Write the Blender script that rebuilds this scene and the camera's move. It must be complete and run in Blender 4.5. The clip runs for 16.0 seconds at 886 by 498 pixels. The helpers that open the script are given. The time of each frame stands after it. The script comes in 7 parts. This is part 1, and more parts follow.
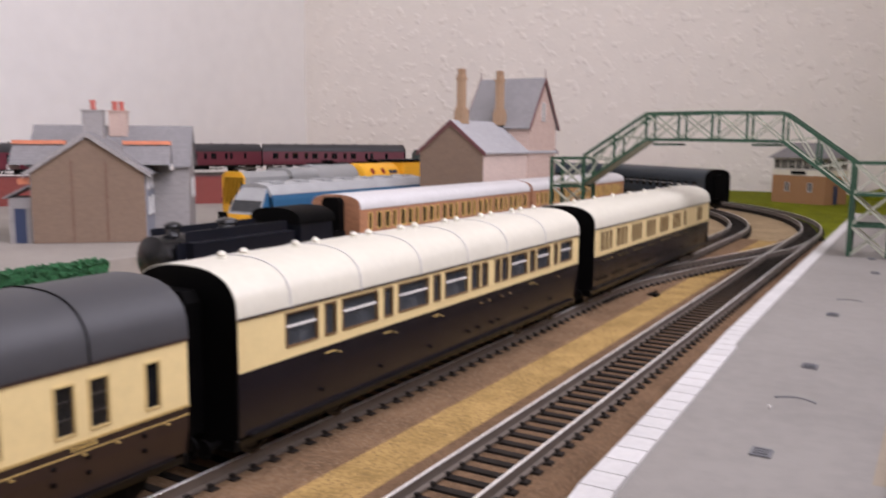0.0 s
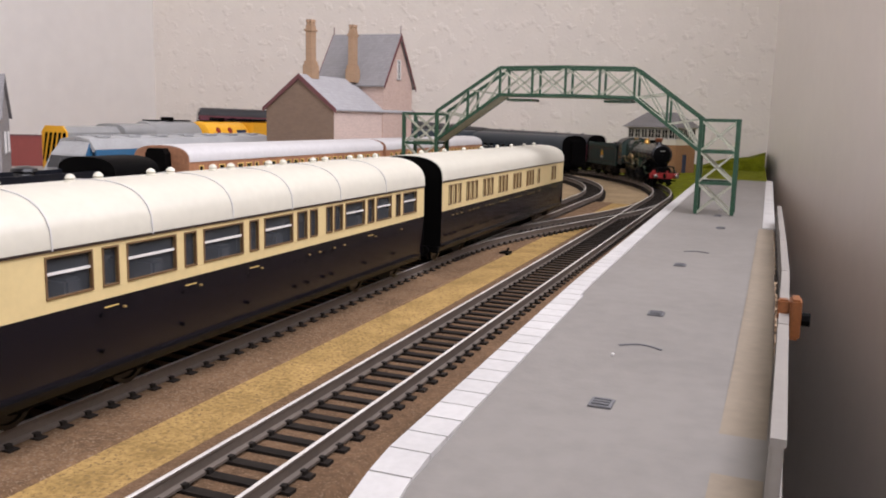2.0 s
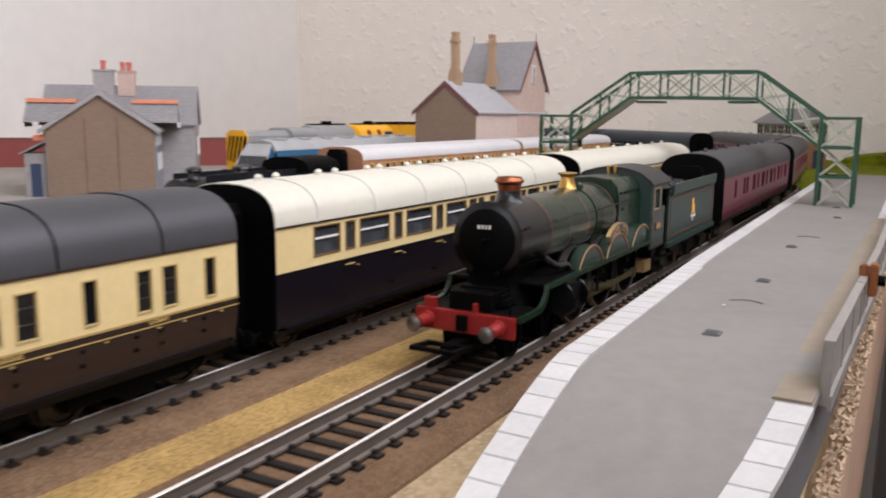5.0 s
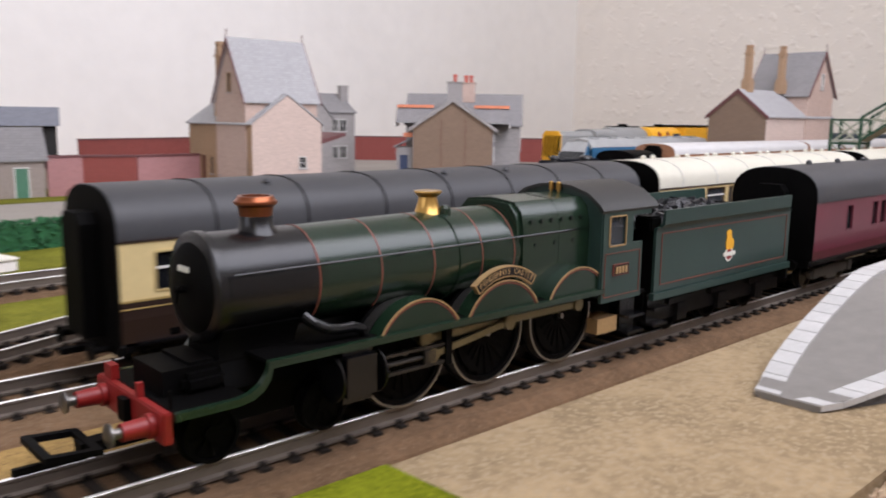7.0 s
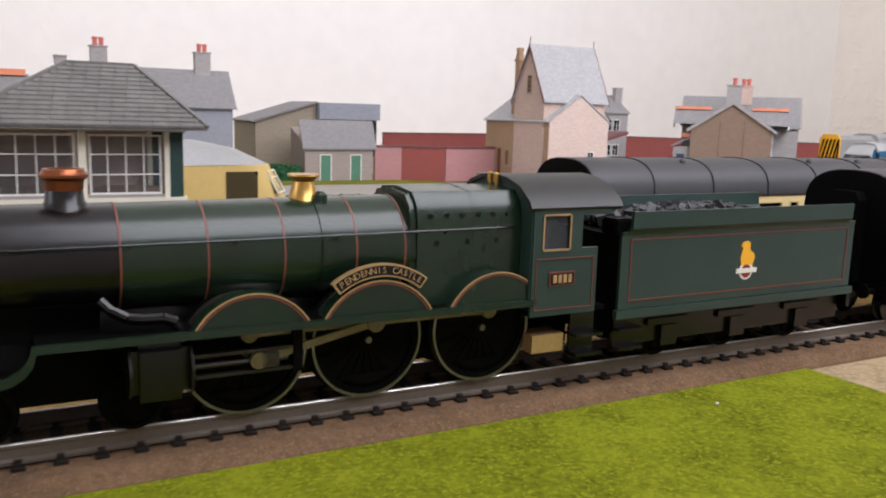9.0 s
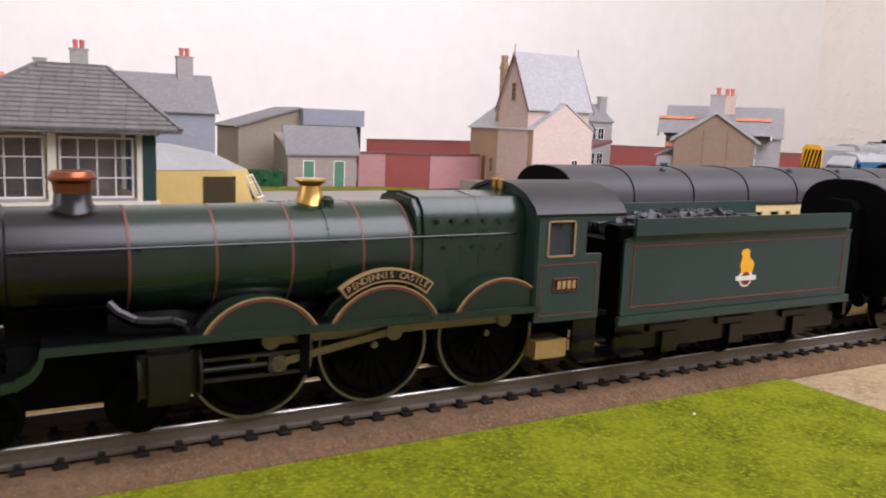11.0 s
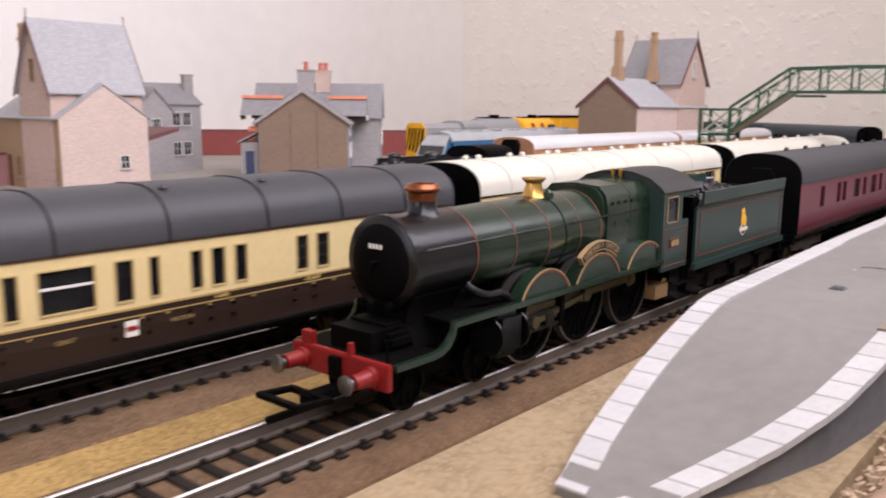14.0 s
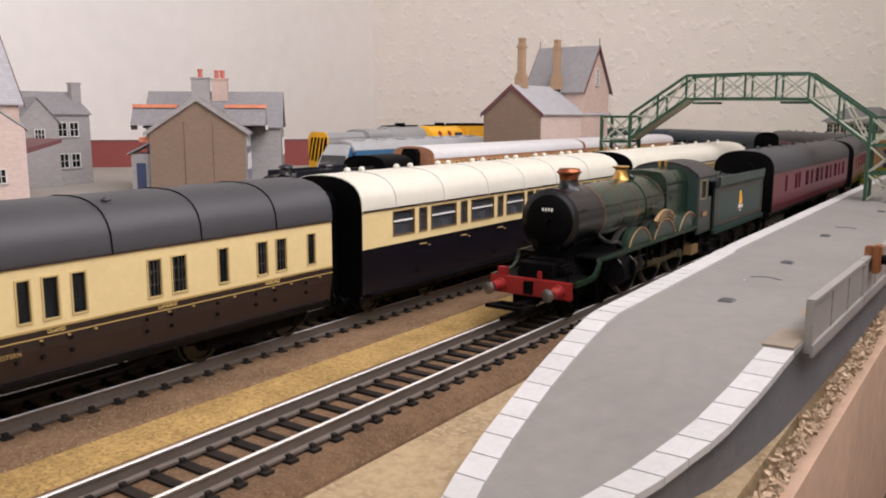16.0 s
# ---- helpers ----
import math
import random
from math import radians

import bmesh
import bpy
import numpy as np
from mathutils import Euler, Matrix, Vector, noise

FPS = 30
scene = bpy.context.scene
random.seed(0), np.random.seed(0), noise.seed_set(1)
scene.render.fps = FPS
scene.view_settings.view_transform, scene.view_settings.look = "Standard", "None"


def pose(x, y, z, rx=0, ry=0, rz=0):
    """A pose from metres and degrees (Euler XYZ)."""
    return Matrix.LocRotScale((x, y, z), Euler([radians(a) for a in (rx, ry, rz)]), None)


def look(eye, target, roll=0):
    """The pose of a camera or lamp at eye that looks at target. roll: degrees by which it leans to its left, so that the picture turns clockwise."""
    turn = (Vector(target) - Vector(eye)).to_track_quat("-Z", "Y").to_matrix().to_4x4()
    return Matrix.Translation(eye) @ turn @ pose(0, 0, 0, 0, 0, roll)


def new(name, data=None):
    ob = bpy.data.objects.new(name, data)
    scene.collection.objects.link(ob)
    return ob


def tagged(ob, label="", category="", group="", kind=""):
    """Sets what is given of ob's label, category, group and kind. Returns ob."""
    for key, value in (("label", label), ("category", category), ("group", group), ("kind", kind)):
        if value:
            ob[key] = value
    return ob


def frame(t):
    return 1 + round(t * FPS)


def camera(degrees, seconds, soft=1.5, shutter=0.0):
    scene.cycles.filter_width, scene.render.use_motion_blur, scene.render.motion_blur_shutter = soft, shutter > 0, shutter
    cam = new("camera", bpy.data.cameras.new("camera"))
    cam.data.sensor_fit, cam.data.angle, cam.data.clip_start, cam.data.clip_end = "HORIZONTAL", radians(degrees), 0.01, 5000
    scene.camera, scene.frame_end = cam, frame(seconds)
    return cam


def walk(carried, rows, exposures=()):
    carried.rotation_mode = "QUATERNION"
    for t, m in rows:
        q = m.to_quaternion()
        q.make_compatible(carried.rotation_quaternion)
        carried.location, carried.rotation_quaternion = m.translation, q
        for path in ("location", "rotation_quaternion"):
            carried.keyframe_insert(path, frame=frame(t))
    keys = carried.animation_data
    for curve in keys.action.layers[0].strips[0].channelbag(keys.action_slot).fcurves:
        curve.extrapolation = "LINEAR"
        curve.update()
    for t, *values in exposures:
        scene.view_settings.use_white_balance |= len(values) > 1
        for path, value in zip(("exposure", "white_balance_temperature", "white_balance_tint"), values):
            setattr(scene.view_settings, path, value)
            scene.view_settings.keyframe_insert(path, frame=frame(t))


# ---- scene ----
CAM = camera(56.6, 16.0, soft=1.9, shutter=0.5)
PATH = [
    (0, (0.09341, -0.18300, 0.08055), (-0.9147, 1.5253, -0.1751), 0.421),
    (0.5, (0.09228, -0.16562, 0.07625), (-0.7808, 1.6039, -0.2502), -0.006),
    (1, (0.09224, -0.16147, 0.07365), (-0.6966, 1.6520, -0.2247), 0.960),
    (1.5, (0.09197, -0.15475, 0.06935), (-0.6379, 1.6832, -0.2291), 1.238),
    (2, (0.09189, -0.15234, 0.06758), (-0.6245, 1.6886, -0.2453), 1.390),
    (2.5, (0.09103, -0.14591, 0.06358), (-0.6293, 1.6938, -0.2472), 1.554),
    (3, (0.09145, -0.14868, 0.06152), (-0.6374, 1.6876, -0.2500), 1.771),
    (5.5, (0.12017, -0.24912, 0.07160), (-0.9791, 1.3896, -0.2544), 0.549),
    (6, (0.13341, -0.28405, 0.06900), (-1.0906, 1.2634, -0.2580), 0.878),
    (6.5, (0.14299, -0.32001, 0.06849), (-1.1872, 1.1399, -0.2463), 0.777),
    (7, (0.15437, -0.35878, 0.06889), (-1.2911, 0.9864, -0.2494), 0.778),
    (7.5, (0.16371, -0.39022, 0.06604), (-1.3718, 0.8573, -0.2266), 1.261),
    (8, (0.16870, -0.41411, 0.06721), (-1.4328, 0.7475, -0.2259), 1.400),
    (8.5, (0.17342, -0.43918, 0.06579), (-1.5131, 0.5959, -0.2246), 1.477),
    (9, (0.17790, -0.45975, 0.06467), (-1.5613, 0.4729, -0.2599), 1.741),
    (9.5, (0.18104, -0.46508, 0.06272), (-1.5688, 0.4546, -0.2410), 2.486),
    (12, (0.16346, -0.42105, 0.06491), (-1.4837, 0.6666, -0.2572), 1.437),
    (12.5, (0.15354, -0.38700, 0.06413), (-1.4096, 0.8172, -0.2621), 1.300),
    (13, (0.14492, -0.34420, 0.06509), (-1.3314, 0.9572, -0.2911), 0.869),
    (13.5, (0.13809, -0.30965, 0.06886), (-1.2435, 1.0894, -0.2968), 0.435),
    (14, (0.13624, -0.27806, 0.07043), (-1.1401, 1.2239, -0.2685), 0.434),
    (14.5, (0.13505, -0.26188, 0.07203), (-1.0649, 1.3039, -0.2573), 0.243),
    (15, (0.13311, -0.25485, 0.07136), (-1.0197, 1.3505, -0.2349), 0.472),
    (15.5, (0.13354, -0.25155, 0.07128), (-1.0010, 1.3663, -0.2373), 0.252),
    (16, (0.13624, -0.25675, 0.07113), (-0.9891, 1.3653, -0.2492), 0.123),
]
walk(CAM, [(t, look(eye, target, roll)) for t, eye, target, roll in PATH],
     exposures=[(0, -0.36, 6350, 26), (3, -0.28, 6450, 20), (5.5, -0.30, 6350, 19), (7.5, -0.22, 6250, 20), (9.5, -0.06, 6350, 18), (12.5, 0.03, 6350, 27), (14.5, -0.17, 6550, 25), (16, -0.27, 6650, 21)])

# ---- world and light ----
world = bpy.data.worlds.new("world")
scene.world = world
world.use_nodes = True
sky = world.node_tree.nodes.new("ShaderNodeTexSky")
sky.sky_type = "NISHITA"
sky.sun_disc = False
sky.sun_elevation = radians(35)
sky.sun_rotation = radians(160)
back = world.node_tree.nodes["Background"]
world.node_tree.links.new(sky.outputs[0], back.inputs[0])
back.inputs[1].default_value = 0.1


def area_lamp(name, eye, target, size_x, size_y, watts, colour):
    data = bpy.data.lights.new(name, "AREA")
    data.shape, data.size, data.size_y, data.energy, data.color = "RECTANGLE", size_x, size_y, watts, colour
    ob = new(name, data)
    ob.matrix_world = look(eye, target)
    return ob


# daylight in the window's opening, in the wall on the platform side
area_lamp("window_light", (0.20, 0.02, 0.80), (-0.9, 0.05, 0.62), 0.88, 1.05, 19.5, (0.96, 0.98, 1.0))
# daylight in the opening of the window in the end wall
area_lamp("window_light", (-0.25, -2.44, 0.75), (-0.4, 0.6, 0.45), 0.98, 1.2, 8.5, (0.97, 0.985, 1.0))


# ---- materials ----
def tex_nodes(mat):
    nt = mat.node_tree
    return nt, nt.nodes, nt.links, nt.nodes["Principled BSDF"]


def surface(name, colour, rough=0.6, metal=0.0, var=0.12, scale=60.0, bump=0.0, bump_scale=400.0, fleck=None,
            fleck_scale=900.0, fleck_at=0.62, spec=0.5, coat=0.0, per_object=0.0):
    """Colour varied by two sizes of noise, with optional flecks, relief and a shade of its own for each object."""
    mat = bpy.data.materials.new(name)
    mat.use_nodes = True
    nt, nodes, links, bsdf = tex_nodes(mat)
    co = nodes.new("ShaderNodeTexCoord")
    big = nodes.new("ShaderNodeTexNoise")
    big.inputs["Scale"].default_value, big.inputs["Detail"].default_value = scale, 4
    links.new(co.outputs["Object"], big.inputs["Vector"])
    small = nodes.new("ShaderNodeTexNoise")
    small.inputs["Scale"].default_value, small.inputs["Detail"].default_value = scale * 9, 5
    links.new(co.outputs["Object"], small.inputs["Vector"])
    add = nodes.new("ShaderNodeMath")
    add.operation = "ADD"
    links.new(big.outputs[0], add.inputs[0])
    links.new(small.outputs[0], add.inputs[1])
    ramp = nodes.new("ShaderNodeValToRGB")
    lo = [max(0.0, c * (1 - var)) for c in colour]
    hi = [min(1.0, c * (1 + var)) for c in colour]
    ramp.color_ramp.elements[0].position, ramp.color_ramp.elements[1].position = 0.36, 0.64
    ramp.color_ramp.elements[0].color, ramp.color_ramp.elements[1].color = (*lo, 1), (*hi, 1)
    half = nodes.new("ShaderNodeMath")
    half.operation = "MULTIPLY"
    half.inputs[1].default_value = 0.5
    links.new(add.outputs[0], half.inputs[0])
    links.new(half.outputs[0], ramp.inputs[0])
    out = ramp.outputs[0]
    if fleck:
        fn = nodes.new("ShaderNodeTexNoise")
        fn.inputs["Scale"].default_value, fn.inputs["Detail"].default_value = fleck_scale, 2
        links.new(co.outputs["Object"], fn.inputs["Vector"])
        fr = nodes.new("ShaderNodeValToRGB")
        fr.color_ramp.elements[0].position, fr.color_ramp.elements[1].position = fleck_at, fleck_at + 0.06
        links.new(fn.outputs[0], fr.inputs[0])
        mix = nodes.new("ShaderNodeMixRGB")
        links.new(fr.outputs[0], mix.inputs[0])
        links.new(out, mix.inputs[1])
        mix.inputs[2].default_value = (*fleck, 1)
        out = mix.outputs[0]
    if per_object:
        info = nodes.new("ShaderNodeObjectInfo")
        hsv = nodes.new("ShaderNodeHueSaturation")
        mr = nodes.new("ShaderNodeMapRange")
        mr.inputs[3].default_value, mr.inputs[4].default_value = 1 - per_object, 1 + per_object
        links.new(info.outputs["Random"], mr.inputs[0])
        links.new(mr.outputs[0], hsv.inputs["Value"])
        links.new(out, hsv.inputs["Color"])
        out = hsv.outputs[0]
    links.new(out, bsdf.inputs["Base Color"])
    bsdf.inputs["Metallic"].default_value = metal
    bsdf.inputs["Specular IOR Level"].default_value = spec
    bsdf.inputs["Coat Weight"].default_value = coat
    rr = nodes.new("ShaderNodeMapRange")
    rr.inputs[3].default_value, rr.inputs[4].default_value = rough * (0.9 if rough > 0.45 else 0.99), min(1.0, rough * (1.1 if rough > 0.45 else 1.01))
    links.new(small.outputs[0], rr.inputs[0])
    links.new(rr.outputs[0], bsdf.inputs["Roughness"])
    if bump:
        bn = nodes.new("ShaderNodeTexNoise")
        bn.inputs["Scale"].default_value, bn.inputs["Detail"].default_value = bump_scale, 6
        links.new(co.outputs["Object"], bn.inputs["Vector"])
        bu = nodes.new("ShaderNodeBump")
        bu.inputs["Strength"].default_value, bu.inputs["Distance"].default_value = bump, 0.0006
        links.new(bn.outputs[0], bu.inputs["Height"])
        links.new(bu.outputs[0], bsdf.inputs["Normal"])
    return mat


def brick_paper(name, colour, mortar, row, length, rough=0.85, bump=0.25, turn=False):
    """Printed and embossed courses on building card."""
    mat = surface(name, colour, rough, var=0.1, scale=40)
    nt, nodes, links, bsdf = tex_nodes(mat)
    co = nodes.new("ShaderNodeTexCoord")
    sep = nodes.new("ShaderNodeSeparateXYZ")
    links.new(co.outputs["Object"], sep.inputs[0])
    sm = nodes.new("ShaderNodeMath")
    sm.operation = "ADD"
    links.new(sep.outputs[0], sm.inputs[0])
    links.new(sep.outputs[1], sm.inputs[1])
    com = nodes.new("ShaderNodeCombineXYZ")
    links.new(sm.outputs[0], com.inputs[0])
    links.new(sep.outputs[2], com.inputs[1])
    br = nodes.new("ShaderNodeTexBrick")
    br.inputs["Scale"].default_value = 1.0
    br.inputs["Brick Width"].default_value, br.inputs["Row Height"].default_value = length, row
    br.inputs["Mortar Size"].default_value = row * 0.09
    br.inputs["Color1"].default_value = (*[c * 0.88 for c in colour], 1)
    br.inputs["Color2"].default_value = (*[min(1, c * 1.12) for c in colour], 1)
    br.inputs["Mortar"].default_value = (*mortar, 1)
    links.new(com.outputs[0], br.inputs["Vector"])
    old = bsdf.inputs["Base Color"].links[0].from_socket
    mix = nodes.new("ShaderNodeMixRGB")
    mix.inputs[0].default_value = 0.65
    links.new(old, mix.inputs[1])
    links.new(br.outputs[0], mix.inputs[2])
    links.new(mix.outputs[0], bsdf.inputs["Base Color"])
    bu = nodes.new("ShaderNodeBump")
    bu.inputs["Strength"].default_value, bu.inputs["Distance"].default_value, bu.invert = bump, 0.0003, True
    links.new(br.outputs["Fac"], bu.inputs["Height"])
    links.new(bu.outputs[0], bsdf.inputs["Normal"])
    return mat


def wallpaper(name, colour, relief):
    """Painted wallpaper with small raised worm-like flecks."""
    mat = surface(name, colour, 0.72, var=0.03, scale=3)
    nt, nodes, links, bsdf = tex_nodes(mat)
    co = nodes.new("ShaderNodeTexCoord")
    warp = nodes.new("ShaderNodeTexNoise")
    warp.inputs["Scale"].default_value, warp.inputs["Detail"].default_value = 42, 3
    links.new(co.outputs["Object"], warp.inputs["Vector"])
    ramp = nodes.new("ShaderNodeValToRGB")
    ramp.color_ramp.elements[0].position, ramp.color_ramp.elements[1].position = 0.55, 0.66
    links.new(warp.outputs[0], ramp.inputs[0])
    fine = nodes.new("ShaderNodeTexNoise")
    fine.inputs["Scale"].default_value, fine.inputs["Detail"].default_value = 160, 4
    links.new(co.outputs["Object"], fine.inputs["Vector"])
    ad = nodes.new("ShaderNodeMath")
    ad.operation = "MULTIPLY_ADD"
    ad.inputs[1].default_value = 0.35
    links.new(fine.outputs[0], ad.inputs[0])
    links.new(ramp.outputs[0], ad.inputs[2])
    bu = nodes.new("ShaderNodeBump")
    bu.inputs["Strength"].default_value, bu.inputs["Distance"].default_value = relief, 0.0036
    links.new(ad.outputs[0], bu.inputs["Height"])
    links.new(bu.outputs[0], bsdf.inputs["Normal"])
    return mat


def glass(name, colour=(0.75, 0.8, 0.8), rough=0.05, through_part=0.75):
    mat = bpy.data.materials.new(name)
    mat.use_nodes = True
    nt, nodes, links, bsdf = tex_nodes(mat)
    bsdf.inputs["Base Color"].default_value = (*colour, 1)
    bsdf.inputs["Roughness"].default_value = rough
    bsdf.inputs["IOR"].default_value = 1.35
    bsdf.inputs["Alpha"].default_value = 1 - through_part
    return mat


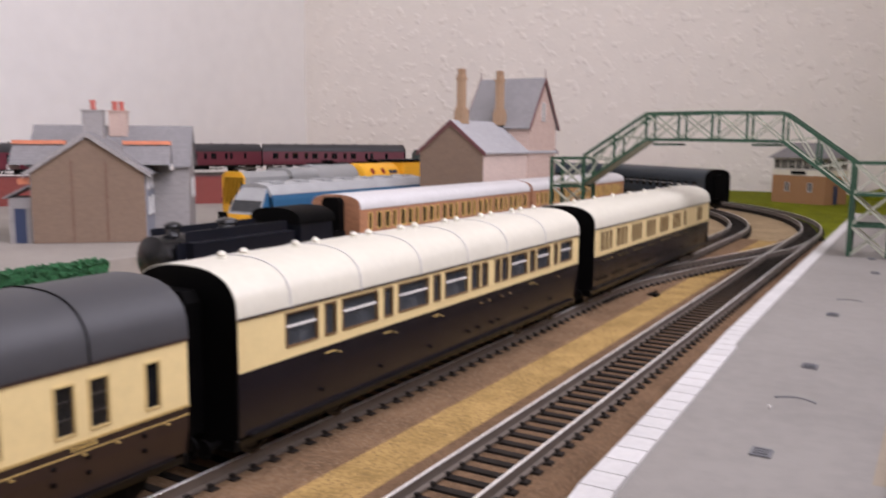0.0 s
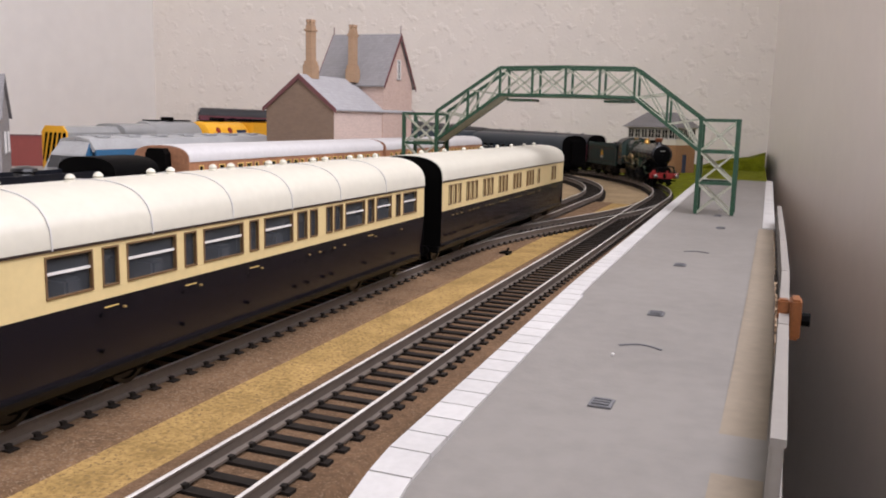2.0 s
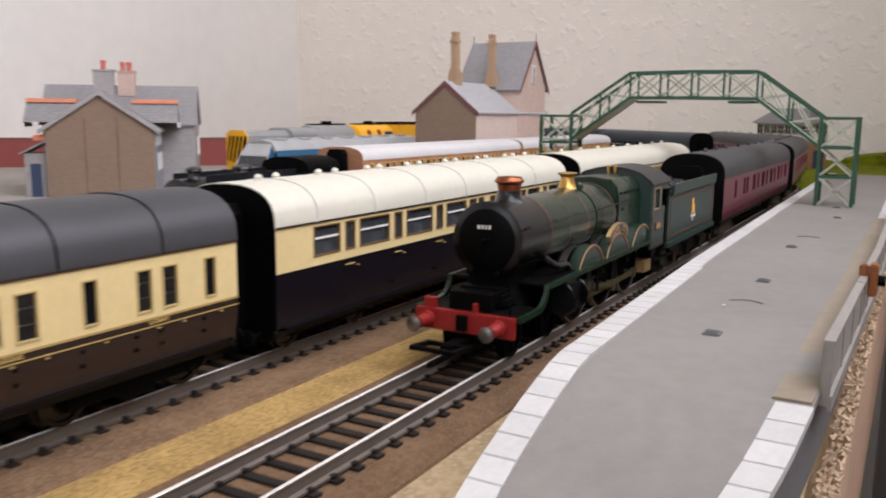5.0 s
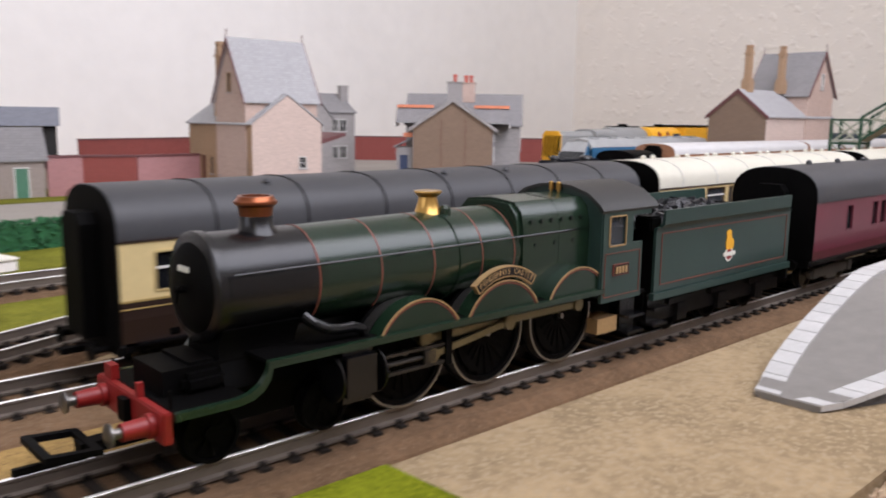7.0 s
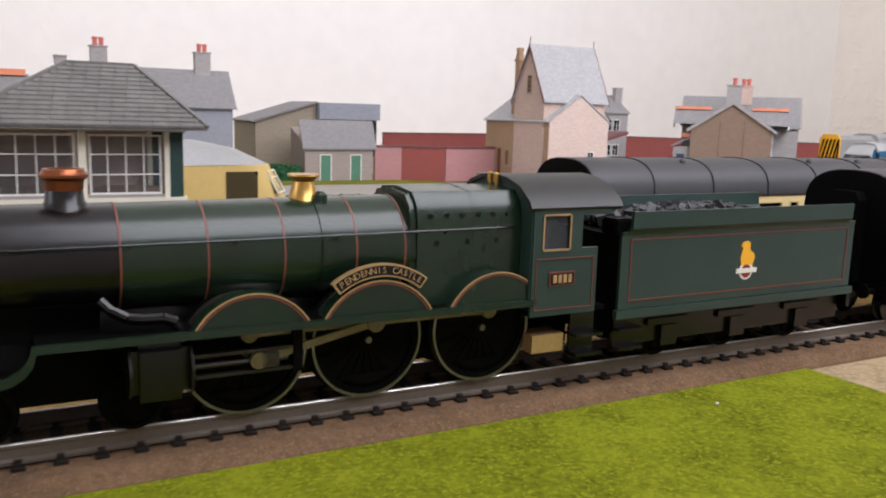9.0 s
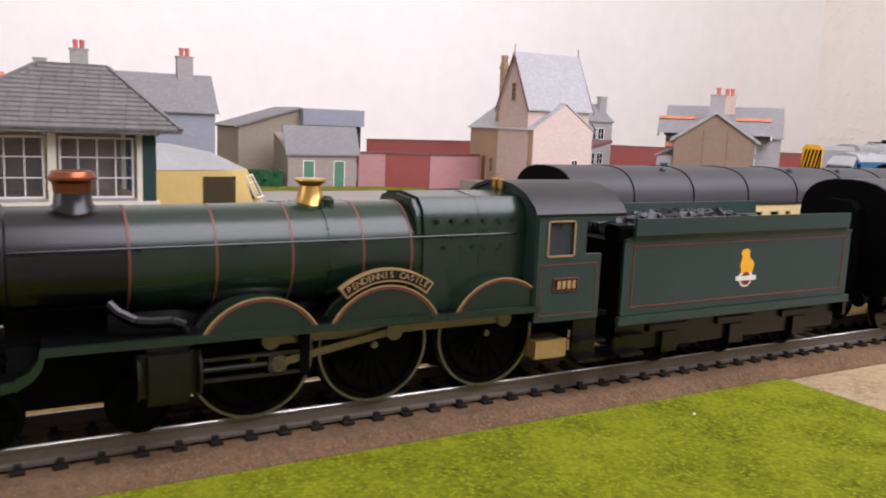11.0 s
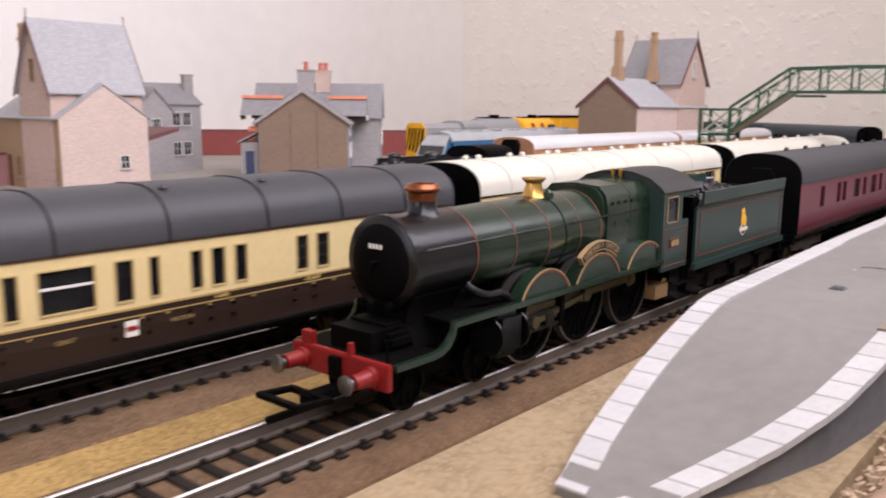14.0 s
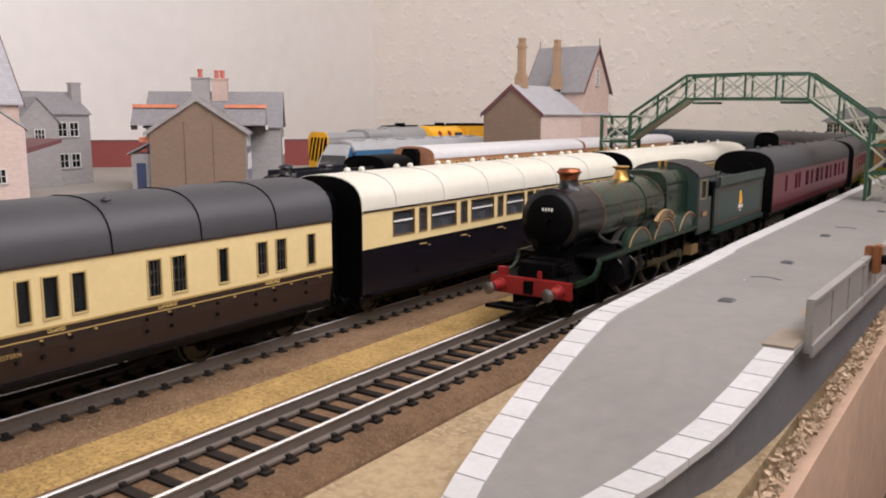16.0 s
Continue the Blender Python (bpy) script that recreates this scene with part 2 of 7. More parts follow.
M = dict(
    wall=wallpaper("cream_wallpaper", (0.86, 0.81, 0.74), 0.42),
    wallsoft=wallpaper("pale_wallpaper", (0.90, 0.88, 0.85), 0.07),
    plain=surface("smooth_wall_paint", (0.93, 0.88, 0.83), 0.6, var=0.02, scale=4, bump=0.05, bump_scale=90),
    ceiling=surface("ceiling_paint", (0.82, 0.81, 0.79), 0.8, var=0.02, scale=4),
    carpet=surface("brown_carpet", (0.16, 0.13, 0.11), 0.95, var=0.3, scale=90),
    tan=surface("tan_cork_mat", (0.37, 0.24, 0.088), 0.95, var=0.34, scale=70, bump=1.0, bump_scale=900, fleck=(0.20, 0.13, 0.06), fleck_scale=1300, fleck_at=0.58, spec=0.08),
    beige=surface("beige_mat", (0.34, 0.25, 0.145), 0.95, var=0.26, scale=36, bump=0.7, bump_scale=900, fleck=(0.40, 0.305, 0.19), fleck_scale=650, fleck_at=0.55, spec=0.08),
    brown=surface("brown_ballast", (0.145, 0.088, 0.050), 0.95, var=0.3, scale=60, bump=1.0, bump_scale=1000, fleck=(0.20, 0.135, 0.085), fleck_scale=1600, fleck_at=0.58, spec=0.08),
    greyballast=surface("grey_brown_ballast", (0.17, 0.104, 0.058), 0.95, var=0.3, scale=60, bump=1.0, bump_scale=1000, fleck=(0.27, 0.19, 0.125), fleck_scale=1600, fleck_at=0.58, spec=0.08),
    grass=surface("bright_grass_mat", (0.155, 0.175, 0.009), 0.95, var=0.42, scale=70, bump=0.9, bump_scale=1600, fleck=(0.24, 0.26, 0.015), fleck_scale=1000, fleck_at=0.57, spec=0.06),
    grassdull=surface("olive_grass_mat", (0.165, 0.165, 0.022), 0.95, var=0.32, scale=60, bump=0.9, bump_scale=1500, spec=0.06),
    yard=surface("grey_yard_card", (0.30, 0.27, 0.235), 0.9, var=0.08, scale=25, bump=0.2, bump_scale=700),
    platform=surface("grey_platform_top", (0.215, 0.20, 0.18), 0.8, var=0.10, scale=22, bump=0.12, bump_scale=900),
    platside=surface("dark_grey_platform_side", (0.13, 0.13, 0.135), 0.85, var=0.15, scale=50),
    white=surface("white_edge_paint", (0.52, 0.51, 0.49), 0.65, var=0.07, scale=70, per_object=0.05),
    fence=surface("grey_plastic_fence", (0.27, 0.25, 0.225), 0.55, var=0.08, scale=50),
    ply=surface("pale_plywood_edge", (0.62, 0.42, 0.29), 0.7, var=0.14, scale=14, bump=0.2, bump_scale=200),
    chip=surface("chipped_board_edge", (0.52, 0.38, 0.25), 0.95, var=0.35, scale=120, bump=1.0, bump_scale=500),
    rail=surface("nickel_rail", (0.86, 0.84, 0.80), 0.3, metal=0.45, var=0.1, scale=90),
    railside=surface("dull_rail_side", (0.13, 0.105, 0.085), 0.55, metal=0.2, var=0.15, scale=90),
    sleeper=surface("black_sleeper_plastic", (0.019, 0.015, 0.012), 0.8, var=0.25, scale=200, spec=0.15, per_object=0.2),
    black=surface("satin_black", (0.0030, 0.0028, 0.0034), 0.27, var=0.1, scale=150, spec=0.46),
    matt=surface("matt_black", (0.0022, 0.002, 0.002), 0.6, var=0.2, scale=150, spec=0.05),
    green=surface("locomotive_green", (0.0090, 0.023, 0.0120), 0.25, var=0.02, scale=25, spec=0.5),
    tgreen=surface("tender_green", (0.020, 0.043, 0.036), 0.36, var=0.08, scale=90),
    orange=surface("orange_lining", (0.17, 0.042, 0.026), 0.5, var=0.08, scale=90),
    gold=surface("pale_gold_beading", (0.55, 0.36, 0.17), 0.35, metal=0.6, var=0.08, scale=90),
    copper=surface("copper_cap", (0.27, 0.09, 0.042), 0.36, metal=1.0, var=0.1, scale=120),
    brass=surface("brass_bonnet", (0.52, 0.31, 0.09), 0.32, metal=1.0, var=0.08, scale=120),
    red=surface("buffer_beam_red", (0.24, 0.010, 0.008), 0.45, var=0.08, scale=90),
    rodsteel=surface("olive_brass_rod", (0.17, 0.14, 0.075), 0.4, metal=0.75, var=0.15, scale=150),
    # coach cream darkened, so the frames carry painted shading round the windows
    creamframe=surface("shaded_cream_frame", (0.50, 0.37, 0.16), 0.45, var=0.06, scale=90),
    linegold=surface("dull_gold_line", (0.38, 0.26, 0.09), 0.5, var=0.06, scale=90),
    dieselroof=surface("diesel_pale_grey", (0.34, 0.345, 0.34), 0.5, var=0.1, scale=60),
    # railcar cream darkened towards gold, painting in the shade beside the signal box
    railcarshade=surface("railcar_shaded_cream", (0.52, 0.37, 0.13), 0.42, var=0.06, scale=60),
    darksteel=surface("oily_dark_steel", (0.05, 0.045, 0.04), 0.42, metal=0.8, var=0.15, scale=150),
    cabroof=surface("dark_grey_cab_roof", (0.016, 0.016, 0.015), 0.5, var=0.12, scale=90),
    tankblack=surface("blue_black_gloss", (0.006, 0.007, 0.011), 0.28, var=0.15, scale=90),
    windowwood=surface("brown_window_beading", (0.15, 0.085, 0.035), 0.5, var=0.12, scale=120),
    gutter=surface("tan_grey_strip", (0.25, 0.205, 0.15), 0.8, var=0.12, scale=40),
    steel=surface("bright_steel", (0.20, 0.19, 0.175), 0.36, metal=0.9, var=0.12, scale=150),
    coal=surface("coal", (0.02, 0.02, 0.022), 0.5, var=0.5, scale=500, bump=0.8, bump_scale=500),
    cream=surface("coach_cream", (0.70, 0.55, 0.27), 0.42, var=0.05, scale=60),
    choc=surface("coach_chocolate", (0.027, 0.014, 0.010), 0.42, var=0.1, scale=60),
    chocdark=surface("coach_dark_chocolate", (0.008, 0.006, 0.009), 0.27, var=0.1, scale=60),
    roofgrey=surface("coach_roof_slate_grey", (0.036, 0.036, 0.039), 0.55, var=0.1, scale=40),
    roofwhite=surface("coach_roof_cream_white", (0.58, 0.555, 0.46), 0.36, var=0.04, scale=40),
    rooflight=surface("coach_roof_pale_grey", (0.55, 0.54, 0.53), 0.5, var=0.06, scale=40),
    maroon=surface("coach_maroon", (0.135, 0.026, 0.040), 0.33, var=0.08, scale=60),
    teak=surface("coach_teak", (0.36, 0.17, 0.09), 0.42, var=0.25, scale=70),
    bluec=surface("coach_dark_blue", (0.010, 0.023, 0.036), 0.45, var=0.1, scale=60),
    blue=surface("diesel_blue", (0.02, 0.10, 0.20), 0.4, var=0.08, scale=60),
    dgrey=surface("diesel_grey", (0.27, 0.27, 0.26), 0.5, var=0.08, scale=60),
    yellow=surface("warning_yellow", (0.85, 0.42, 0.02), 0.42, var=0.06, scale=60),
    glassdark=glass("tinted_window", (0.012, 0.013, 0.015), 0.08, 0.3),
    glass=glass("clear_window", (0.10, 0.11, 0.12), 0.06, 0.72),
    blind=surface("cream_window_blind", (0.62, 0.52, 0.27), 0.7, var=0.05, scale=60),
    inside=surface("dark_interior", (0.012, 0.011, 0.010), 0.8, var=0.2, scale=100),
    insidepale=surface("pale_interior", (0.14, 0.145, 0.16), 0.7, var=0.15, scale=100),
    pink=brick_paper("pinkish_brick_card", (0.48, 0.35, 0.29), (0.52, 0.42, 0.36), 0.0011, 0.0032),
    # paler copy of the pink card, with window light painted into its colour
    pinklit=brick_paper("lit_pink_brick_card", (0.54, 0.42, 0.36), (0.56, 0.45, 0.39), 0.0011, 0.0032),
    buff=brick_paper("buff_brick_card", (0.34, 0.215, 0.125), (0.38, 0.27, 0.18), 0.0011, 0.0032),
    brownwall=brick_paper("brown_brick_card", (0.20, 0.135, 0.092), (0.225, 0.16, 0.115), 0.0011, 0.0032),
    stone=brick_paper("grey_stone_card", (0.29, 0.27, 0.26), (0.35, 0.33, 0.31), 0.0022, 0.005),
    bluestone=brick_paper("blue_grey_brick_card", (0.24, 0.25, 0.285), (0.31, 0.32, 0.35), 0.0012, 0.0035),
    redwall=brick_paper("red_brick_card", (0.23, 0.05, 0.04), (0.28, 0.1, 0.08), 0.0011, 0.0032),
    pinkwall=brick_paper("pink_brick_card", (0.36, 0.17, 0.165), (0.40, 0.24, 0.23), 0.0011, 0.0032),
    slate=brick_paper("grey_slate_card", (0.23, 0.22, 0.22), (0.16, 0.155, 0.15), 0.0022, 0.003),
    slatepale=brick_paper("pale_slate_card", (0.36, 0.355, 0.36), (0.29, 0.285, 0.28), 0.0022, 0.003),
    slatedark=surface("grey_slate_tile", (0.145, 0.137, 0.128), 0.75, var=0.16, scale=120, bump=0.4, bump_scale=900, per_object=0.09),
    ridge=surface("orange_ridge_tile", (0.68, 0.24, 0.13), 0.8, var=0.12, scale=120),
    pot=surface("terracotta_pot", (0.48, 0.12, 0.09), 0.75, var=0.15, scale=150),
    barge=surface("dark_red_bargeboard", (0.13, 0.045, 0.045), 0.6, var=0.1, scale=90),
    trim=surface("white_trim", (0.72, 0.70, 0.66), 0.6, var=0.06, scale=90),
    creamtrim=surface("cream_trim", (0.72, 0.68, 0.55), 0.55, var=0.06, scale=90),
    doorgreen=surface("green_door", (0.06, 0.17, 0.105), 0.5, var=0.08, scale=90),
    darkgreen=surface("dark_green_paint", (0.014, 0.045, 0.04), 0.5, var=0.1, scale=90),
    bridgegreen=surface("bridge_green_plastic", (0.009, 0.055, 0.025), 0.45, var=0.15, scale=120),
    bridgepale=surface("weathered_bridge_lattice", (0.36, 0.37, 0.29), 0.6, var=0.22, scale=120),
    hedge=surface("hedge_green_foam", (0.018, 0.10, 0.035), 0.95, var=0.5, scale=300, bump=1.0, bump_scale=900),
    door=surface("brown_door", (0.12, 0.045, 0.025), 0.6, var=0.1, scale=90),
    bluedoor=surface("blue_door", (0.025, 0.04, 0.09), 0.6, var=0.1, scale=90),
    sbrick=brick_paper("orange_brick_card", (0.34, 0.17, 0.07), (0.4, 0.26, 0.16), 0.0012, 0.0034),
    roomglass=glass("room_window", (0.9, 0.95, 0.97), 0.02, 0.9),
    rust=surface("orange_brown_catch", (0.26, 0.09, 0.025), 0.5, metal=0.3, var=0.2, scale=150),
    letter=surface("pale_lettering", (0.72, 0.70, 0.62), 0.5, var=0.03, scale=90),
    goldletter=surface("gold_lettering", (0.72, 0.50, 0.16), 0.5, var=0.05, scale=90),
)


# ---- shapes ----
def box(bm, x0, x1, y0, y1, z0, z1, m=None):
    vs = [bm.verts.new((x, y, z)) for x in (x0, x1) for y in (y0, y1) for z in (z0, z1)]
    if m is not None:
        for v in vs:
            v.co = m @ v.co
    for f in ((0, 1, 3, 2), (4, 6, 7, 5), (0, 4, 5, 1), (2, 3, 7, 6), (0, 2, 6, 4), (1, 5, 7, 3)):
        bm.faces.new([vs[i] for i in f])


def prism(bm, profile, y0, y1, axis="y", m=None):
    """A closed profile of (a, b) drawn out along an axis: for y the profile is x, z; for x it is y, z; for z it is x, y."""
    def at(p, s):
        v = Vector({"y": (p[0], s, p[1]), "x": (s, p[0], p[1]), "z": (p[0], p[1], s)}[axis])
        return m @ v if m is not None else v
    a = [bm.verts.new(at(p, y0)) for p in profile]
    b = [bm.verts.new(at(p, y1)) for p in profile]
    n = len(profile)
    for i in range(n):
        bm.faces.new((a[i], a[(i + 1) % n], b[(i + 1) % n], b[i]))
    bm.faces.new(a)
    bm.faces.new(list(reversed(b)))


def lathe(bm, profile, n=20, m=None):
    """A profile of (radius, height) turned about z."""
    rings = []
    for r, z in profile:
        ring = []
        for i in range(n):
            v = Vector((r * math.cos(2 * math.pi * i / n), r * math.sin(2 * math.pi * i / n), z))
            ring.append(bm.verts.new(m @ v if m is not None else v))
        rings.append(ring)
    for a, b in zip(rings, rings[1:]):
        for i in range(n):
            bm.faces.new((a[i], a[(i + 1) % n], b[(i + 1) % n], b[i]))
    bm.faces.new(list(reversed(rings[0])))
    bm.faces.new(rings[-1])


def rod(bm, a, b, r, n=8):
    a, b = Vector(a), Vector(b)
    q = (b - a).to_track_quat("Z", "Y").to_matrix().to_4x4()
    lathe(bm, [(r, 0), (r, (b - a).length)], n, Matrix.Translation(a) @ q)


def bar(bm, a, b, w, d, up=(0, 0, 1)):
    """A square bar from a to b."""
    a, b = Vector(a), Vector(b)
    t = (b - a).normalized()
    u = t.cross(Vector(up)).normalized()
    v = u.cross(t)
    m = Matrix((u, v, t)).transposed().to_4x4()
    box(bm, -w / 2, w / 2, -d / 2, d / 2, 0, (b - a).length, Matrix.Translation(a) @ m)


def mesh_of(name, bm, mat, smooth=False, bevel=0.0):
    if bevel:
        bmesh.ops.bevel(bm, geom=bm.edges[:], offset=bevel, segments=2, affect="EDGES", clamp_overlap=True)
    bmesh.ops.recalc_face_normals(bm, faces=bm.faces[:])
    me = bpy.data.meshes.new(name)
    bm.to_mesh(me)
    bm.free()
    me.materials.append(mat)
    if smooth:
        for p in me.polygons:
            p.use_smooth = True
        me.set_sharp_from_angle(angle=radians(35))
    return me


def part(name, bm, mat, parent=None, label="", smooth=False, bevel=0.0, m=None):
    ob = new(name, mesh_of(name, bm, mat, smooth, bevel))
    if parent is not None:
        ob.parent = parent
    if m is not None:
        ob.matrix_basis = m
    if label:
        tagged(ob, label)
    return ob


def thing(name, label, category, m=None, group="", kind=""):
    ob = new(name)
    ob.empty_display_size = 0.01
    if m is not None:
        ob.matrix_basis = m
    return tagged(ob, label, category, group, kind)


def boxpart(name, dims, mat, parent, label="", bevel=0.0):
    bm = bmesh.new()
    box(bm, *dims)
    return part(name, bm, mat, parent, label, bevel=bevel)


def words(name, text, size, mat, parent, m, label=""):
    cu = bpy.data.curves.new(name, "FONT")
    cu.body, cu.size, cu.align_x, cu.align_y, cu.extrude = text, size, "CENTER", "CENTER", 0.00004
    cu.materials.append(mat)
    ob = new(name, cu)
    ob.parent = parent
    ob.matrix_basis = m
    if label:
        tagged(ob, label)
    return ob


SIDE = Matrix(((0, 0, 1, 0), (1, 0, 0, 0), (0, 1, 0, 0), (0, 0, 0, 1)))  # text on a face that looks along +x, reading along +y


# ---- the room ----
GROUND = -0.008


def structure(name, bm, mat, label, category, m=None, smooth=False, parent=None):
    ob = part(name, bm, mat, parent, smooth=smooth, m=m)
    return tagged(ob, label, category, kind="structure")


def build_room():
    lo, hi, th = -0.9, 1.5, 0.1
    corners = ((-1.25, -2.5), (-1.25, 1.42), (0.09, 1.44), (0.55, -2.5))
    made = (("wall_west", "wallsoft", "cream wall with raised patterned paper"), ("wall_north", "wall", "cream wall with raised worm-patterned paper"),
            ("wall_east", "plain", "smooth pale cream wall beside the railway"), ("wall_south", "plain", "plain pale cream wall closing the room"))
    # stretches of window opening along the east and south walls: start, end, sill, head
    openings = {"wall_east": (0.95, 1.92, 0.20, 1.40), "wall_south": (0.30, 1.32, 0.10, 1.40)}
    num = 0
    for i, (name, mat, label) in enumerate(made):
        (ax, ay), (bx, by) = corners[i], corners[(i + 1) % 4]
        L = math.hypot(bx - ax, by - ay)
        m = pose(ax, ay, 0, 0, 0, math.degrees(math.atan2(by - ay, bx - ax)))  # x along the wall, +y outside
        bm = bmesh.new()
        if name not in openings:
            box(bm, -th if i == 1 else 0, L + (th if i == 1 else 0), 0, th, lo, hi)
        else:
            y0, y1, z0, z1 = openings[name]
            box(bm, 0, y0, 0, th, lo, hi)
            box(bm, y1, L, 0, th, lo, hi)
            box(bm, y0, y1, 0, th, lo, z0)
            box(bm, y0, y1, 0, th, z1, hi)
            num += 1
            win = thing("window_%d" % num, "white framed window that lets in the daylight", "window", m, kind="structure")
            f = 0.05
            for dims in ((y0, y1, 0.03, 0.07, z0, z0 + f), (y0, y1, 0.03, 0.07, z1 - f, z1), (y0, y0 + f, 0.03, 0.07, z0 + f, z1 - f), (y1 - f, y1, 0.03, 0.07, z0 + f, z1 - f)):
                boxpart("window_frame", dims, M["trim"], win)
            pane = boxpart("pane", (y0 + f, y1 - f, 0.048, 0.052, z0 + f, z1 - f), M["roomglass"], win)
            pane.visible_shadow = False
        structure(name, bm, M[mat], label, "wall", m)
    bm = bmesh.new()
    box(bm, -1.4, 0.7, -2.65, 1.6, lo - 0.05, lo)
    structure("floor", bm, M["carpet"], "brown carpeted floor under the layout", "floor")
    bm = bmesh.new()
    box(bm, -1.4, 0.7, -2.65, 1.6, hi, hi + 0.05)
    structure("ceiling", bm, M["ceiling"], "white painted ceiling", "ceiling")


# ---- baseboard and scenery sheets ----
def sheet(name, pts, z0, z1, mat, label, category, kind="structure"):
    bm = bmesh.new()
    prism(bm, pts, z0, z1, "z")
    ob = part(name, bm, mat)
    return tagged(ob, label, category, kind=kind)


def build_ground():
    sheet("ground", [(0.0995, -1.6), (0.0895, 1.436), (-1.246, 1.416), (-1.246, -0.4), (-0.6, -1.6)], GROUND - 0.012, GROUND, M["beige"],
          "beige cork-like mat over the baseboard", "baseboard")
    bm = bmesh.new()
    box(bm, 0.0855, 0.0992, -1.6, 1.30, -0.108, GROUND - 0.0125)
    structure("baseboard_edge", bm, M["ply"], "pale plywood side of the baseboard", "baseboard")
    bm = bmesh.new()
    rnd = random.Random(4)
    y = -1.0
    while y < 0.9:
        s = rnd.uniform(0.0004, 0.0013)
        mm = Matrix.Translation((0.0988 + rnd.uniform(-0.0030, 0.0012), y, GROUND - 0.0006 + rnd.uniform(-0.0035, 0.0007))) @ Euler((rnd.random() * 3, rnd.random() * 3, rnd.random() * 3)).to_matrix().to_4x4()
        box(bm, -s / 2, s / 2, -s, s, -s / 3, s / 3, mm)
        y += rnd.uniform(0.0002, 0.0006)
    ob = part("chipped_edge", bm, M["chip"])
    tagged(ob, "ragged chipped fibreboard edge of the baseboard", "board edge", kind="stuff")
    # strips of ballast under and beside the tracks
    z = GROUND + 0.0035
    for xa, xb, yb, top, mat, lab in ((-0.0195, 0.0170, 0.62, z, "brown", "brown granular ballast strip under the platform track"),
                                      (-0.088, -0.037, 0.60, z + 0.0003, "greyballast", "grey-brown ballast strip under the second track")):
        bm = bmesh.new()
        prism(bm, [(xa - 0.0008, GROUND - 0.001), (xb + 0.0035, GROUND - 0.001), (xb + 0.0028, GROUND + 0.0008), (xb, top), (xa, top)], -1.5, yb)
        tagged(part("ballast_strip", bm, M[mat]), lab, "ballast", kind="structure")
    sheet("tan_strip", [(-0.0368, -1.5), (-0.0197, -1.5), (-0.0197, 0.60), (-0.0368, 0.60)], GROUND - 0.001, z - 0.0004, M["tan"], "sandy tan mat between the two running tracks", "ground mat")
    sheet("grass_mat", [(0.0187, -1.5), (0.0985, -1.5), (0.0985, -0.246), (0.0187, -0.250)], GROUND - 0.0005, GROUND + 0.0006, M["grass"], "bright yellow-green grass mat beside the track", "grass mat")
    sheet("grass_mat", [(-0.18, -1.5), (-0.10, -1.5), (-0.125, -0.30), (-0.15, -0.08), (-0.2, -0.15)], GROUND - 0.0005, GROUND + 0.0012, M["grassdull"], "olive green grass strip between the sidings", "grass mat")
    sheet("grass_mat", [(-0.34, -1.2), (-0.247, -1.2), (-0.262, -0.25), (-0.30, -0.1), (-0.34, -0.1)], GROUND - 0.0005, GROUND + 0.0014, M["grassdull"], "olive green grass strip beside the hedge", "grass mat")
    sheet("road", [(-0.56, -1.3), (-0.36, -1.3), (-0.36, 0.02), (-0.56, 0.02)], GROUND - 0.0005, GROUND + 0.003, M["yard"], "pale grey road behind the hedge", "road")
    sheet("grass_mat", [(-0.83, -0.35), (-0.561, -1.2), (-0.561, -0.06), (-0.80, -0.06)], GROUND - 0.0005, GROUND + 0.0034, M["grassdull"], "olive lawn round the outbuilding", "grass mat")
    sheet("yard", [(-0.845, -0.058), (-0.358, 0.021), (-0.358, 0.21), (-0.46, 0.36), (-0.6, 0.85), (-0.97, 0.78)], GROUND - 0.0005, 0.004, M["yard"], "pale grey card station yard", "yard")
    sheet("grass_mat", [(-0.30, 1.27), (-0.12, 1.03), (-0.02, 0.80), (0.022, 0.60), (0.0983, 0.62), (0.0893, 1.43), (-0.30, 1.425)], GROUND - 0.0005, GROUND + 0.004, M["grass"], "bright green grass mat round the signal box", "grass mat")
    bm = bmesh.new()
    prism(bm, [(-0.03, GROUND), (0.0885, GROUND), (0.0885, 0.022), (0.06, 0.013), (0.02, 0.008)], 1.28, 1.43)
    tagged(part("grass_bank", bm, M["grass"]), "low green grass bank against the wall", "grass bank", kind="structure")


# ---- track ----
def line_path(x0, ya, yb, step=0.02):
    n = max(2, int((yb - ya) / step))
    return [(x0, ya + (yb - ya) * i / n) for i in range(n + 1)]


def main_path(x0, y0, radius, s):
    """The place and heading at s along a running track: straight in y, then curving to the left."""
    if s <= y0:
        return Vector((x0, s, 0)), 0.0
    a = (s - y0) / radius
    if a <= 0.9:
        return Vector((x0 - radius + radius * math.cos(a), y0 + radius * math.sin(a), 0)), a
    # the curve tightens on the far side and the outer line climbs a bank
    tight = radius - 0.085
    over = s - y0 - 0.9 * radius
    cx, cy = x0 - radius + 0.085 * math.cos(0.9), y0 + 0.085 * math.sin(0.9)
    f = max(0.0, min(1.0, over / 0.6)) if x0 == 0.0 else 0.0
    z = 0.026 * f * f * (3 - 2 * f)
    a = min(math.pi, 0.9 + over / tight)
    rest = over - (a - 0.9) * tight
    return Vector((cx + tight * math.cos(a), cy + tight * math.sin(a) - rest, z)), a


TRACK_1 = (0.0, 0.63, 0.585)
TRACK_2 = (-0.0635, 0.60, 0.525)

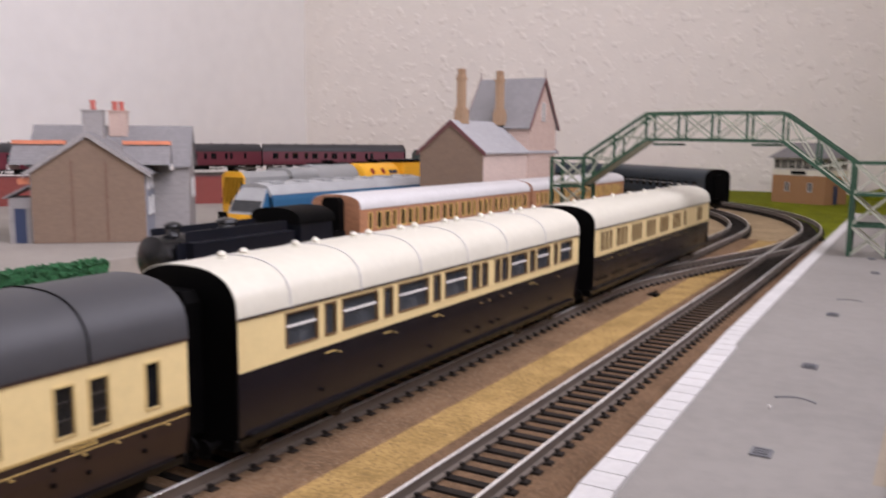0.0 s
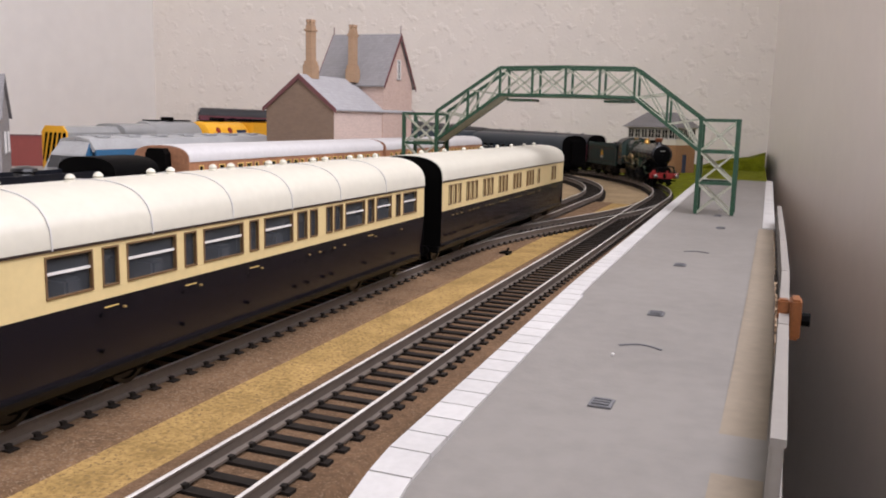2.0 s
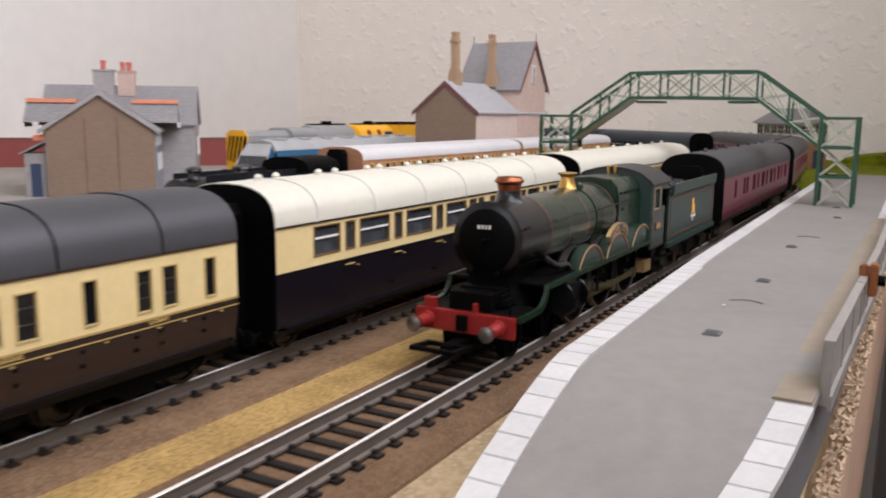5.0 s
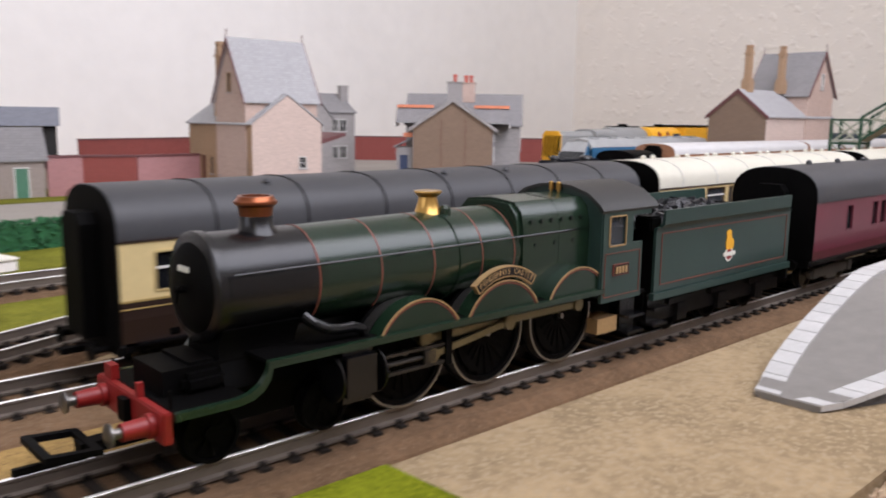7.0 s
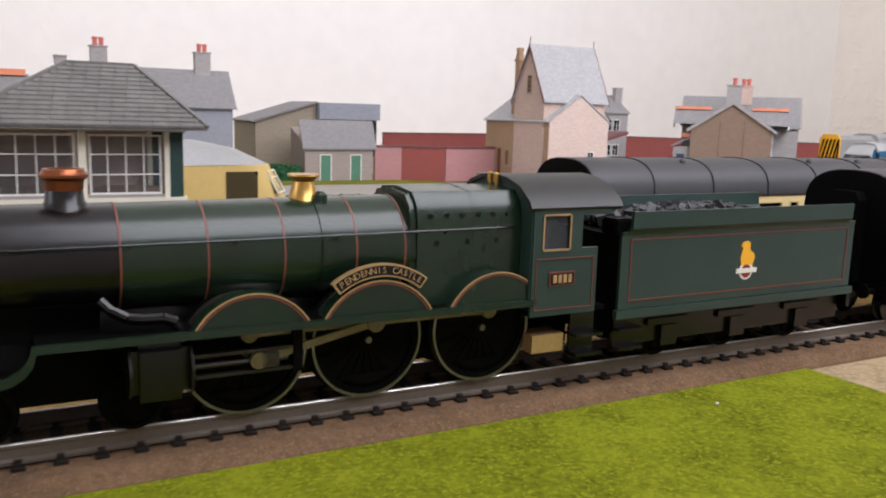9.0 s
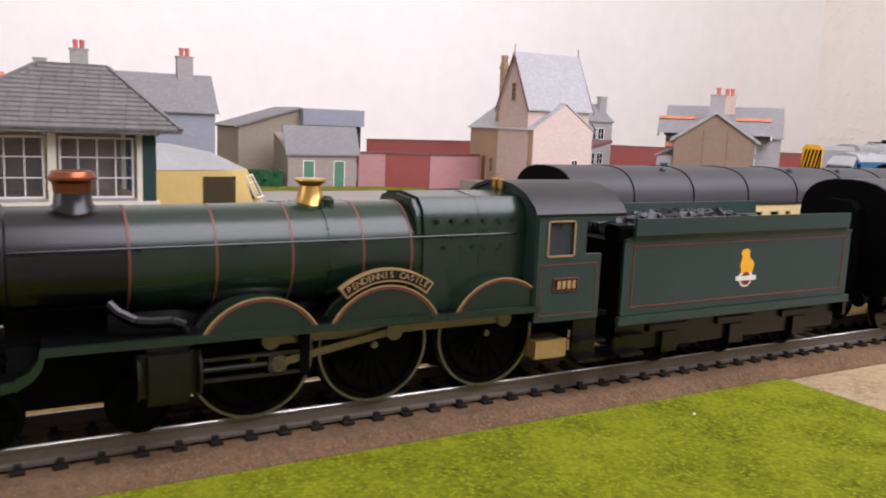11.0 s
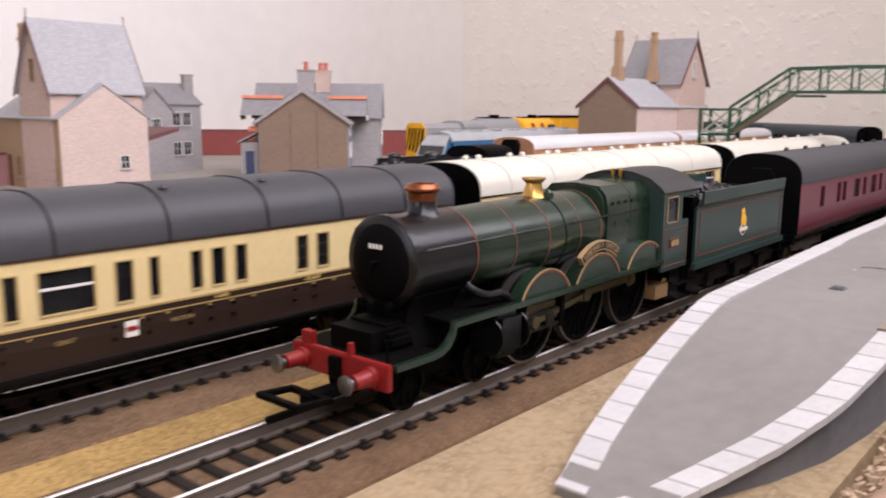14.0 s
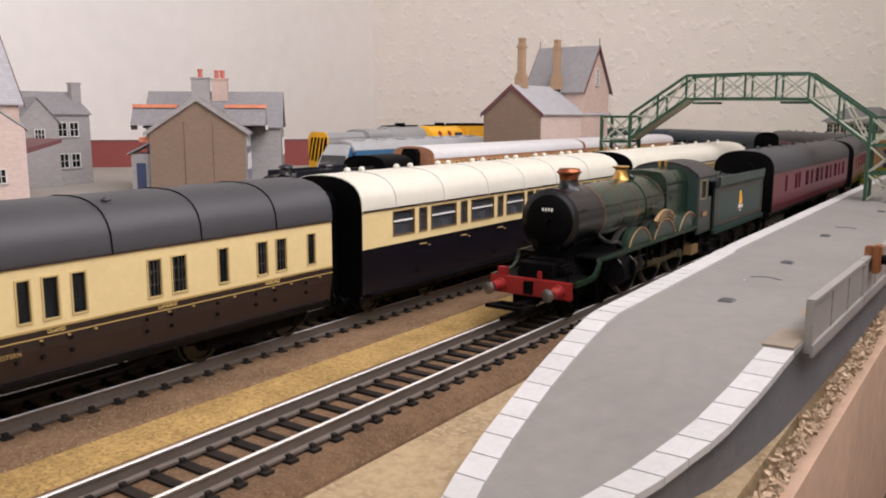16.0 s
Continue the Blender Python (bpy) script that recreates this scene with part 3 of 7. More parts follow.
RAIL_PROFILE = [(-0.0012, -0.0038), (0.0012, -0.0038), (0.0012, -0.0032), (0.0003, -0.0028), (0.0003, -0.0010), (0.00048, -0.0007), (0.00048, -0.0001), (0.0004, 0.0), (-0.0004, 0.0), (-0.00048, -0.0001), (-0.00048, -0.0007), (-0.0003, -0.0010), (-0.0003, -0.0028), (-0.0012, -0.0032)]


def resample(pts, step):
    out, left = [], 0.0
    for (ax, ay), (bx, by) in zip([p[:2] for p in pts], [p[:2] for p in pts[1:]]):
        seg = math.hypot(bx - ax, by - ay)
        d = left
        while d < seg:
            f = d / seg
            out.append((ax + (bx - ax) * f, ay + (by - ay) * f, math.atan2(-(bx - ax), by - ay)))
            d += step
        left = d - seg
    return out


def sweep(bm, pts, off, profile):
    rings = []
    n = len(pts)
    for i, pt in enumerate(pts):
        x, y, rise = pt[0], pt[1], pt[2] if len(pt) > 2 else 0.0
        ax, ay = pts[max(0, i - 1)][:2]
        bx, by = pts[min(n - 1, i + 1)][:2]
        tx, ty = bx - ax, by - ay
        l = math.hypot(tx, ty)
        nx, ny = ty / l, -tx / l
        rings.append([bm.verts.new((x + nx * (off + a), y + ny * (off + a), b + rise)) for a, b in profile])
    k = len(profile)
    for p, q in zip(rings, rings[1:]):
        for i in range(k):
            bm.faces.new((p[i], p[(i + 1) % k], q[(i + 1) % k], q[i]))
    bm.faces.new(rings[0])
    bm.faces.new(list(reversed(rings[-1])))


def sleeper_mesh():
    bm = bmesh.new()
    box(bm, -0.0120, 0.0120, -0.0013, 0.0013, -0.0078, -0.0038)
    for s in (-1, 1):
        for q in (-1, 1):
            box(bm, s * 0.00875 + q * 0.0013 - 0.0006, s * 0.00875 + q * 0.0013 + 0.0006, -0.0007, 0.0007, -0.0038, -0.0029)
    return mesh_of("sleeper", bm, M["sleeper"])


def track(name, pts, label, pieces, pitch=0.0074):
    ob = thing(name, label, "railway track", kind="structure")
    for s in (-1, 1):
        bm = bmesh.new()
        sweep(bm, pts, s * 0.00875, RAIL_PROFILE)
        bm.faces.ensure_lookup_table()
        for i, f in enumerate(bm.faces):
            if i % len(RAIL_PROFILE) not in (6, 7, 8):
                f.material_index = 1
        part("rail", bm, M["rail"], ob).data.materials.append(M["railside"])
    far = bmesh.new()
    nfar = 0
    for x, y, a in resample(pts, pitch):
        near = min(pts, key=lambda p: (p[0] - x) ** 2 + (p[1] - y) ** 2) if y > 0.75 or x < -0.5 else (0, 0, 0)
        m = pose(x, y, near[2] if len(near) > 2 else 0, 0, 0, math.degrees(a))
        if pieces and pieces[0] < y < pieces[1]:
            sl = new("sleeper", SLEEPER)
            sl.parent = ob
            sl.matrix_basis = m
        else:
            box(far, -0.0120, 0.0120, -0.0013, 0.0013, -0.0078, -0.0038, m)
            nfar += 1
    if nfar:
        tagged(part("far_sleepers", far, M["sleeper"], ob), kind="stuff")
    else:
        far.free()
    return ob


def curve_points(tr, s0, s1, step=0.02):
    n = int((s1 - s0) / step)
    return [tuple(main_path(*tr, s0 + (s1 - s0) * i / n)[0]) for i in range(n + 1)]


def ease(a, b, ya, yb, n=24):
    """An S-shaped connecting line from x = a at ya to x = b at yb."""
    out = []
    for i in range(n + 1):
        f = i / n
        g = f * f * (3 - 2 * f)
        out.append((a + (b - a) * g, ya + (yb - ya) * f))
    return out


SIDING = [(-0.15, -1.0), (-0.186, -0.46), (-0.197, -0.40), (-0.208, -0.33), (-0.215, -0.26), (-0.218, -0.18), (-0.216, -0.10), (-0.211, -0.02), (-0.205, 0.06), (-0.205, 0.16), (-0.205, 0.70)]


def build_tracks():
    track("track", curve_points(TRACK_1, -1.4, 2.85), "nickel rails on black sleepers beside the platform, curving away", (-0.62, 0.75))
    track("track", curve_points(TRACK_2, -1.4, 1.52), "nickel rails on black sleepers under the standing coaches", (-0.62, 0.72))
    track("crossover", ease(-0.0635, 0.0, 0.24, 0.585), "crossover of bright rails joining the two running tracks", (0.2, 0.6))
    track("siding_track", ease(-0.0635, -0.205, -0.50, 0.02), "siding track that parts from the second line", (-0.50, 0.02))
    track("siding_track", SIDING, "siding track of the streamlined railcar", (-0.6, 0.1))
    track("siding_track", line_path(-0.335, 0.22, 0.75), "yard track of the blue diesel", None)
    track("siding_track", line_path(-0.42, 0.30, 0.95), "yard track of the yellow wagons", None)
    for pts in (ease(-0.0635, -0.205, -0.50, 0.02), SIDING):
        bm = bmesh.new()
        sweep(bm, pts, 0, [(-0.0185, GROUND - 0.0004), (0.0185, GROUND - 0.0004), (0.0160, -0.0052), (-0.0160, -0.0052)])
        tagged(part("ballast_strip", bm, M["brown"]), "brown ballast under a siding track", "ballast", kind="structure")
    bm = bmesh.new()
    sweep(bm, curve_points(TRACK_1, 1.16, 2.86), 0, [(-0.030, GROUND - 0.034), (0.030, GROUND - 0.034), (0.019, -0.0052), (-0.019, -0.0052)])
    tagged(part("embankment", bm, M["greyballast"]), "brown ballasted bank carrying the outer line", "embankment", kind="structure")
    # point blades and frogs of the crossover
    lev = thing("point_motor", "small black point lever box beside the crossover", "point lever", pose(-0.0375, 0.275, GROUND + 0.003))
    boxpart("base", (-0.0025, 0.0025, -0.004, 0.004, 0, 0.0015), M["matt"], lev)
    bm = bmesh.new()
    rod(bm, (0, -0.001, 0.0012), (0.001, 0.002, 0.003), 0.0006)
    part("lever", bm, M["matt"], lev)


# ---- platform ----
PTOP = 0.0142


def plat_z(y):
    """The top's height: level, then easing into the ramp at the end."""
    f = max(0.0, -0.035 - y)
    return PTOP - min(0.0204, 0.225 * f * f / (f + 0.012) if f > 0 else 0.0)


LEFT_EDGE = [(0.0310, 0.72), (0.0345, 0.12), (0.0365, 0.04), (0.0380, -0.02), (0.0385, -0.045), (0.0395, -0.065), (0.0412, -0.087), (0.0436, -0.107), (0.0466, -0.125), (0.0512, -0.142)]
RIGHT_EDGE = [(0.0985, 0.72), (0.0978, 0.12), (0.0972, 0.04), (0.0962, -0.02), (0.0954, -0.045), (0.0938, -0.065), (0.0908, -0.087), (0.0850, -0.107), (0.0778, -0.125), (0.0700, -0.142)]


def build_platform():
    plat = thing("platform", "grey model station platform with white edges and a ramped end", "platform", kind="structure")

    def slab(name, pairs, mat, lift, depth, label=""):
        bm = bmesh.new()
        rows = []
        for (ax, ay), (bx, by) in pairs:
            za, zb = plat_z(ay) + lift, plat_z(by) + lift
            lo = depth if depth is not None else GROUND
            rows.append([bm.verts.new((ax, ay, za)), bm.verts.new((bx, by, zb)), bm.verts.new((bx, by, lo if depth is None else zb - depth)), bm.verts.new((ax, ay, lo if depth is None else za - depth))])
        for p, q in zip(rows, rows[1:]):
            for i in range(4):
                bm.faces.new((p[i], p[(i + 1) % 4], q[(i + 1) % 4], q[i]))
        bm.faces.new(rows[0])
        bm.faces.new(list(reversed(rows[-1])))
        return part(name, bm, mat, plat, label)
    inset = 0.0018
    slab("platform_body", [((a[0] + inset, a[1]), (b[0] - inset, b[1])) for a, b in zip(LEFT_EDGE, RIGHT_EDGE)], M["platside"], -0.0016, None, "dark grey platform wall")
    slab("platform_top", [((a[0] + 0.0003, a[1]), (b[0] - 0.0003, b[1])) for a, b in zip(LEFT_EDGE, RIGHT_EDGE)], M["platform"], 0.0, 0.0016, "smooth grey platform surface")

    def slabs(edge, sign, y_to, pitch):
        pts = resample([p for p in edge if p[1] <= y_to + 1e-6], pitch)
        pts.append((*edge[-1], pts[-1][2]))
        for (x, y, a), (x2, y2, a2) in zip(pts, pts[1:]):
            w = 0.0072 if y < 0.1 else 0.0062
            bm = bmesh.new()
            g = 0.0002
            dy = (y2 - y)
            ya, yb = y + g * (1 if dy > 0 else -1), y2 - g * (1 if dy > 0 else -1)
            q = [(x, ya), (x + sign * w, ya), (x2 + sign * w, yb), (x2, yb)]
            top = [bm.verts.new((px, py, plat_z(py) + 0.0005)) for px, py in q]
            bot = [bm.verts.new((px, py, plat_z(py) - 0.0013)) for px, py in q]
            for i in range(4):
                bm.faces.new((top[i], top[(i + 1) % 4], bot[(i + 1) % 4], bot[i]))
            bm.faces.new(top)
            bm.faces.new(list(reversed(bot)))
            part("edging_slab", bm, M["white"], plat)
    slabs(LEFT_EDGE, 1, 0.72, 0.0078)
    slabs(RIGHT_EDGE, -1, -0.045, 0.0078)
    slabs([(0.0985, 0.72), (0.0985, 0.31)], -1, 0.72, 0.012)
    slab("side_strip", [((0.0872, -0.043), (0.0948, -0.043)), ((0.0885, 0.04), (0.0966, 0.04)), ((0.0893, 0.12), (0.0972, 0.12)), ((0.0905, 0.305), (0.0976, 0.305))], M["gutter"], 0.0004, 0.0014, "tan-grey strip at the foot of the fence")
    # drain covers and curved scratches on the platform
    rnd = random.Random(3)
    for x, y in ((0.066, 0.0), (0.066, 0.082), (0.064, 0.17), (0.072, 0.30), (0.067, 0.36)):
        bm = bmesh.new()
        box(bm, x - 0.0022, x + 0.0022, y - 0.0025, y + 0.0025, PTOP + 0.0001, PTOP + 0.00045)
        for k in range(3):
            box(bm, x - 0.0016, x + 0.0016, y - 0.0018 + k * 0.0014, y - 0.0011 + k * 0.0014, PTOP + 0.0004, PTOP + 0.0008)
        part("drain_cover", bm, M["platside"], plat, "small dark drain cover", bevel=0)
    for x, y in ((0.067, 0.044), (0.067, 0.207), (0.070, 0.40)):
        bm = bmesh.new()
        pts = [(x - 0.005 + 0.010 * i / 8, y + 0.0028 * math.sin(math.pi * i / 8)) for i in range(9)]
        sweep(bm, pts, 0, [(-0.0003, PTOP - 0.0001), (0.0003, PTOP - 0.0001), (0.0003, PTOP + 0.0003), (-0.0003, PTOP + 0.0003)])
        part("worn_groove", bm, M["platside"], plat)


def fence_x(y):
    return 0.0963 + 0.0036 * min(1.0, max(0.0, (y + 0.034) / 0.16))


def build_fence():
    fen = thing("platform_fence", "pale grey plastic panel fence along the platform's back edge", "fence", kind="")
    L = 0.0735
    for k in range(5):
        y = -0.0338 + L * k
        xa, xb = fence_x(y), fence_x(y + L)
        m = pose(xa, y, 0, 0, 0, math.degrees(math.atan2(xa - xb, L)))
        bm = bmesh.new()
        box(bm, -0.0006, 0.0006, 0, L - 0.0007, 0.0105, 0.0236)
        panel = part("panel", bm, M["fence"], fen, m=m)
        boxpart("top_rail", (-0.0010, 0.0012, 0, L - 0.0007, 0.0236, 0.0248), M["fence"], panel)
        boxpart("foot_rail", (0.0006, 0.0014, 0, L - 0.0007, 0.0095, 0.0128), M["fence"], panel)
        for q in range(4):
            yy = 0.0002 + (L - 0.0025) * q / 3
            boxpart("post", (-0.0011, 0.0009, yy, yy + 0.0016, 0.0104, 0.0236), M["fence"], panel)
    clip = thing("fence_clip", "orange-brown catch with a dark screw on the fence", "clip", pose(0.0990, 0.052, 0.0190))
    boxpart("plate", (0.0004, 0.0030, -0.0035, 0.0035, 0, 0.0095), M["rust"], clip, bevel=0.0005)
    bm = bmesh.new()
    rod(bm, (0.0012, 0.0, 0.0045), (0.0050, 0.0, 0.0045), 0.0016)
    part("screw", bm, M["matt"], clip)
    boxpart("latch", (-0.0022, 0.0004, -0.0016, 0.0016, 0.004, 0.009), M["rust"], clip, bevel=0.0004)


# ---- footbridge ----
def build_footbridge():
    br = thing("footbridge", "green lattice footbridge with arched span over the tracks", "footbridge", pose(0, 0.376, 0))
    xl0, xl1, xr0, xr1 = -0.1405, -0.1165, 0.0535, 0.0745
    foot, th = 0.0145, 0.0022
    gy = 0.010
    for s in (-1, 1):
        y = s * gy
        for x, lo, hi in ((xl0, GROUND, 0.0715), (xl1, GROUND, 0.0725), (xr0, foot, 0.0715), (xr1, foot, 0.0715)):
            boxpart("post", (x - th / 2, x + th / 2, y - th / 2, y + th / 2, lo, hi), M["bridgegreen"], br)
        for xa, xb, lo in ((xl0, xl1, GROUND), (xr0, xr1, foot)):
            n = 3 if lo == foot else 4
            for k in range(n):
                za, zb = lo + (0.0705 - lo) * k / n, lo + (0.0705 - lo) * (k + 1) / n
                bm = bmesh.new()
                bar(bm, (xa, y, za), (xb, y, zb), 0.0012, 0.0018, (0, 1, 0))
                bar(bm, (xb, y, za), (xa, y, zb), 0.0012, 0.0018, (0, 1, 0))
                part("cross_brace", bm, M["bridgepale"], br)
                boxpart("rail", (xa + th / 2, xb - th / 2, y - 0.0008, y + 0.0008, zb - 0.0009, zb + 0.0009), M["bridgegreen"], br)
        top = [(xl1, 0.0725), (-0.0730, 0.1010), (-0.030, 0.1014), (0.013, 0.1006), (xr0, 0.0712)]
        bot = [(xl1, 0.0535), (-0.0730, 0.0838), (-0.030, 0.0838), (0.013, 0.0830), (xr0, 0.0520)]
        for chord in (top, bot):
            for a, b in zip(chord, chord[1:]):
                bm = bmesh.new()
                bar(bm, (a[0], y, a[1]), (b[0], y, b[1]), 0.0019, 0.0019, (0, 1, 0))
                part("chord", bm, M["bridgegreen"], br)
        for j, (p, q, r, t) in enumerate(zip(top, top[1:], bot, bot[1:])):
            n = 2
            for k in range(n):
                f0, f1 = k / n, (k + 1) / n
                ta = (p[0] + (q[0] - p[0]) * f0, y, p[1] + (q[1] - p[1]) * f0)
                tb = (p[0] + (q[0] - p[0]) * f1, y, p[1] + (q[1] - p[1]) * f1)
                ba = (r[0] + (t[0] - r[0]) * f0, y, r[1] + (t[1] - r[1]) * f0)
                bb = (r[0] + (t[0] - r[0]) * f1, y, r[1] + (t[1] - r[1]) * f1)
                bm = bmesh.new()
                bar(bm, ta, bb, 0.0010, 0.0015, (0, 1, 0))
                bar(bm, ba, tb, 0.0010, 0.0015, (0, 1, 0))
                part("lattice", bm, M["bridgepale"], br)
                bm = bmesh.new()
                bar(bm, bb, tb, 0.0013, 0.0017, (0, 1, 0))
                part("upright", bm, M["bridgegreen"], br)
    deck = [(xl0, 0.0528), (xl1, 0.0530), (-0.0730, 0.0835), (0.013, 0.0826), (xr0, 0.0515), (xr1, 0.0515)]
    for a, b in zip(deck, deck[1:]):
        bm = bmesh.new()
        prism(bm, [(a[0], a[1] - 0.0006), (b[0], b[1] - 0.0006), (b[0], b[1] + 0.0006), (a[0], a[1] + 0.0006)], -gy + 0.0012, gy - 0.0012)
        part("deck_panel", bm, M["bridgepale"], br)
    for x in (-0.060, 0.003):
        boxpart("hanger_plate", (x - 0.0085, x + 0.0085, -gy + 0.0012, gy - 0.0012, 0.0800, 0.0815), M["bridgegreen"], br)


# ---- rolling stock ----
def wheel_mesh(name, r, mat, width=0.0028, spokes=0):
    """A wheel in the y-z plane that turns about x."""
    bm = bmesh.new()
    turn = Matrix.Rotation(math.pi / 2, 4, "Y")
    if not spokes:
        lathe(bm, [(r + 0.0006, -width / 2), (r + 0.0006, -width / 2 + 0.0006), (r, -width / 2 + 0.0008), (r, width / 2), (r * 0.82, width / 2), (r * 0.78, width / 2 - 0.0005), (r * 0.2, width / 2 - 0.0004), (r * 0.16, width / 2 + 0.0004)], 24, turn)
    else:  # rim closed by a thin web; hub and spokes are set on it
        lathe(bm, [(r * 0.5, -width * 0.15), (r * 0.86, -width * 0.15), (r * 0.86, -width / 2), (r + 0.0006, -width / 2), (r + 0.0006, -width / 2 + 0.0006), (r, -width / 2 + 0.0007), (r, width / 2), (r * 0.86, width / 2), (r * 0.86, width * 0.15), (r * 0.5, width * 0.15)], 40, turn)
    return mesh_of(name, bm, mat, smooth=True)


def spoke_mesh(r, width):
    bm = bmesh.new()
    box(bm, -width * 0.3, width * 0.3, -0.0004, 0.0004, r * 0.12, r * 0.88)
    return mesh_of("spoke", bm, M["matt"])


def spoked_wheel(name, me, spoke, count, parent, m):
    """A wheel with its spokes and hub set on the web."""
    w = put_mesh(name, me, parent, m)
    for i in range(count):
        put_mesh("spoke", spoke, w, Matrix.Rotation(2 * math.pi * i / count, 4, "X"))
    bm = bmesh.new()
    lathe(bm, [(0.0017, -0.0013), (0.0017, 0.0013)], 12, Matrix.Rotation(math.pi / 2, 4, "Y"))
    part("hub", bm, M["matt"], w)
    return w


def ring_mesh(name, r0, r1, width, mat, n=40):
    bm = bmesh.new()
    rings = []
    for rad, xx in ((r0, -width / 2), (r1, -width / 2), (r1, width / 2), (r0, width / 2)):
        rings.append([bm.verts.new((xx, rad * math.cos(2 * math.pi * i / n), rad * math.sin(2 * math.pi * i / n))) for i in range(n)])
    for p, q in zip(rings, rings[1:] + rings[:1]):
        for i in range(n):
            bm.faces.new((p[i], p[(i + 1) % n], q[(i + 1) % n], q[i]))
    return mesh_of(name, bm, mat, smooth=True)


def put_mesh(name, me, parent, m):
    ob = new(name, me)
    ob.parent = parent
    ob.matrix_basis = m
    return ob


def bogie(parent, y, bright=False, wheelbase=0.035):
    b = boxpart("bogie", (-0.0128, 0.0128, y - 0.004, y + 0.004, 0.0055, 0.0095), M["matt"], parent)
    for s in (-1, 1):
        bm = bmesh.new()
        prism(bm, [(y - wheelbase / 2 - 0.005, 0.0075), (y - wheelbase / 2 - 0.003, 0.0045), (y - 0.006, 0.0045), (y - 0.004, 0.0028), (y + 0.004, 0.0028), (y + 0.006, 0.0045), (y + wheelbase / 2 + 0.003, 0.0045), (y + wheelbase / 2 + 0.005, 0.0075), (y + 0.009, 0.0088), (y - 0.009, 0.0088)], s * 0.0122, s * 0.0136, "x")
        for q in (-1, 1):
            box(bm, s * 0.0130 - 0.0012, s * 0.0130 + 0.0012, y + q * wheelbase / 2 - 0.0018, y + q * wheelbase / 2 + 0.0018, 0.0045, 0.0085)
        part("side_frame", bm, M["steel"] if bright else M["matt"], b)
        for q in (-1, 1):
            put_mesh("wheel", COACH_WHEEL, b, Matrix.Translation((s * 0.0085, y + q * wheelbase / 2, 0.0062)) @ Matrix.Rotation(0 if s > 0 else math.pi, 4, "Z"))
    return b


def roof_profile(w, z0, rise, n=14, drop=0.0008):
    """The roof's outline in x, z: an elliptical arch over the sides."""
    pts = []
    for i in range(n + 1):
        a = math.pi * i / n
        c, s = math.cos(a), math.sin(a)
        pts.append((w * math.copysign(abs(c) ** 0.8, c), z0 + rise * s ** 0.75 if s > 0 else z0))
    pts += [(-w, z0 - drop), (w, z0 - drop)]
    return pts


def coach(label, length, windows, m, lower, upper, roof, z=(0.0135, 0.0222, 0.0238, 0.0343, 0.0378, 0.0505), half=0.0178, surround=None,
          glazing=None, ribs=(), vents=(), gangway=True, group="", bars=(), lined=None, seats=None, name="railway_coach", bright_bogie=False, trusses=True, eave=None, hinged=False, end=None):
    """A bogie coach; windows are (y0, y1[, bottom, top]) along its length, whose middle is 0."""
    zs, zw, zb, zt, zr, ztop = z
    ob = thing(name, label, "railway coach", m, group)
    a, b = -length / 2, length / 2
    th = 0.0011
    surround = surround or upper
    glazing = glazing or M["glassdark"]
    for s in (-1, 1):
        xo, xi = s * half, s * (half - th)
        # lower side with tumblehome
        bm = bmesh.new()
        prism(bm, [(xo, zw), (s * (half - 0.0002), zw - 0.005), (s * (half - 0.0011), zs), (s * (half - 0.0011) - s * th, zs), (xi, zw)], a, b)
        part("lower_panel", bm, lower, ob)
        bm = bmesh.new()
        box(bm, xi, xo, a, b, zw, zb)
        box(bm, xi, xo, a, b, zt, zr)
        edge = a
        for w in windows:
            box(bm, xi, xo, edge, w[0], zb, zt)
            if len(w) > 2:
                if w[2] > zb:
                    box(bm, xi, xo, w[0], w[1], zb, w[2])
                if w[3] < zt:
                    box(bm, xi, xo, w[0], w[1], w[3], zt)
            edge = w[1]
        box(bm, xi, xo, edge, b, zb, zt)
        part("upper_panel", bm, upper, ob)
        for w in windows:
            lo, hi = (w[2], w[3]) if len(w) > 2 else (zb, zt)
            pane = boxpart("window", (s * (half - 0.0007), s * (half - 0.0009), w[0], w[1], lo, hi), glazing, ob)
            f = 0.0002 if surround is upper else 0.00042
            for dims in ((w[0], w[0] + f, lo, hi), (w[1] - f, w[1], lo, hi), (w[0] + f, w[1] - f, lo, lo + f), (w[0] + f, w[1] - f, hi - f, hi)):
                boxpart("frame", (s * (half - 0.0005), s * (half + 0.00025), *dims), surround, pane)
            if w[1] - w[0] > 0.011:
                boxpart("glazing_bar", (s * (half - 0.0006), s * (half - 0.0002), w[0] + f, w[1] - f, lo + (hi - lo) * 0.55, lo + (hi - lo) * 0.55 + 0.0006), M["trim"], pane)
            if (w[0], w[1]) in bars:
                for k in range(3):
                    yy = w[0] + (w[1] - w[0]) * (k + 1) / 4
                    boxpart("guard_bar", (s * (half - 0.0006), s * (half - 0.0003), yy - 0.0001, yy + 0.0001, lo, hi), M["steel"], pane)
                for k in range(2):
                    zz = lo + (hi - lo) * (k + 1) / 3
                    boxpart("guard_bar", (s * (half - 0.0006), s * (half - 0.0003), w[0], w[1], zz - 0.0001, zz + 0.0001), M["steel"], pane)
        if lined:
            boxpart("waist_line", (s * (half + 0.0001), s * (half - 0.0002), a, b, zw - 0.00045, zw + 0.0001), lined, ob)
            boxpart("waist_line", (s * (half + 0.0001), s * (half - 0.0002), a, b, zw - 0.0023, zw - 0.0020), lined, ob)
        boxpart("cantrail", (s * (half - 0.0003), s * (half + 0.0004), a, b, zr - 0.0009, zr - 0.0003), eave or roof, ob)
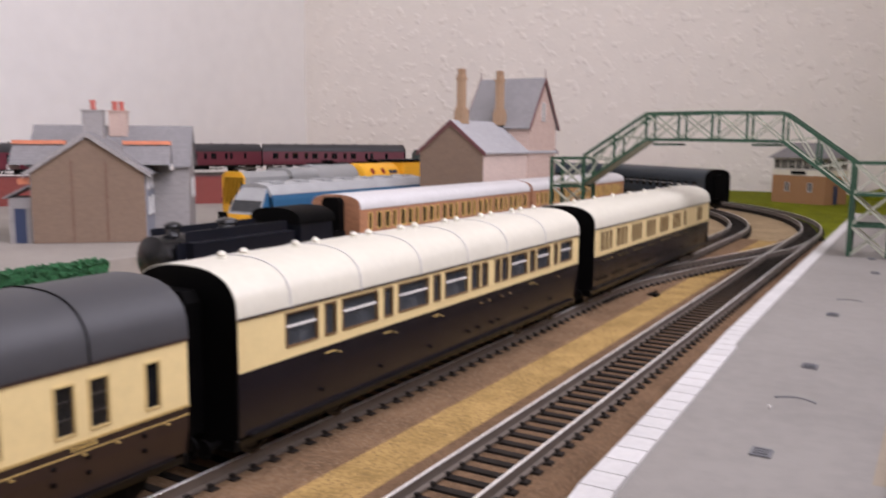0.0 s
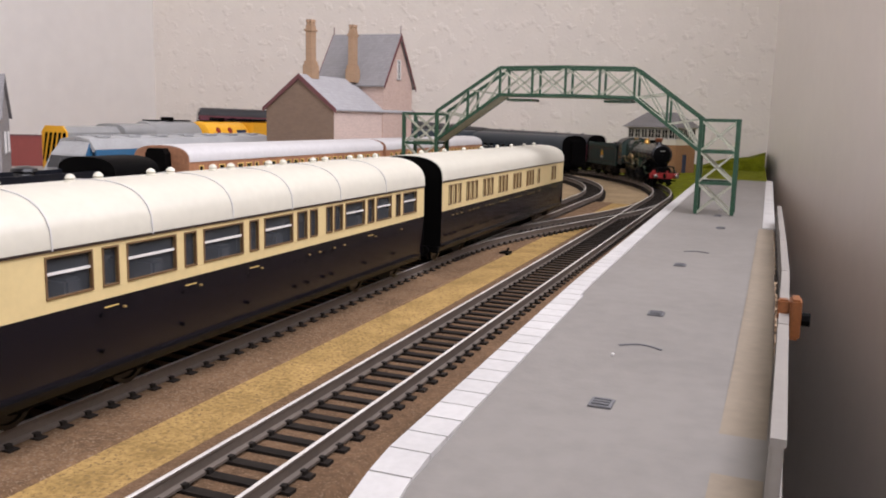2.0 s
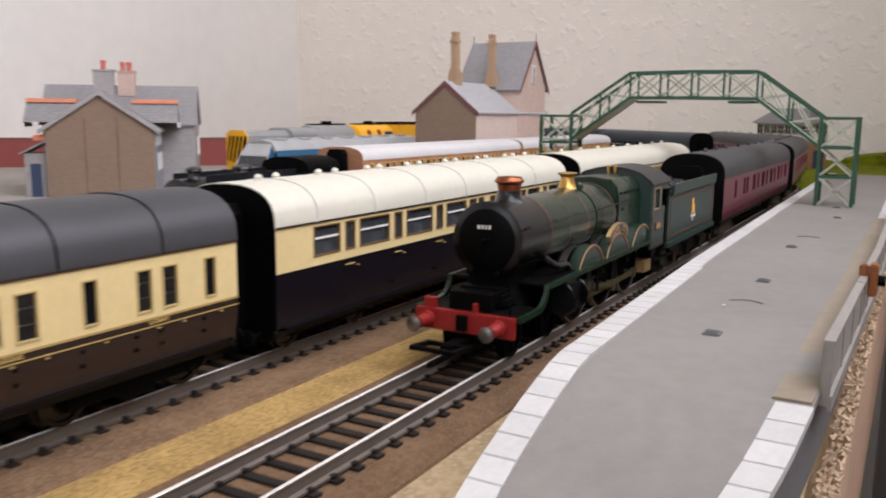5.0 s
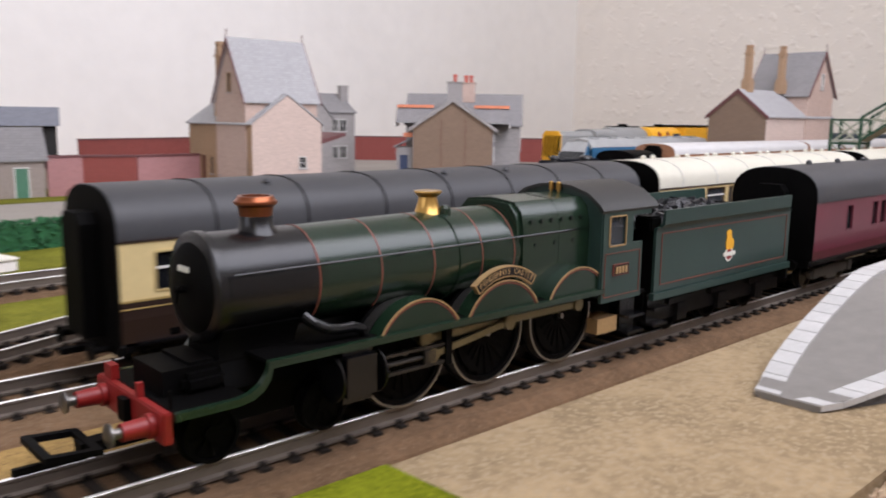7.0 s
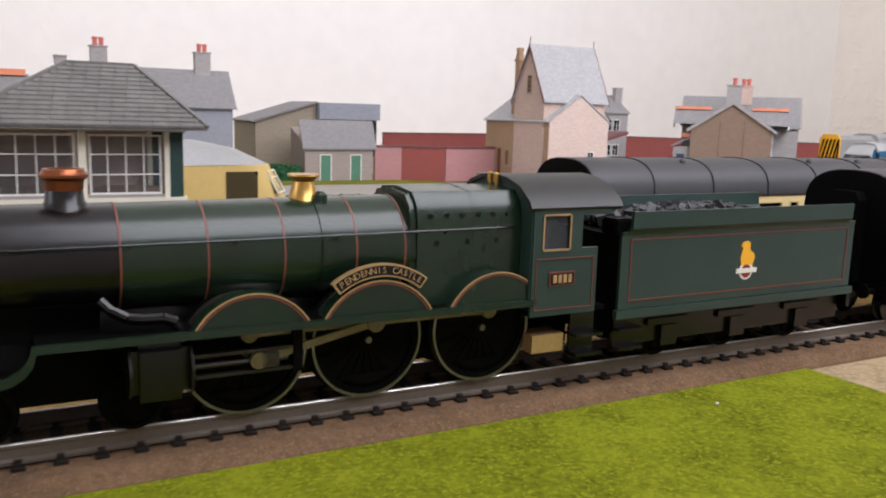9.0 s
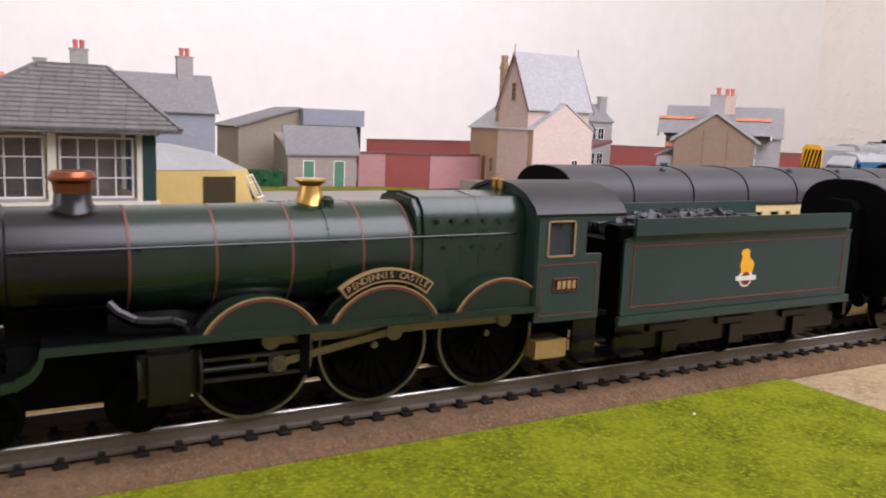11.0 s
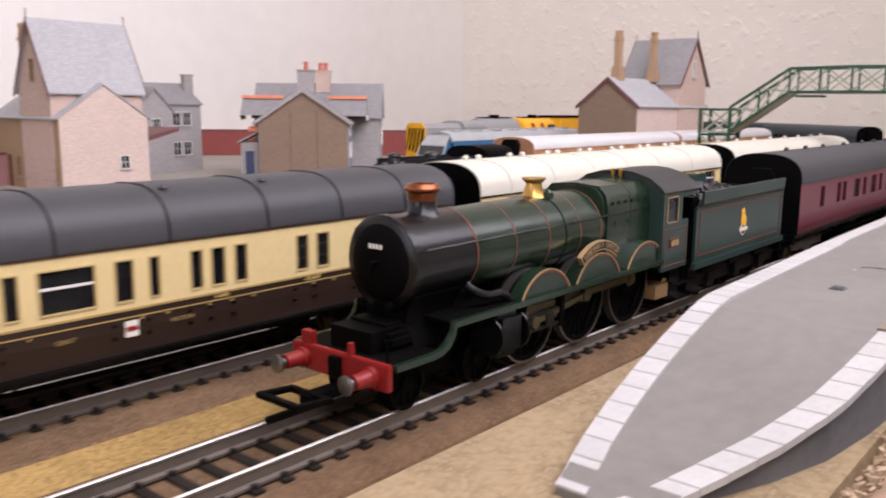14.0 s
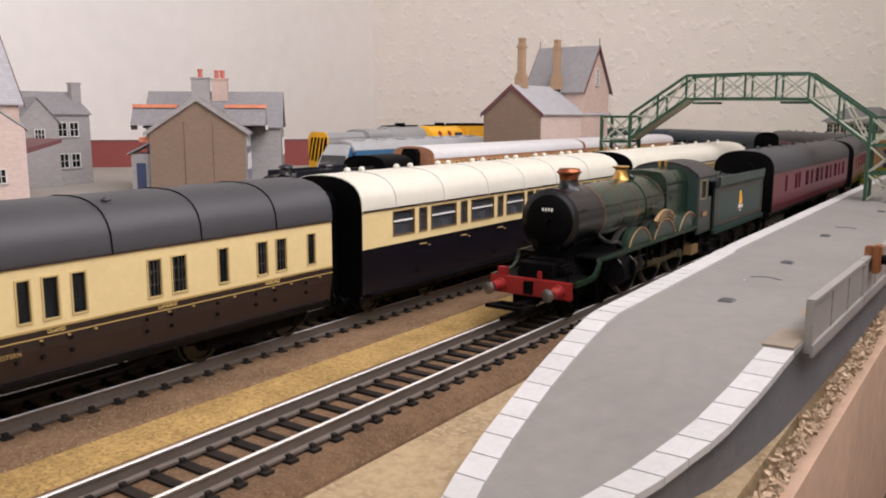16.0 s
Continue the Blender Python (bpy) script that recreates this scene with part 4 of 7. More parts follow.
        if hinged:
            boxpart("footboard", (s * (half - 0.0020), s * (half + 0.0004), a + 0.004, b - 0.004, zs - 0.0006, zs + 0.0001), M["black"], ob)
            for w in windows:
                if 0.003 < w[1] - w[0] < 0.007:
                    bm = bmesh.new()
                    box(bm, s * (half - 0.0002), s * (half + 0.0005), w[1] + 0.0010, w[1] + 0.0017, zw - 0.0030, zw - 0.0026)
                    part("door_handle", bm, M["linegold"], ob)
                    for zz in (zw - 0.0040, zs + 0.0040):
                        boxpart("hinge", (s * (half - 0.0010), s * (half + 0.0002), w[0] - 0.0010, w[0] - 0.0002, zz, zz + 0.0008), M["black"], ob)
        bm = bmesh.new()
        box(bm, s * (half - 0.0030), s * (half - 0.0012), a + 0.001, b - 0.001, zs - 0.0024, zs)
        part("solebar", bm, M["black"], ob)
        if trusses:
            bm = bmesh.new()
            q = length * 0.16
            bar(bm, (s * 0.0125, -q, 0.0062), (s * 0.0125, q, 0.0062), 0.0009, 0.0011)
            bar(bm, (s * 0.0125, -q, 0.0062), (s * 0.0125, -q * 1.9, zs - 0.001), 0.0009, 0.0011)
            bar(bm, (s * 0.0125, q, 0.0062), (s * 0.0125, q * 1.9, zs - 0.001), 0.0009, 0.0011)
            for k in (-1, 1):
                bar(bm, (s * 0.0125, k * q, 0.0062), (s * 0.0125, k * q, zs - 0.001), 0.0009, 0.0011, (0, 1, 0))
            part("truss", bm, M["matt"], ob)
    for k, yy in enumerate((-length * 0.08, length * 0.07)):
        boxpart("battery_box", (-0.0105, 0.0105, yy - 0.009, yy + 0.009, 0.0065, zs - 0.001), M["matt"], ob, bevel=0.0006)
    boxpart("floor_pan", (-half + 0.0012, half - 0.0012, a, b, zs - 0.0008, zs + 0.0012), M["inside"], ob)
    boxpart("corridor_wall", (-0.0035, -0.0028, a + 0.002, b - 0.002, zs + 0.0012, zr - 0.001), seats or M["inside"], ob)
    n = max(4, int(length / 0.026))
    for k in range(1, n):
        y = a + length * k / n
        boxpart("seat", (0.0, half - 0.003, y - 0.0025, y + 0.0025, zs + 0.0012, zb + 0.0028), seats or M["inside"], ob, bevel=0.0007)
    bm = bmesh.new()
    prism(bm, roof_profile(half + 0.0003, zr, ztop - zr), a - 0.0002, b + 0.0002)
    rf = part("roof", bm, roof, ob, smooth=True)
    for y in ribs:
        bm = bmesh.new()
        prof = roof_profile(half + 0.0006, zr + 0.0001, ztop - zr + 0.0002)
        prism(bm, prof, y - 0.00013, y + 0.00013)
        part("roof_rib", bm, M["rooflight"] if roof is not M["roofgrey"] else M["matt"], rf, smooth=True)
    for v in vents:
        bm = bmesh.new()
        x = v[1] if len(v) > 1 else 0.0
        zz = zr + (ztop - zr) * math.sqrt(max(0.05, 1 - (x / half) ** 2)) ** 0.75
        lathe(bm, [(0.0015, -0.0010), (0.0015, 0.0005), (0.0010, 0.0009), (0.0013, 0.0013), (0.0010, 0.0019), (0.0003, 0.0023)], 12, Matrix.Translation((x, v[0], zz - 0.0004)))
        part("roof_vent", bm, roof, rf, smooth=True)
    for e, s in ((a, -1), (b, 1)):
        bm = bmesh.new()
        prism(bm, [(-half + 0.0002, zs), (half - 0.0002, zs), (half, zw), (half, zr)] + roof_profile(half, zr, ztop - zr - 0.0003)[1:14] + [(-half, zr), (-half, zw)], e, e + s * 0.0006)
        part("end_wall", bm, end or M["matt"], ob)
        if gangway:
            bm = bmesh.new()
            prism(bm, [(-0.0065, zs + 0.0005), (0.0065, zs + 0.0005), (0.0065, zr + 0.003), (0.0045, zr + 0.0058), (-0.0045, zr + 0.0058), (-0.0065, zr + 0.003)], e + s * 0.0006, e + s * 0.0052)
            part("gangway_bellows", bm, M["matt"], ob)
        bm = bmesh.new()
        box(bm, -0.0165, 0.0165, e - s * 0.001, e + s * 0.0006, zs - 0.0032, zs - 0.0002)
        for q in (-1, 1):
            rod(bm, (q * 0.0115, e, zs - 0.0017), (q * 0.0115, e + s * 0.0052, zs - 0.0017), 0.0009)
            rod(bm, (q * 0.0115, e + s * 0.0052, zs - 0.0017), (q * 0.0115, e + s * 0.0060, zs - 0.0017), 0.0024, 12)
        part("buffer_beam", bm, M["matt"], ob)
        bm = bmesh.new()
        bar(bm, (0, e, 0.0075), (0, e + s * 0.0095, 0.0075), 0.0024, 0.0016)
        part("coupling", bm, M["matt"], ob)
    for s in (-1, 1):
        bogie(ob, s * (length / 2 - 0.0305), bright_bogie)
    return ob


def on_track(tr, s_mid, half_wheelbase, lift=0.0):
    """The pose of a vehicle whose bogies stand at s_mid +- half_wheelbase on a running track."""
    p, _ = main_path(*tr, s_mid - half_wheelbase)
    q, _ = main_path(*tr, s_mid + half_wheelbase)
    c = (p + q) / 2
    d = q - p
    return pose(c.x, c.y, c.z + lift, math.degrees(math.atan2(d.z, math.hypot(d.x, d.y))), 0, math.degrees(math.atan2(-d.x, d.y)))


def shift(windows, mid):
    return [(w[0] - mid, w[1] - mid, *w[2:]) for w in windows]


def build_standing_train():
    mid = -0.1700
    full = (0.0242, 0.0331)
    win = [(-0.2725, -0.2600), (-0.2568, -0.2538), (-0.2494, -0.2370), (-0.2334, -0.2293), (-0.2257, -0.2129), (-0.2089, -0.2053), (-0.2014, -0.1880), (-0.1835, -0.1785), (-0.1747, -0.1715),
           (-0.1632, -0.1594), (-0.1570, -0.1525), (-0.1498, -0.1455), (-0.1288, -0.1241), (-0.1213, -0.1161), (-0.1057, -0.1016), (-0.0913, -0.0866), (-0.0837, -0.0788), (-0.0702, -0.0661)]
    bars = [(a - mid, b - mid) for a, b in ((-0.1288, -0.1241), (-0.1213, -0.1161), (-0.0913, -0.0866), (-0.0837, -0.0788))]
    c1 = coach("chocolate and cream brake coach with a slate-grey roof, standing", 0.2230, shift(win, mid), pose(-0.0635, mid, 0), M["choc"], M["cream"], M["roofgrey"],
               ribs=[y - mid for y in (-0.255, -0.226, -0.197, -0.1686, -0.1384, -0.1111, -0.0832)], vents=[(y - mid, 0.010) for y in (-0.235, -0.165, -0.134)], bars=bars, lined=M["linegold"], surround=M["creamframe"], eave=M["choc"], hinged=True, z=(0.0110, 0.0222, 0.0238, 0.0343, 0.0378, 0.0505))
    for text, y in (("GUARD", -0.1541), ("LUGGAGE", -0.1230), ("LUGGAGE", -0.0852)):
        words("lettering", text, 0.0013, M["goldletter"], c1, Matrix.Translation((0.01795, y - mid, 0.0211)) @ SIDE)
    words("lettering", "WESTERN", 0.0015, M["linegold"], c1, Matrix.Translation((0.01775, -0.1660 - mid, 0.0172)) @ SIDE)
    words("lettering", "GREAT", 0.0015, M["linegold"], c1, Matrix.Translation((0.01775, -0.196 - mid, 0.0172)) @ SIDE)
    bm = bmesh.new()
    box(bm, 0.01755, 0.01775, -0.1815 - mid, -0.1780 - mid, 0.0152, 0.0192)
    crest = part("crest", bm, M["letter"], c1, "small white and red crest")
    boxpart("crest_band", (0.0177, 0.01785, -0.1812 - mid, -0.1783 - mid, 0.0166, 0.0178), M["red"], crest)
    mid = 0.0670
    win = [(-0.0262, -0.0131), (-0.0103, -0.0052), (-0.0026, 0.0148), (0.0179, 0.0228), (0.0257, 0.0436), (0.0466, 0.0513), (0.0542, 0.0702), (0.0728, 0.0789), (0.0806, 0.0856), (0.0912, 0.0958), (0.0970, 0.1030),
           (0.1050, 0.1202), (0.1225, 0.1281), (0.1300, 0.1435), (0.1477, 0.1521), (0.1548, 0.1687)]
    c2 = coach("dark chocolate and cream restaurant coach with a white ribbed roof, standing", 0.2200, shift(win, mid), pose(-0.0635, mid, 0), M["chocdark"], M["cream"], M["roofwhite"],
               ribs=[y - mid for y in (-0.0244, 0.006, 0.0385, 0.0695, 0.1011, 0.138)], vents=[(y - mid,) for y in (-0.0300, -0.022, -0.001, 0.008, 0.027, 0.035, 0.054, 0.063, 0.084, 0.093, 0.113, 0.122, 0.142, 0.151, 0.165)],
               glazing=M["glass"], seats=M["insidepale"], surround=M["windowwood"], eave=M["choc"], hinged=True, z=(0.0088, 0.0252, 0.0280, 0.0372, 0.0390, 0.0505))
    for y in (-0.0078, 0.0203, 0.0490, 0.1253):
        bm = bmesh.new()
        box(bm, 0.01765, 0.01785, y - 0.0022 - mid, y + 0.0022 - mid, 0.0231, 0.0234)
        part("lettering_bar", bm, M["goldletter"], c2)
    mid = 0.3185
    win = []
    for y in (0.2068, 0.2313, 0.2571, 0.2840, 0.3118, 0.3405):
        win += [(y, y + 0.0042), (y + 0.0062, y + 0.0104), (y + 0.0124, y + 0.0168)]
    win += [(0.3669, 0.3720), (0.4037, 0.4080), (0.4105, 0.4155)]
    coach("chocolate and cream coach with drawn blinds and a white roof", 0.2400, shift(win, mid), on_track(TRACK_2, mid, 0.08), M["chocdark"], M["cream"], M["roofwhite"],
          vents=[(y - mid,) for y in (0.215, 0.245, 0.275, 0.305, 0.335, 0.365, 0.395, 0.420)], glazing=M["blind"], surround=M["windowwood"], eave=M["choc"], hinged=True, z=(0.0090, 0.0252, 0.0276, 0.0370, 0.0396, 0.0505))
    # blue coaches farther round the curve
    win = [(-0.11 + 0.0185 * k, -0.11 + 0.0185 * k + 0.013) for k in range(12)]
    for s in (1.018, 1.283):
        coach("dark blue coach standing on the far curve", 0.2560, win, on_track(TRACK_2, s, 0.095), M["bluec"], M["bluec"], M["bluec"], group="blue coaches on the curve", trusses=False)


def maroon_windows():
    return [(-0.100, -0.094), (-0.072, -0.066), (-0.062, -0.056)] + [(-0.040 + 0.0178 * k, -0.040 + 0.0178 * k + (0.0065 if k % 2 else 0.0105)) for k in range(9)]


DRIVER_Y = (-0.0160, 0.0120, 0.0420)


def build_engine():
    """The green express engine: front towards -y, the safety valve at y = 0."""
    ob = thing("steam_locomotive", "dark green express steam locomotive with copper-capped chimney", "locomotive", pose(0, 0, 0))
    zc, rb = 0.0338, 0.0110
    along = Matrix.Rotation(-math.pi / 2, 4, "X")  # z of the lathe becomes +y

    def turned(name, prof, mat, y, z, label="", n=36, parent=ob):
        bm = bmesh.new()
        lathe(bm, prof, n, Matrix.Translation((0, y, z)) @ along)
        return part(name, bm, mat, parent, label, smooth=True)
    sb = turned("smokebox", [(0.0107, 0), (0.0116, 0.0006), (0.0116, 0.0024), (0.0111, 0.0028), (0.0111, 0.0235)], M["black"], -0.0640, zc, "satin black smokebox")
    turned("smokebox_door", [(0.001, -0.0014), (0.005, -0.0012), (0.0085, -0.0006), (0.0094, 0.0002)], M["matt"], -0.0642, zc, parent=sb)
    bm = bmesh.new()
    rod(bm, (0, -0.0655, zc), (0, -0.0676, zc), 0.0008)
    rod(bm, (0, -0.0674, zc), (0.0026, -0.0674, zc + 0.0012), 0.0003)
    rod(bm, (0, -0.0671, zc), (-0.0006, -0.0671, zc - 0.003), 0.0003)
    part("door_handle", bm, M["matt"], sb)
    for k in range(4):
        bm = bmesh.new()
        x = -0.0018 + 0.0012 * k
        box(bm, x - 0.00024, x + 0.00024, -0.0660, -0.0650, zc + 0.0036, zc + 0.0047)
        part("number_bar", bm, M["letter"], sb)
    for s in (-1, 1):
        bm = bmesh.new()
        rod(bm, (s * 0.0045, -0.0668, zc - 0.0095), (s * 0.0045, -0.0650, zc - 0.0095), 0.0008)
        part("lamp_iron", bm, M["matt"], sb)
    turned("boiler", [(rb, 0), (rb + 0.0007, 0.0645)], M["green"], -0.0405, zc, "dark green tapered boiler")
    for y, r, mat in ((-0.0402, 0.01120, "orange"), (-0.0235, 0.01123, "orange"), (-0.0076, 0.01141, "orange"), (0.0016, 0.01175, "green"), (0.0086, 0.01158, "orange"), (0.0203, 0.01172, "orange")):
        turned("boiler_band", [(r, -0.00022 if mat == "orange" else -0.0009), (r, 0.00022 if mat == "orange" else 0.0009)], M[mat], y, zc)
    # belpaire firebox
    prof = [(-0.0118, 0.0190), (0.0118, 0.0190), (0.0121, 0.0300), (0.0121, 0.0400), (0.0112, 0.0442), (0.0085, 0.0468), (0.0, 0.0476), (-0.0085, 0.0468), (-0.0112, 0.0442), (-0.0121, 0.0400), (-0.0121, 0.0300)]
    bm = bmesh.new()
    prism(bm, prof, 0.0230, 0.0515)
    fb = part("firebox", bm, M["green"], ob, smooth=True)
    bm = bmesh.new()
    prism(bm, [(x * 0.93, 0.0345 + (z - 0.0345) * 0.95) for x, z in prof], 0.0215, 0.0232)
    part("firebox_shoulder", bm, M["green"], fb, smooth=True)
    for y in (0.0380,):
        bm = bmesh.new()
        prism(bm, [(x * 1.008, 0.0345 + (z - 0.0345) * 1.008) for x, z in prof], y - 0.0003, y + 0.0003)
        part("firebox_band", bm, M["green"], fb, smooth=True)
    for s in (-1, 1):
        for y, z in [(0.0262 + 0.0042 * k, 0.0415) for k in range(6)] + [(0.0280 + 0.008 * k, 0.0352) for k in range(3)]:
            bm = bmesh.new()
            rod(bm, (s * 0.0117, y, z), (s * 0.0124, y, z), 0.0006)
            part("washout_plug", bm, M["black"], fb)
    # chimney, valve bonnet, whistles
    ch = turned("chimney", [(0.0001, -0.001), (0.0001, 0)], M["black"], -0.0490, 0.0440)
    bm = bmesh.new()
    lathe(bm, [(0.0060, -0.0022), (0.0046, 0.0004), (0.0037, 0.0014), (0.0034, 0.0038)], 28, Matrix.Translation((0, -0.0490, 0.0440)))
    part("chimney_base", bm, M["black"], ch, smooth=True)
    bm = bmesh.new()
    lathe(bm, [(0.0035, 0.0036), (0.0036, 0.0048), (0.0038, 0.0056), (0.0046, 0.0062), (0.0046, 0.0067), (0.0041, 0.0071), (0.0038, 0.0078), (0.0030, 0.0078), (0.0028, 0.0056)], 28, Matrix.Translation((0, -0.0490, 0.0440)))
    part("copper_cap", bm, M["copper"], ch, "polished copper chimney cap", smooth=True)
    bm = bmesh.new()
    lathe(bm, [(0.0050, -0.0012), (0.0034, 0.0006), (0.0026, 0.0030), (0.0023, 0.0044), (0.0036, 0.0056), (0.0035, 0.0060), (0.0022, 0.0060)], 24, Matrix.Translation((0, 0.0, 0.0444)))
    part("valve_bonnet", bm, M["brass"], ob, "brass safety valve bonnet", smooth=True)
    for s in (-1, 1):
        bm = bmesh.new()
        lathe(bm, [(0.0016, -0.001), (0.0016, 0.0008), (0.0007, 0.0016)], 12, Matrix.Translation((s * 0.0033, 0.0028, 0.0452)))
        part("clack_box", bm, M["green"], ob, smooth=True)
    for x in (-0.0014, 0.0014):
        bm = bmesh.new()
        lathe(bm, [(0.0004, 0), (0.0004, 0.0012), (0.0008, 0.0014), (0.0008, 0.0034), (0.0003, 0.0038)], 10, Matrix.Translation((x, 0.0500, 0.0468)))
        part("whistle", bm, M["brass"], ob, smooth=True)
    # handrails
    for s in (-1, 1):
        bm = bmesh.new()
        x, z = s * 0.0122, 0.0378
        rod(bm, (x, -0.0610, z), (x, 0.0512, z + 0.0004), 0.00028, 6)
        for y in (-0.058, -0.0385, -0.018, 0.004, 0.030):
            rod(bm, (s * 0.0108, y, z - 0.0001), (x, y, z), 0.0005, 6)
        part("handrail", bm, M["black"], ob)
    # footplate, raised behind the curve
    bm = bmesh.new()
    box(bm, -0.0165, 0.0165, -0.0760, -0.0605, 0.0138, 0.0146)
    part("front_platform", bm, M["matt"], ob)
    bm = bmesh.new()
    box(bm, -0.0170, 0.0170, -0.0560, 0.0530, 0.0198, 0.0206)
    part("footplate", bm, M["matt"], ob)
    for s in (-1, 1):
        x0, x1 = s * 0.0158, s * 0.0172
        bm = bmesh.new()
        top, low = [], []
        for y, z in [(-0.0762, 0.0147), (-0.0640, 0.0147)] + [(-0.0640 + 0.0075 * math.sin(a), 0.0147 + 0.0061 * (1 - math.cos(a))) for a in (0.4, 0.8, 1.2, 1.57)] + [(-0.0540, 0.0208), (0.0530, 0.0208)]:
            top.append((y, z))
        low = [(y + (0.0007 if -0.07 < y < -0.05 else 0), z - 0.0015) for y, z in reversed(top)]
        prism(bm, top + low, x0, x1, "x")
        part("valance", bm, M["green"], ob, "green footplate valance")
    bm = bmesh.new()
    half_saddle = [(0.0092, 0.0140), (0.0082, 0.0165), (0.0068, 0.0190), (0.0066, 0.0215), (0.0078, 0.0240), (0.0092, 0.0262)]
    prism(bm, half_saddle + [(-x, z) for x, z in reversed(half_saddle)], -0.0620, -0.0440)
    part("smokebox_saddle", bm, M["matt"], ob, smooth=True)
    boxpart("steam_chest", (-0.0092, 0.0092, -0.0705, -0.0615, 0.0146, 0.0186), M["matt"], ob, bevel=0.0012)
    boxpart("steam_chest_cover", (-0.0070, 0.0070, -0.0690, -0.0622, 0.0186, 0.0204), M["matt"], ob, bevel=0.0008)
    for x in (-0.006, -0.002, 0.002, 0.006):
        bm = bmesh.new()
        rod(bm, (x, -0.0704, 0.0168), (x, -0.0712, 0.0168), 0.0007)
        part("cover_bolt", bm, M["black"], ob)
    for s in (-1, 1):
        bm = bmesh.new()
        rod(bm, (s * 0.0136, -0.0755, 0.0147), (s * 0.0136, -0.0755, 0.0182), 0.0003, 6)
        part("front_lamp_iron", bm, M["matt"], ob)
    boxpart("frames", (-0.0068, 0.0068, -0.0740, 0.0700, 0.0062, 0.0197), M["matt"], ob)
    for s in (-1, 1):
        bm = bmesh.new()
        pts = [(-0.0440, s * 0.0098, 0.0268), (-0.0422, s * 0.0112, 0.0250), (-0.0395, s * 0.0124, 0.0236), (-0.0370, s * 0.0126, 0.0232), (-0.0330, s * 0.0128, 0.0232), (-0.0305, s * 0.0130, 0.0222), (-0.0300, s * 0.0130, 0.0204)]
        for p, q in zip(pts, pts[1:]):
            rod(bm, (p[1], p[0], p[2]), (q[1], q[0], q[2]), 0.0012, 10)
        part("steam_pipe", bm, M["black"], ob, smooth=True)
    # buffer beam
    beam = boxpart("buffer_beam", (-0.0160, 0.0160, -0.0782, -0.0762, 0.0086, 0.0148), M["red"], ob, "bright red buffer beam", bevel=0.0003)
    for s in (-1, 1):
        bm = bmesh.new()
        lathe(bm, [(0.0024, 0), (0.0024, 0.0012), (0.0019, 0.0014), (0.0017, 0.0060)], 16, Matrix.Translation((s * 0.0115, -0.0782, 0.0116)) @ Matrix.Rotation(math.pi / 2, 4, "X"))
        part("buffer_shank", bm, M["red"], beam, smooth=True)
        bm = bmesh.new()
        lathe(bm, [(0.0010, 0.0055), (0.0010, 0.0074), (0.0022, 0.0078), (0.0023, 0.0083), (0.0014, 0.0087)], 18, Matrix.Translation((s * 0.0115, -0.0782, 0.0116)) @ Matrix.Rotation(math.pi / 2, 4, "X"))
        part("buffer_head", bm, M["steel"], beam, smooth=True)
        boxpart("lamp_bracket", (s * 0.0115 - 0.0018, s * 0.0115 + 0.0018, -0.0775, -0.0758, 0.0148, 0.0178) if s < 0 else (s * 0.0035 - 0.0006, s * 0.0035 + 0.0006, -0.0778, -0.0765, 0.0148, 0.0176), M["red"], beam)
    boxpart("hook_plate", (-0.0016, 0.0016, -0.0796, -0.0782, 0.0095, 0.0140), M["matt"], beam)
    bm = bmesh.new()
    bar(bm, (0, -0.0740, 0.0062), (0, -0.0880, 0.0062), 0.0036, 0.0022)
    hook = part("coupling", bm, M["matt"], ob, "black tension-lock coupling")
    for a, b, w, d in (((-0.0062, -0.0860, 0.0070), (-0.0062, -0.0955, 0.0078), 0.0016, 0.0012), ((0.0062, -0.0860, 0.0070), (0.0062, -0.0955, 0.0078), 0.0016, 0.0012),
                       ((-0.0070, -0.0952, 0.0078), (0.0070, -0.0952, 0.0078), 0.0016, 0.0012), ((-0.0070, -0.0865, 0.0070), (0.0070, -0.0865, 0.0070), 0.0016, 0.0012),
                       ((0.0018, -0.087, 0.0052), (0.0018, -0.1000, 0.0052), 0.0012, 0.0014)):
        bm = bmesh.new()
        bar(bm, a, b, w, d)
        part("coupling_bar", bm, M["matt"], hook)
    # splashers and nameplate
    for y, r, y_to in ((-0.0156, 0.0139, 1), (0.0124, 0.0147, 1), (0.0428, 0.0146, 0.0518)):
        for s in (-1, 1):
            ang = [math.radians(29 + 122 * i / 16) for i in range(17)]
            pts = [(min(y + r * math.cos(a), y_to), 0.0136 + r * math.sin(a)) for a in ang]
            pts = [(a, max(b, 0.0206)) for a, b in pts]
            bm = bmesh.new()
            prism(bm, pts, s * 0.0118, s * 0.0158, "x")
            sp = part("splasher", bm, M["green"], ob)
            for rr, mat, xx in ((r, "gold", 0.0161), (r - 0.0006, "orange", 0.01595)):
                bm = bmesh.new()
                o = [(min(y + rr * math.cos(a), y_to), 0.0136 + rr * math.sin(a)) for a in ang]
                i2 = [(min(y + (rr - 0.00035) * math.cos(a), y_to), 0.0136 + (rr - 0.00035) * math.sin(a)) for a in reversed(ang)]
                prism(bm, o + i2, s * 0.0157, s * xx, "x")
                part("beading", bm, M[mat], sp)
    for s in (-1, 1):
        y, r0, r1 = 0.0124, 0.0155, 0.0184

        def plate(ra, rb2, xa, xb, mat, parent, trim=0.0, label=""):
            aa = [math.radians(52 + trim + (76 - 2 * trim) * i / 14) for i in range(15)]
            bm = bmesh.new()
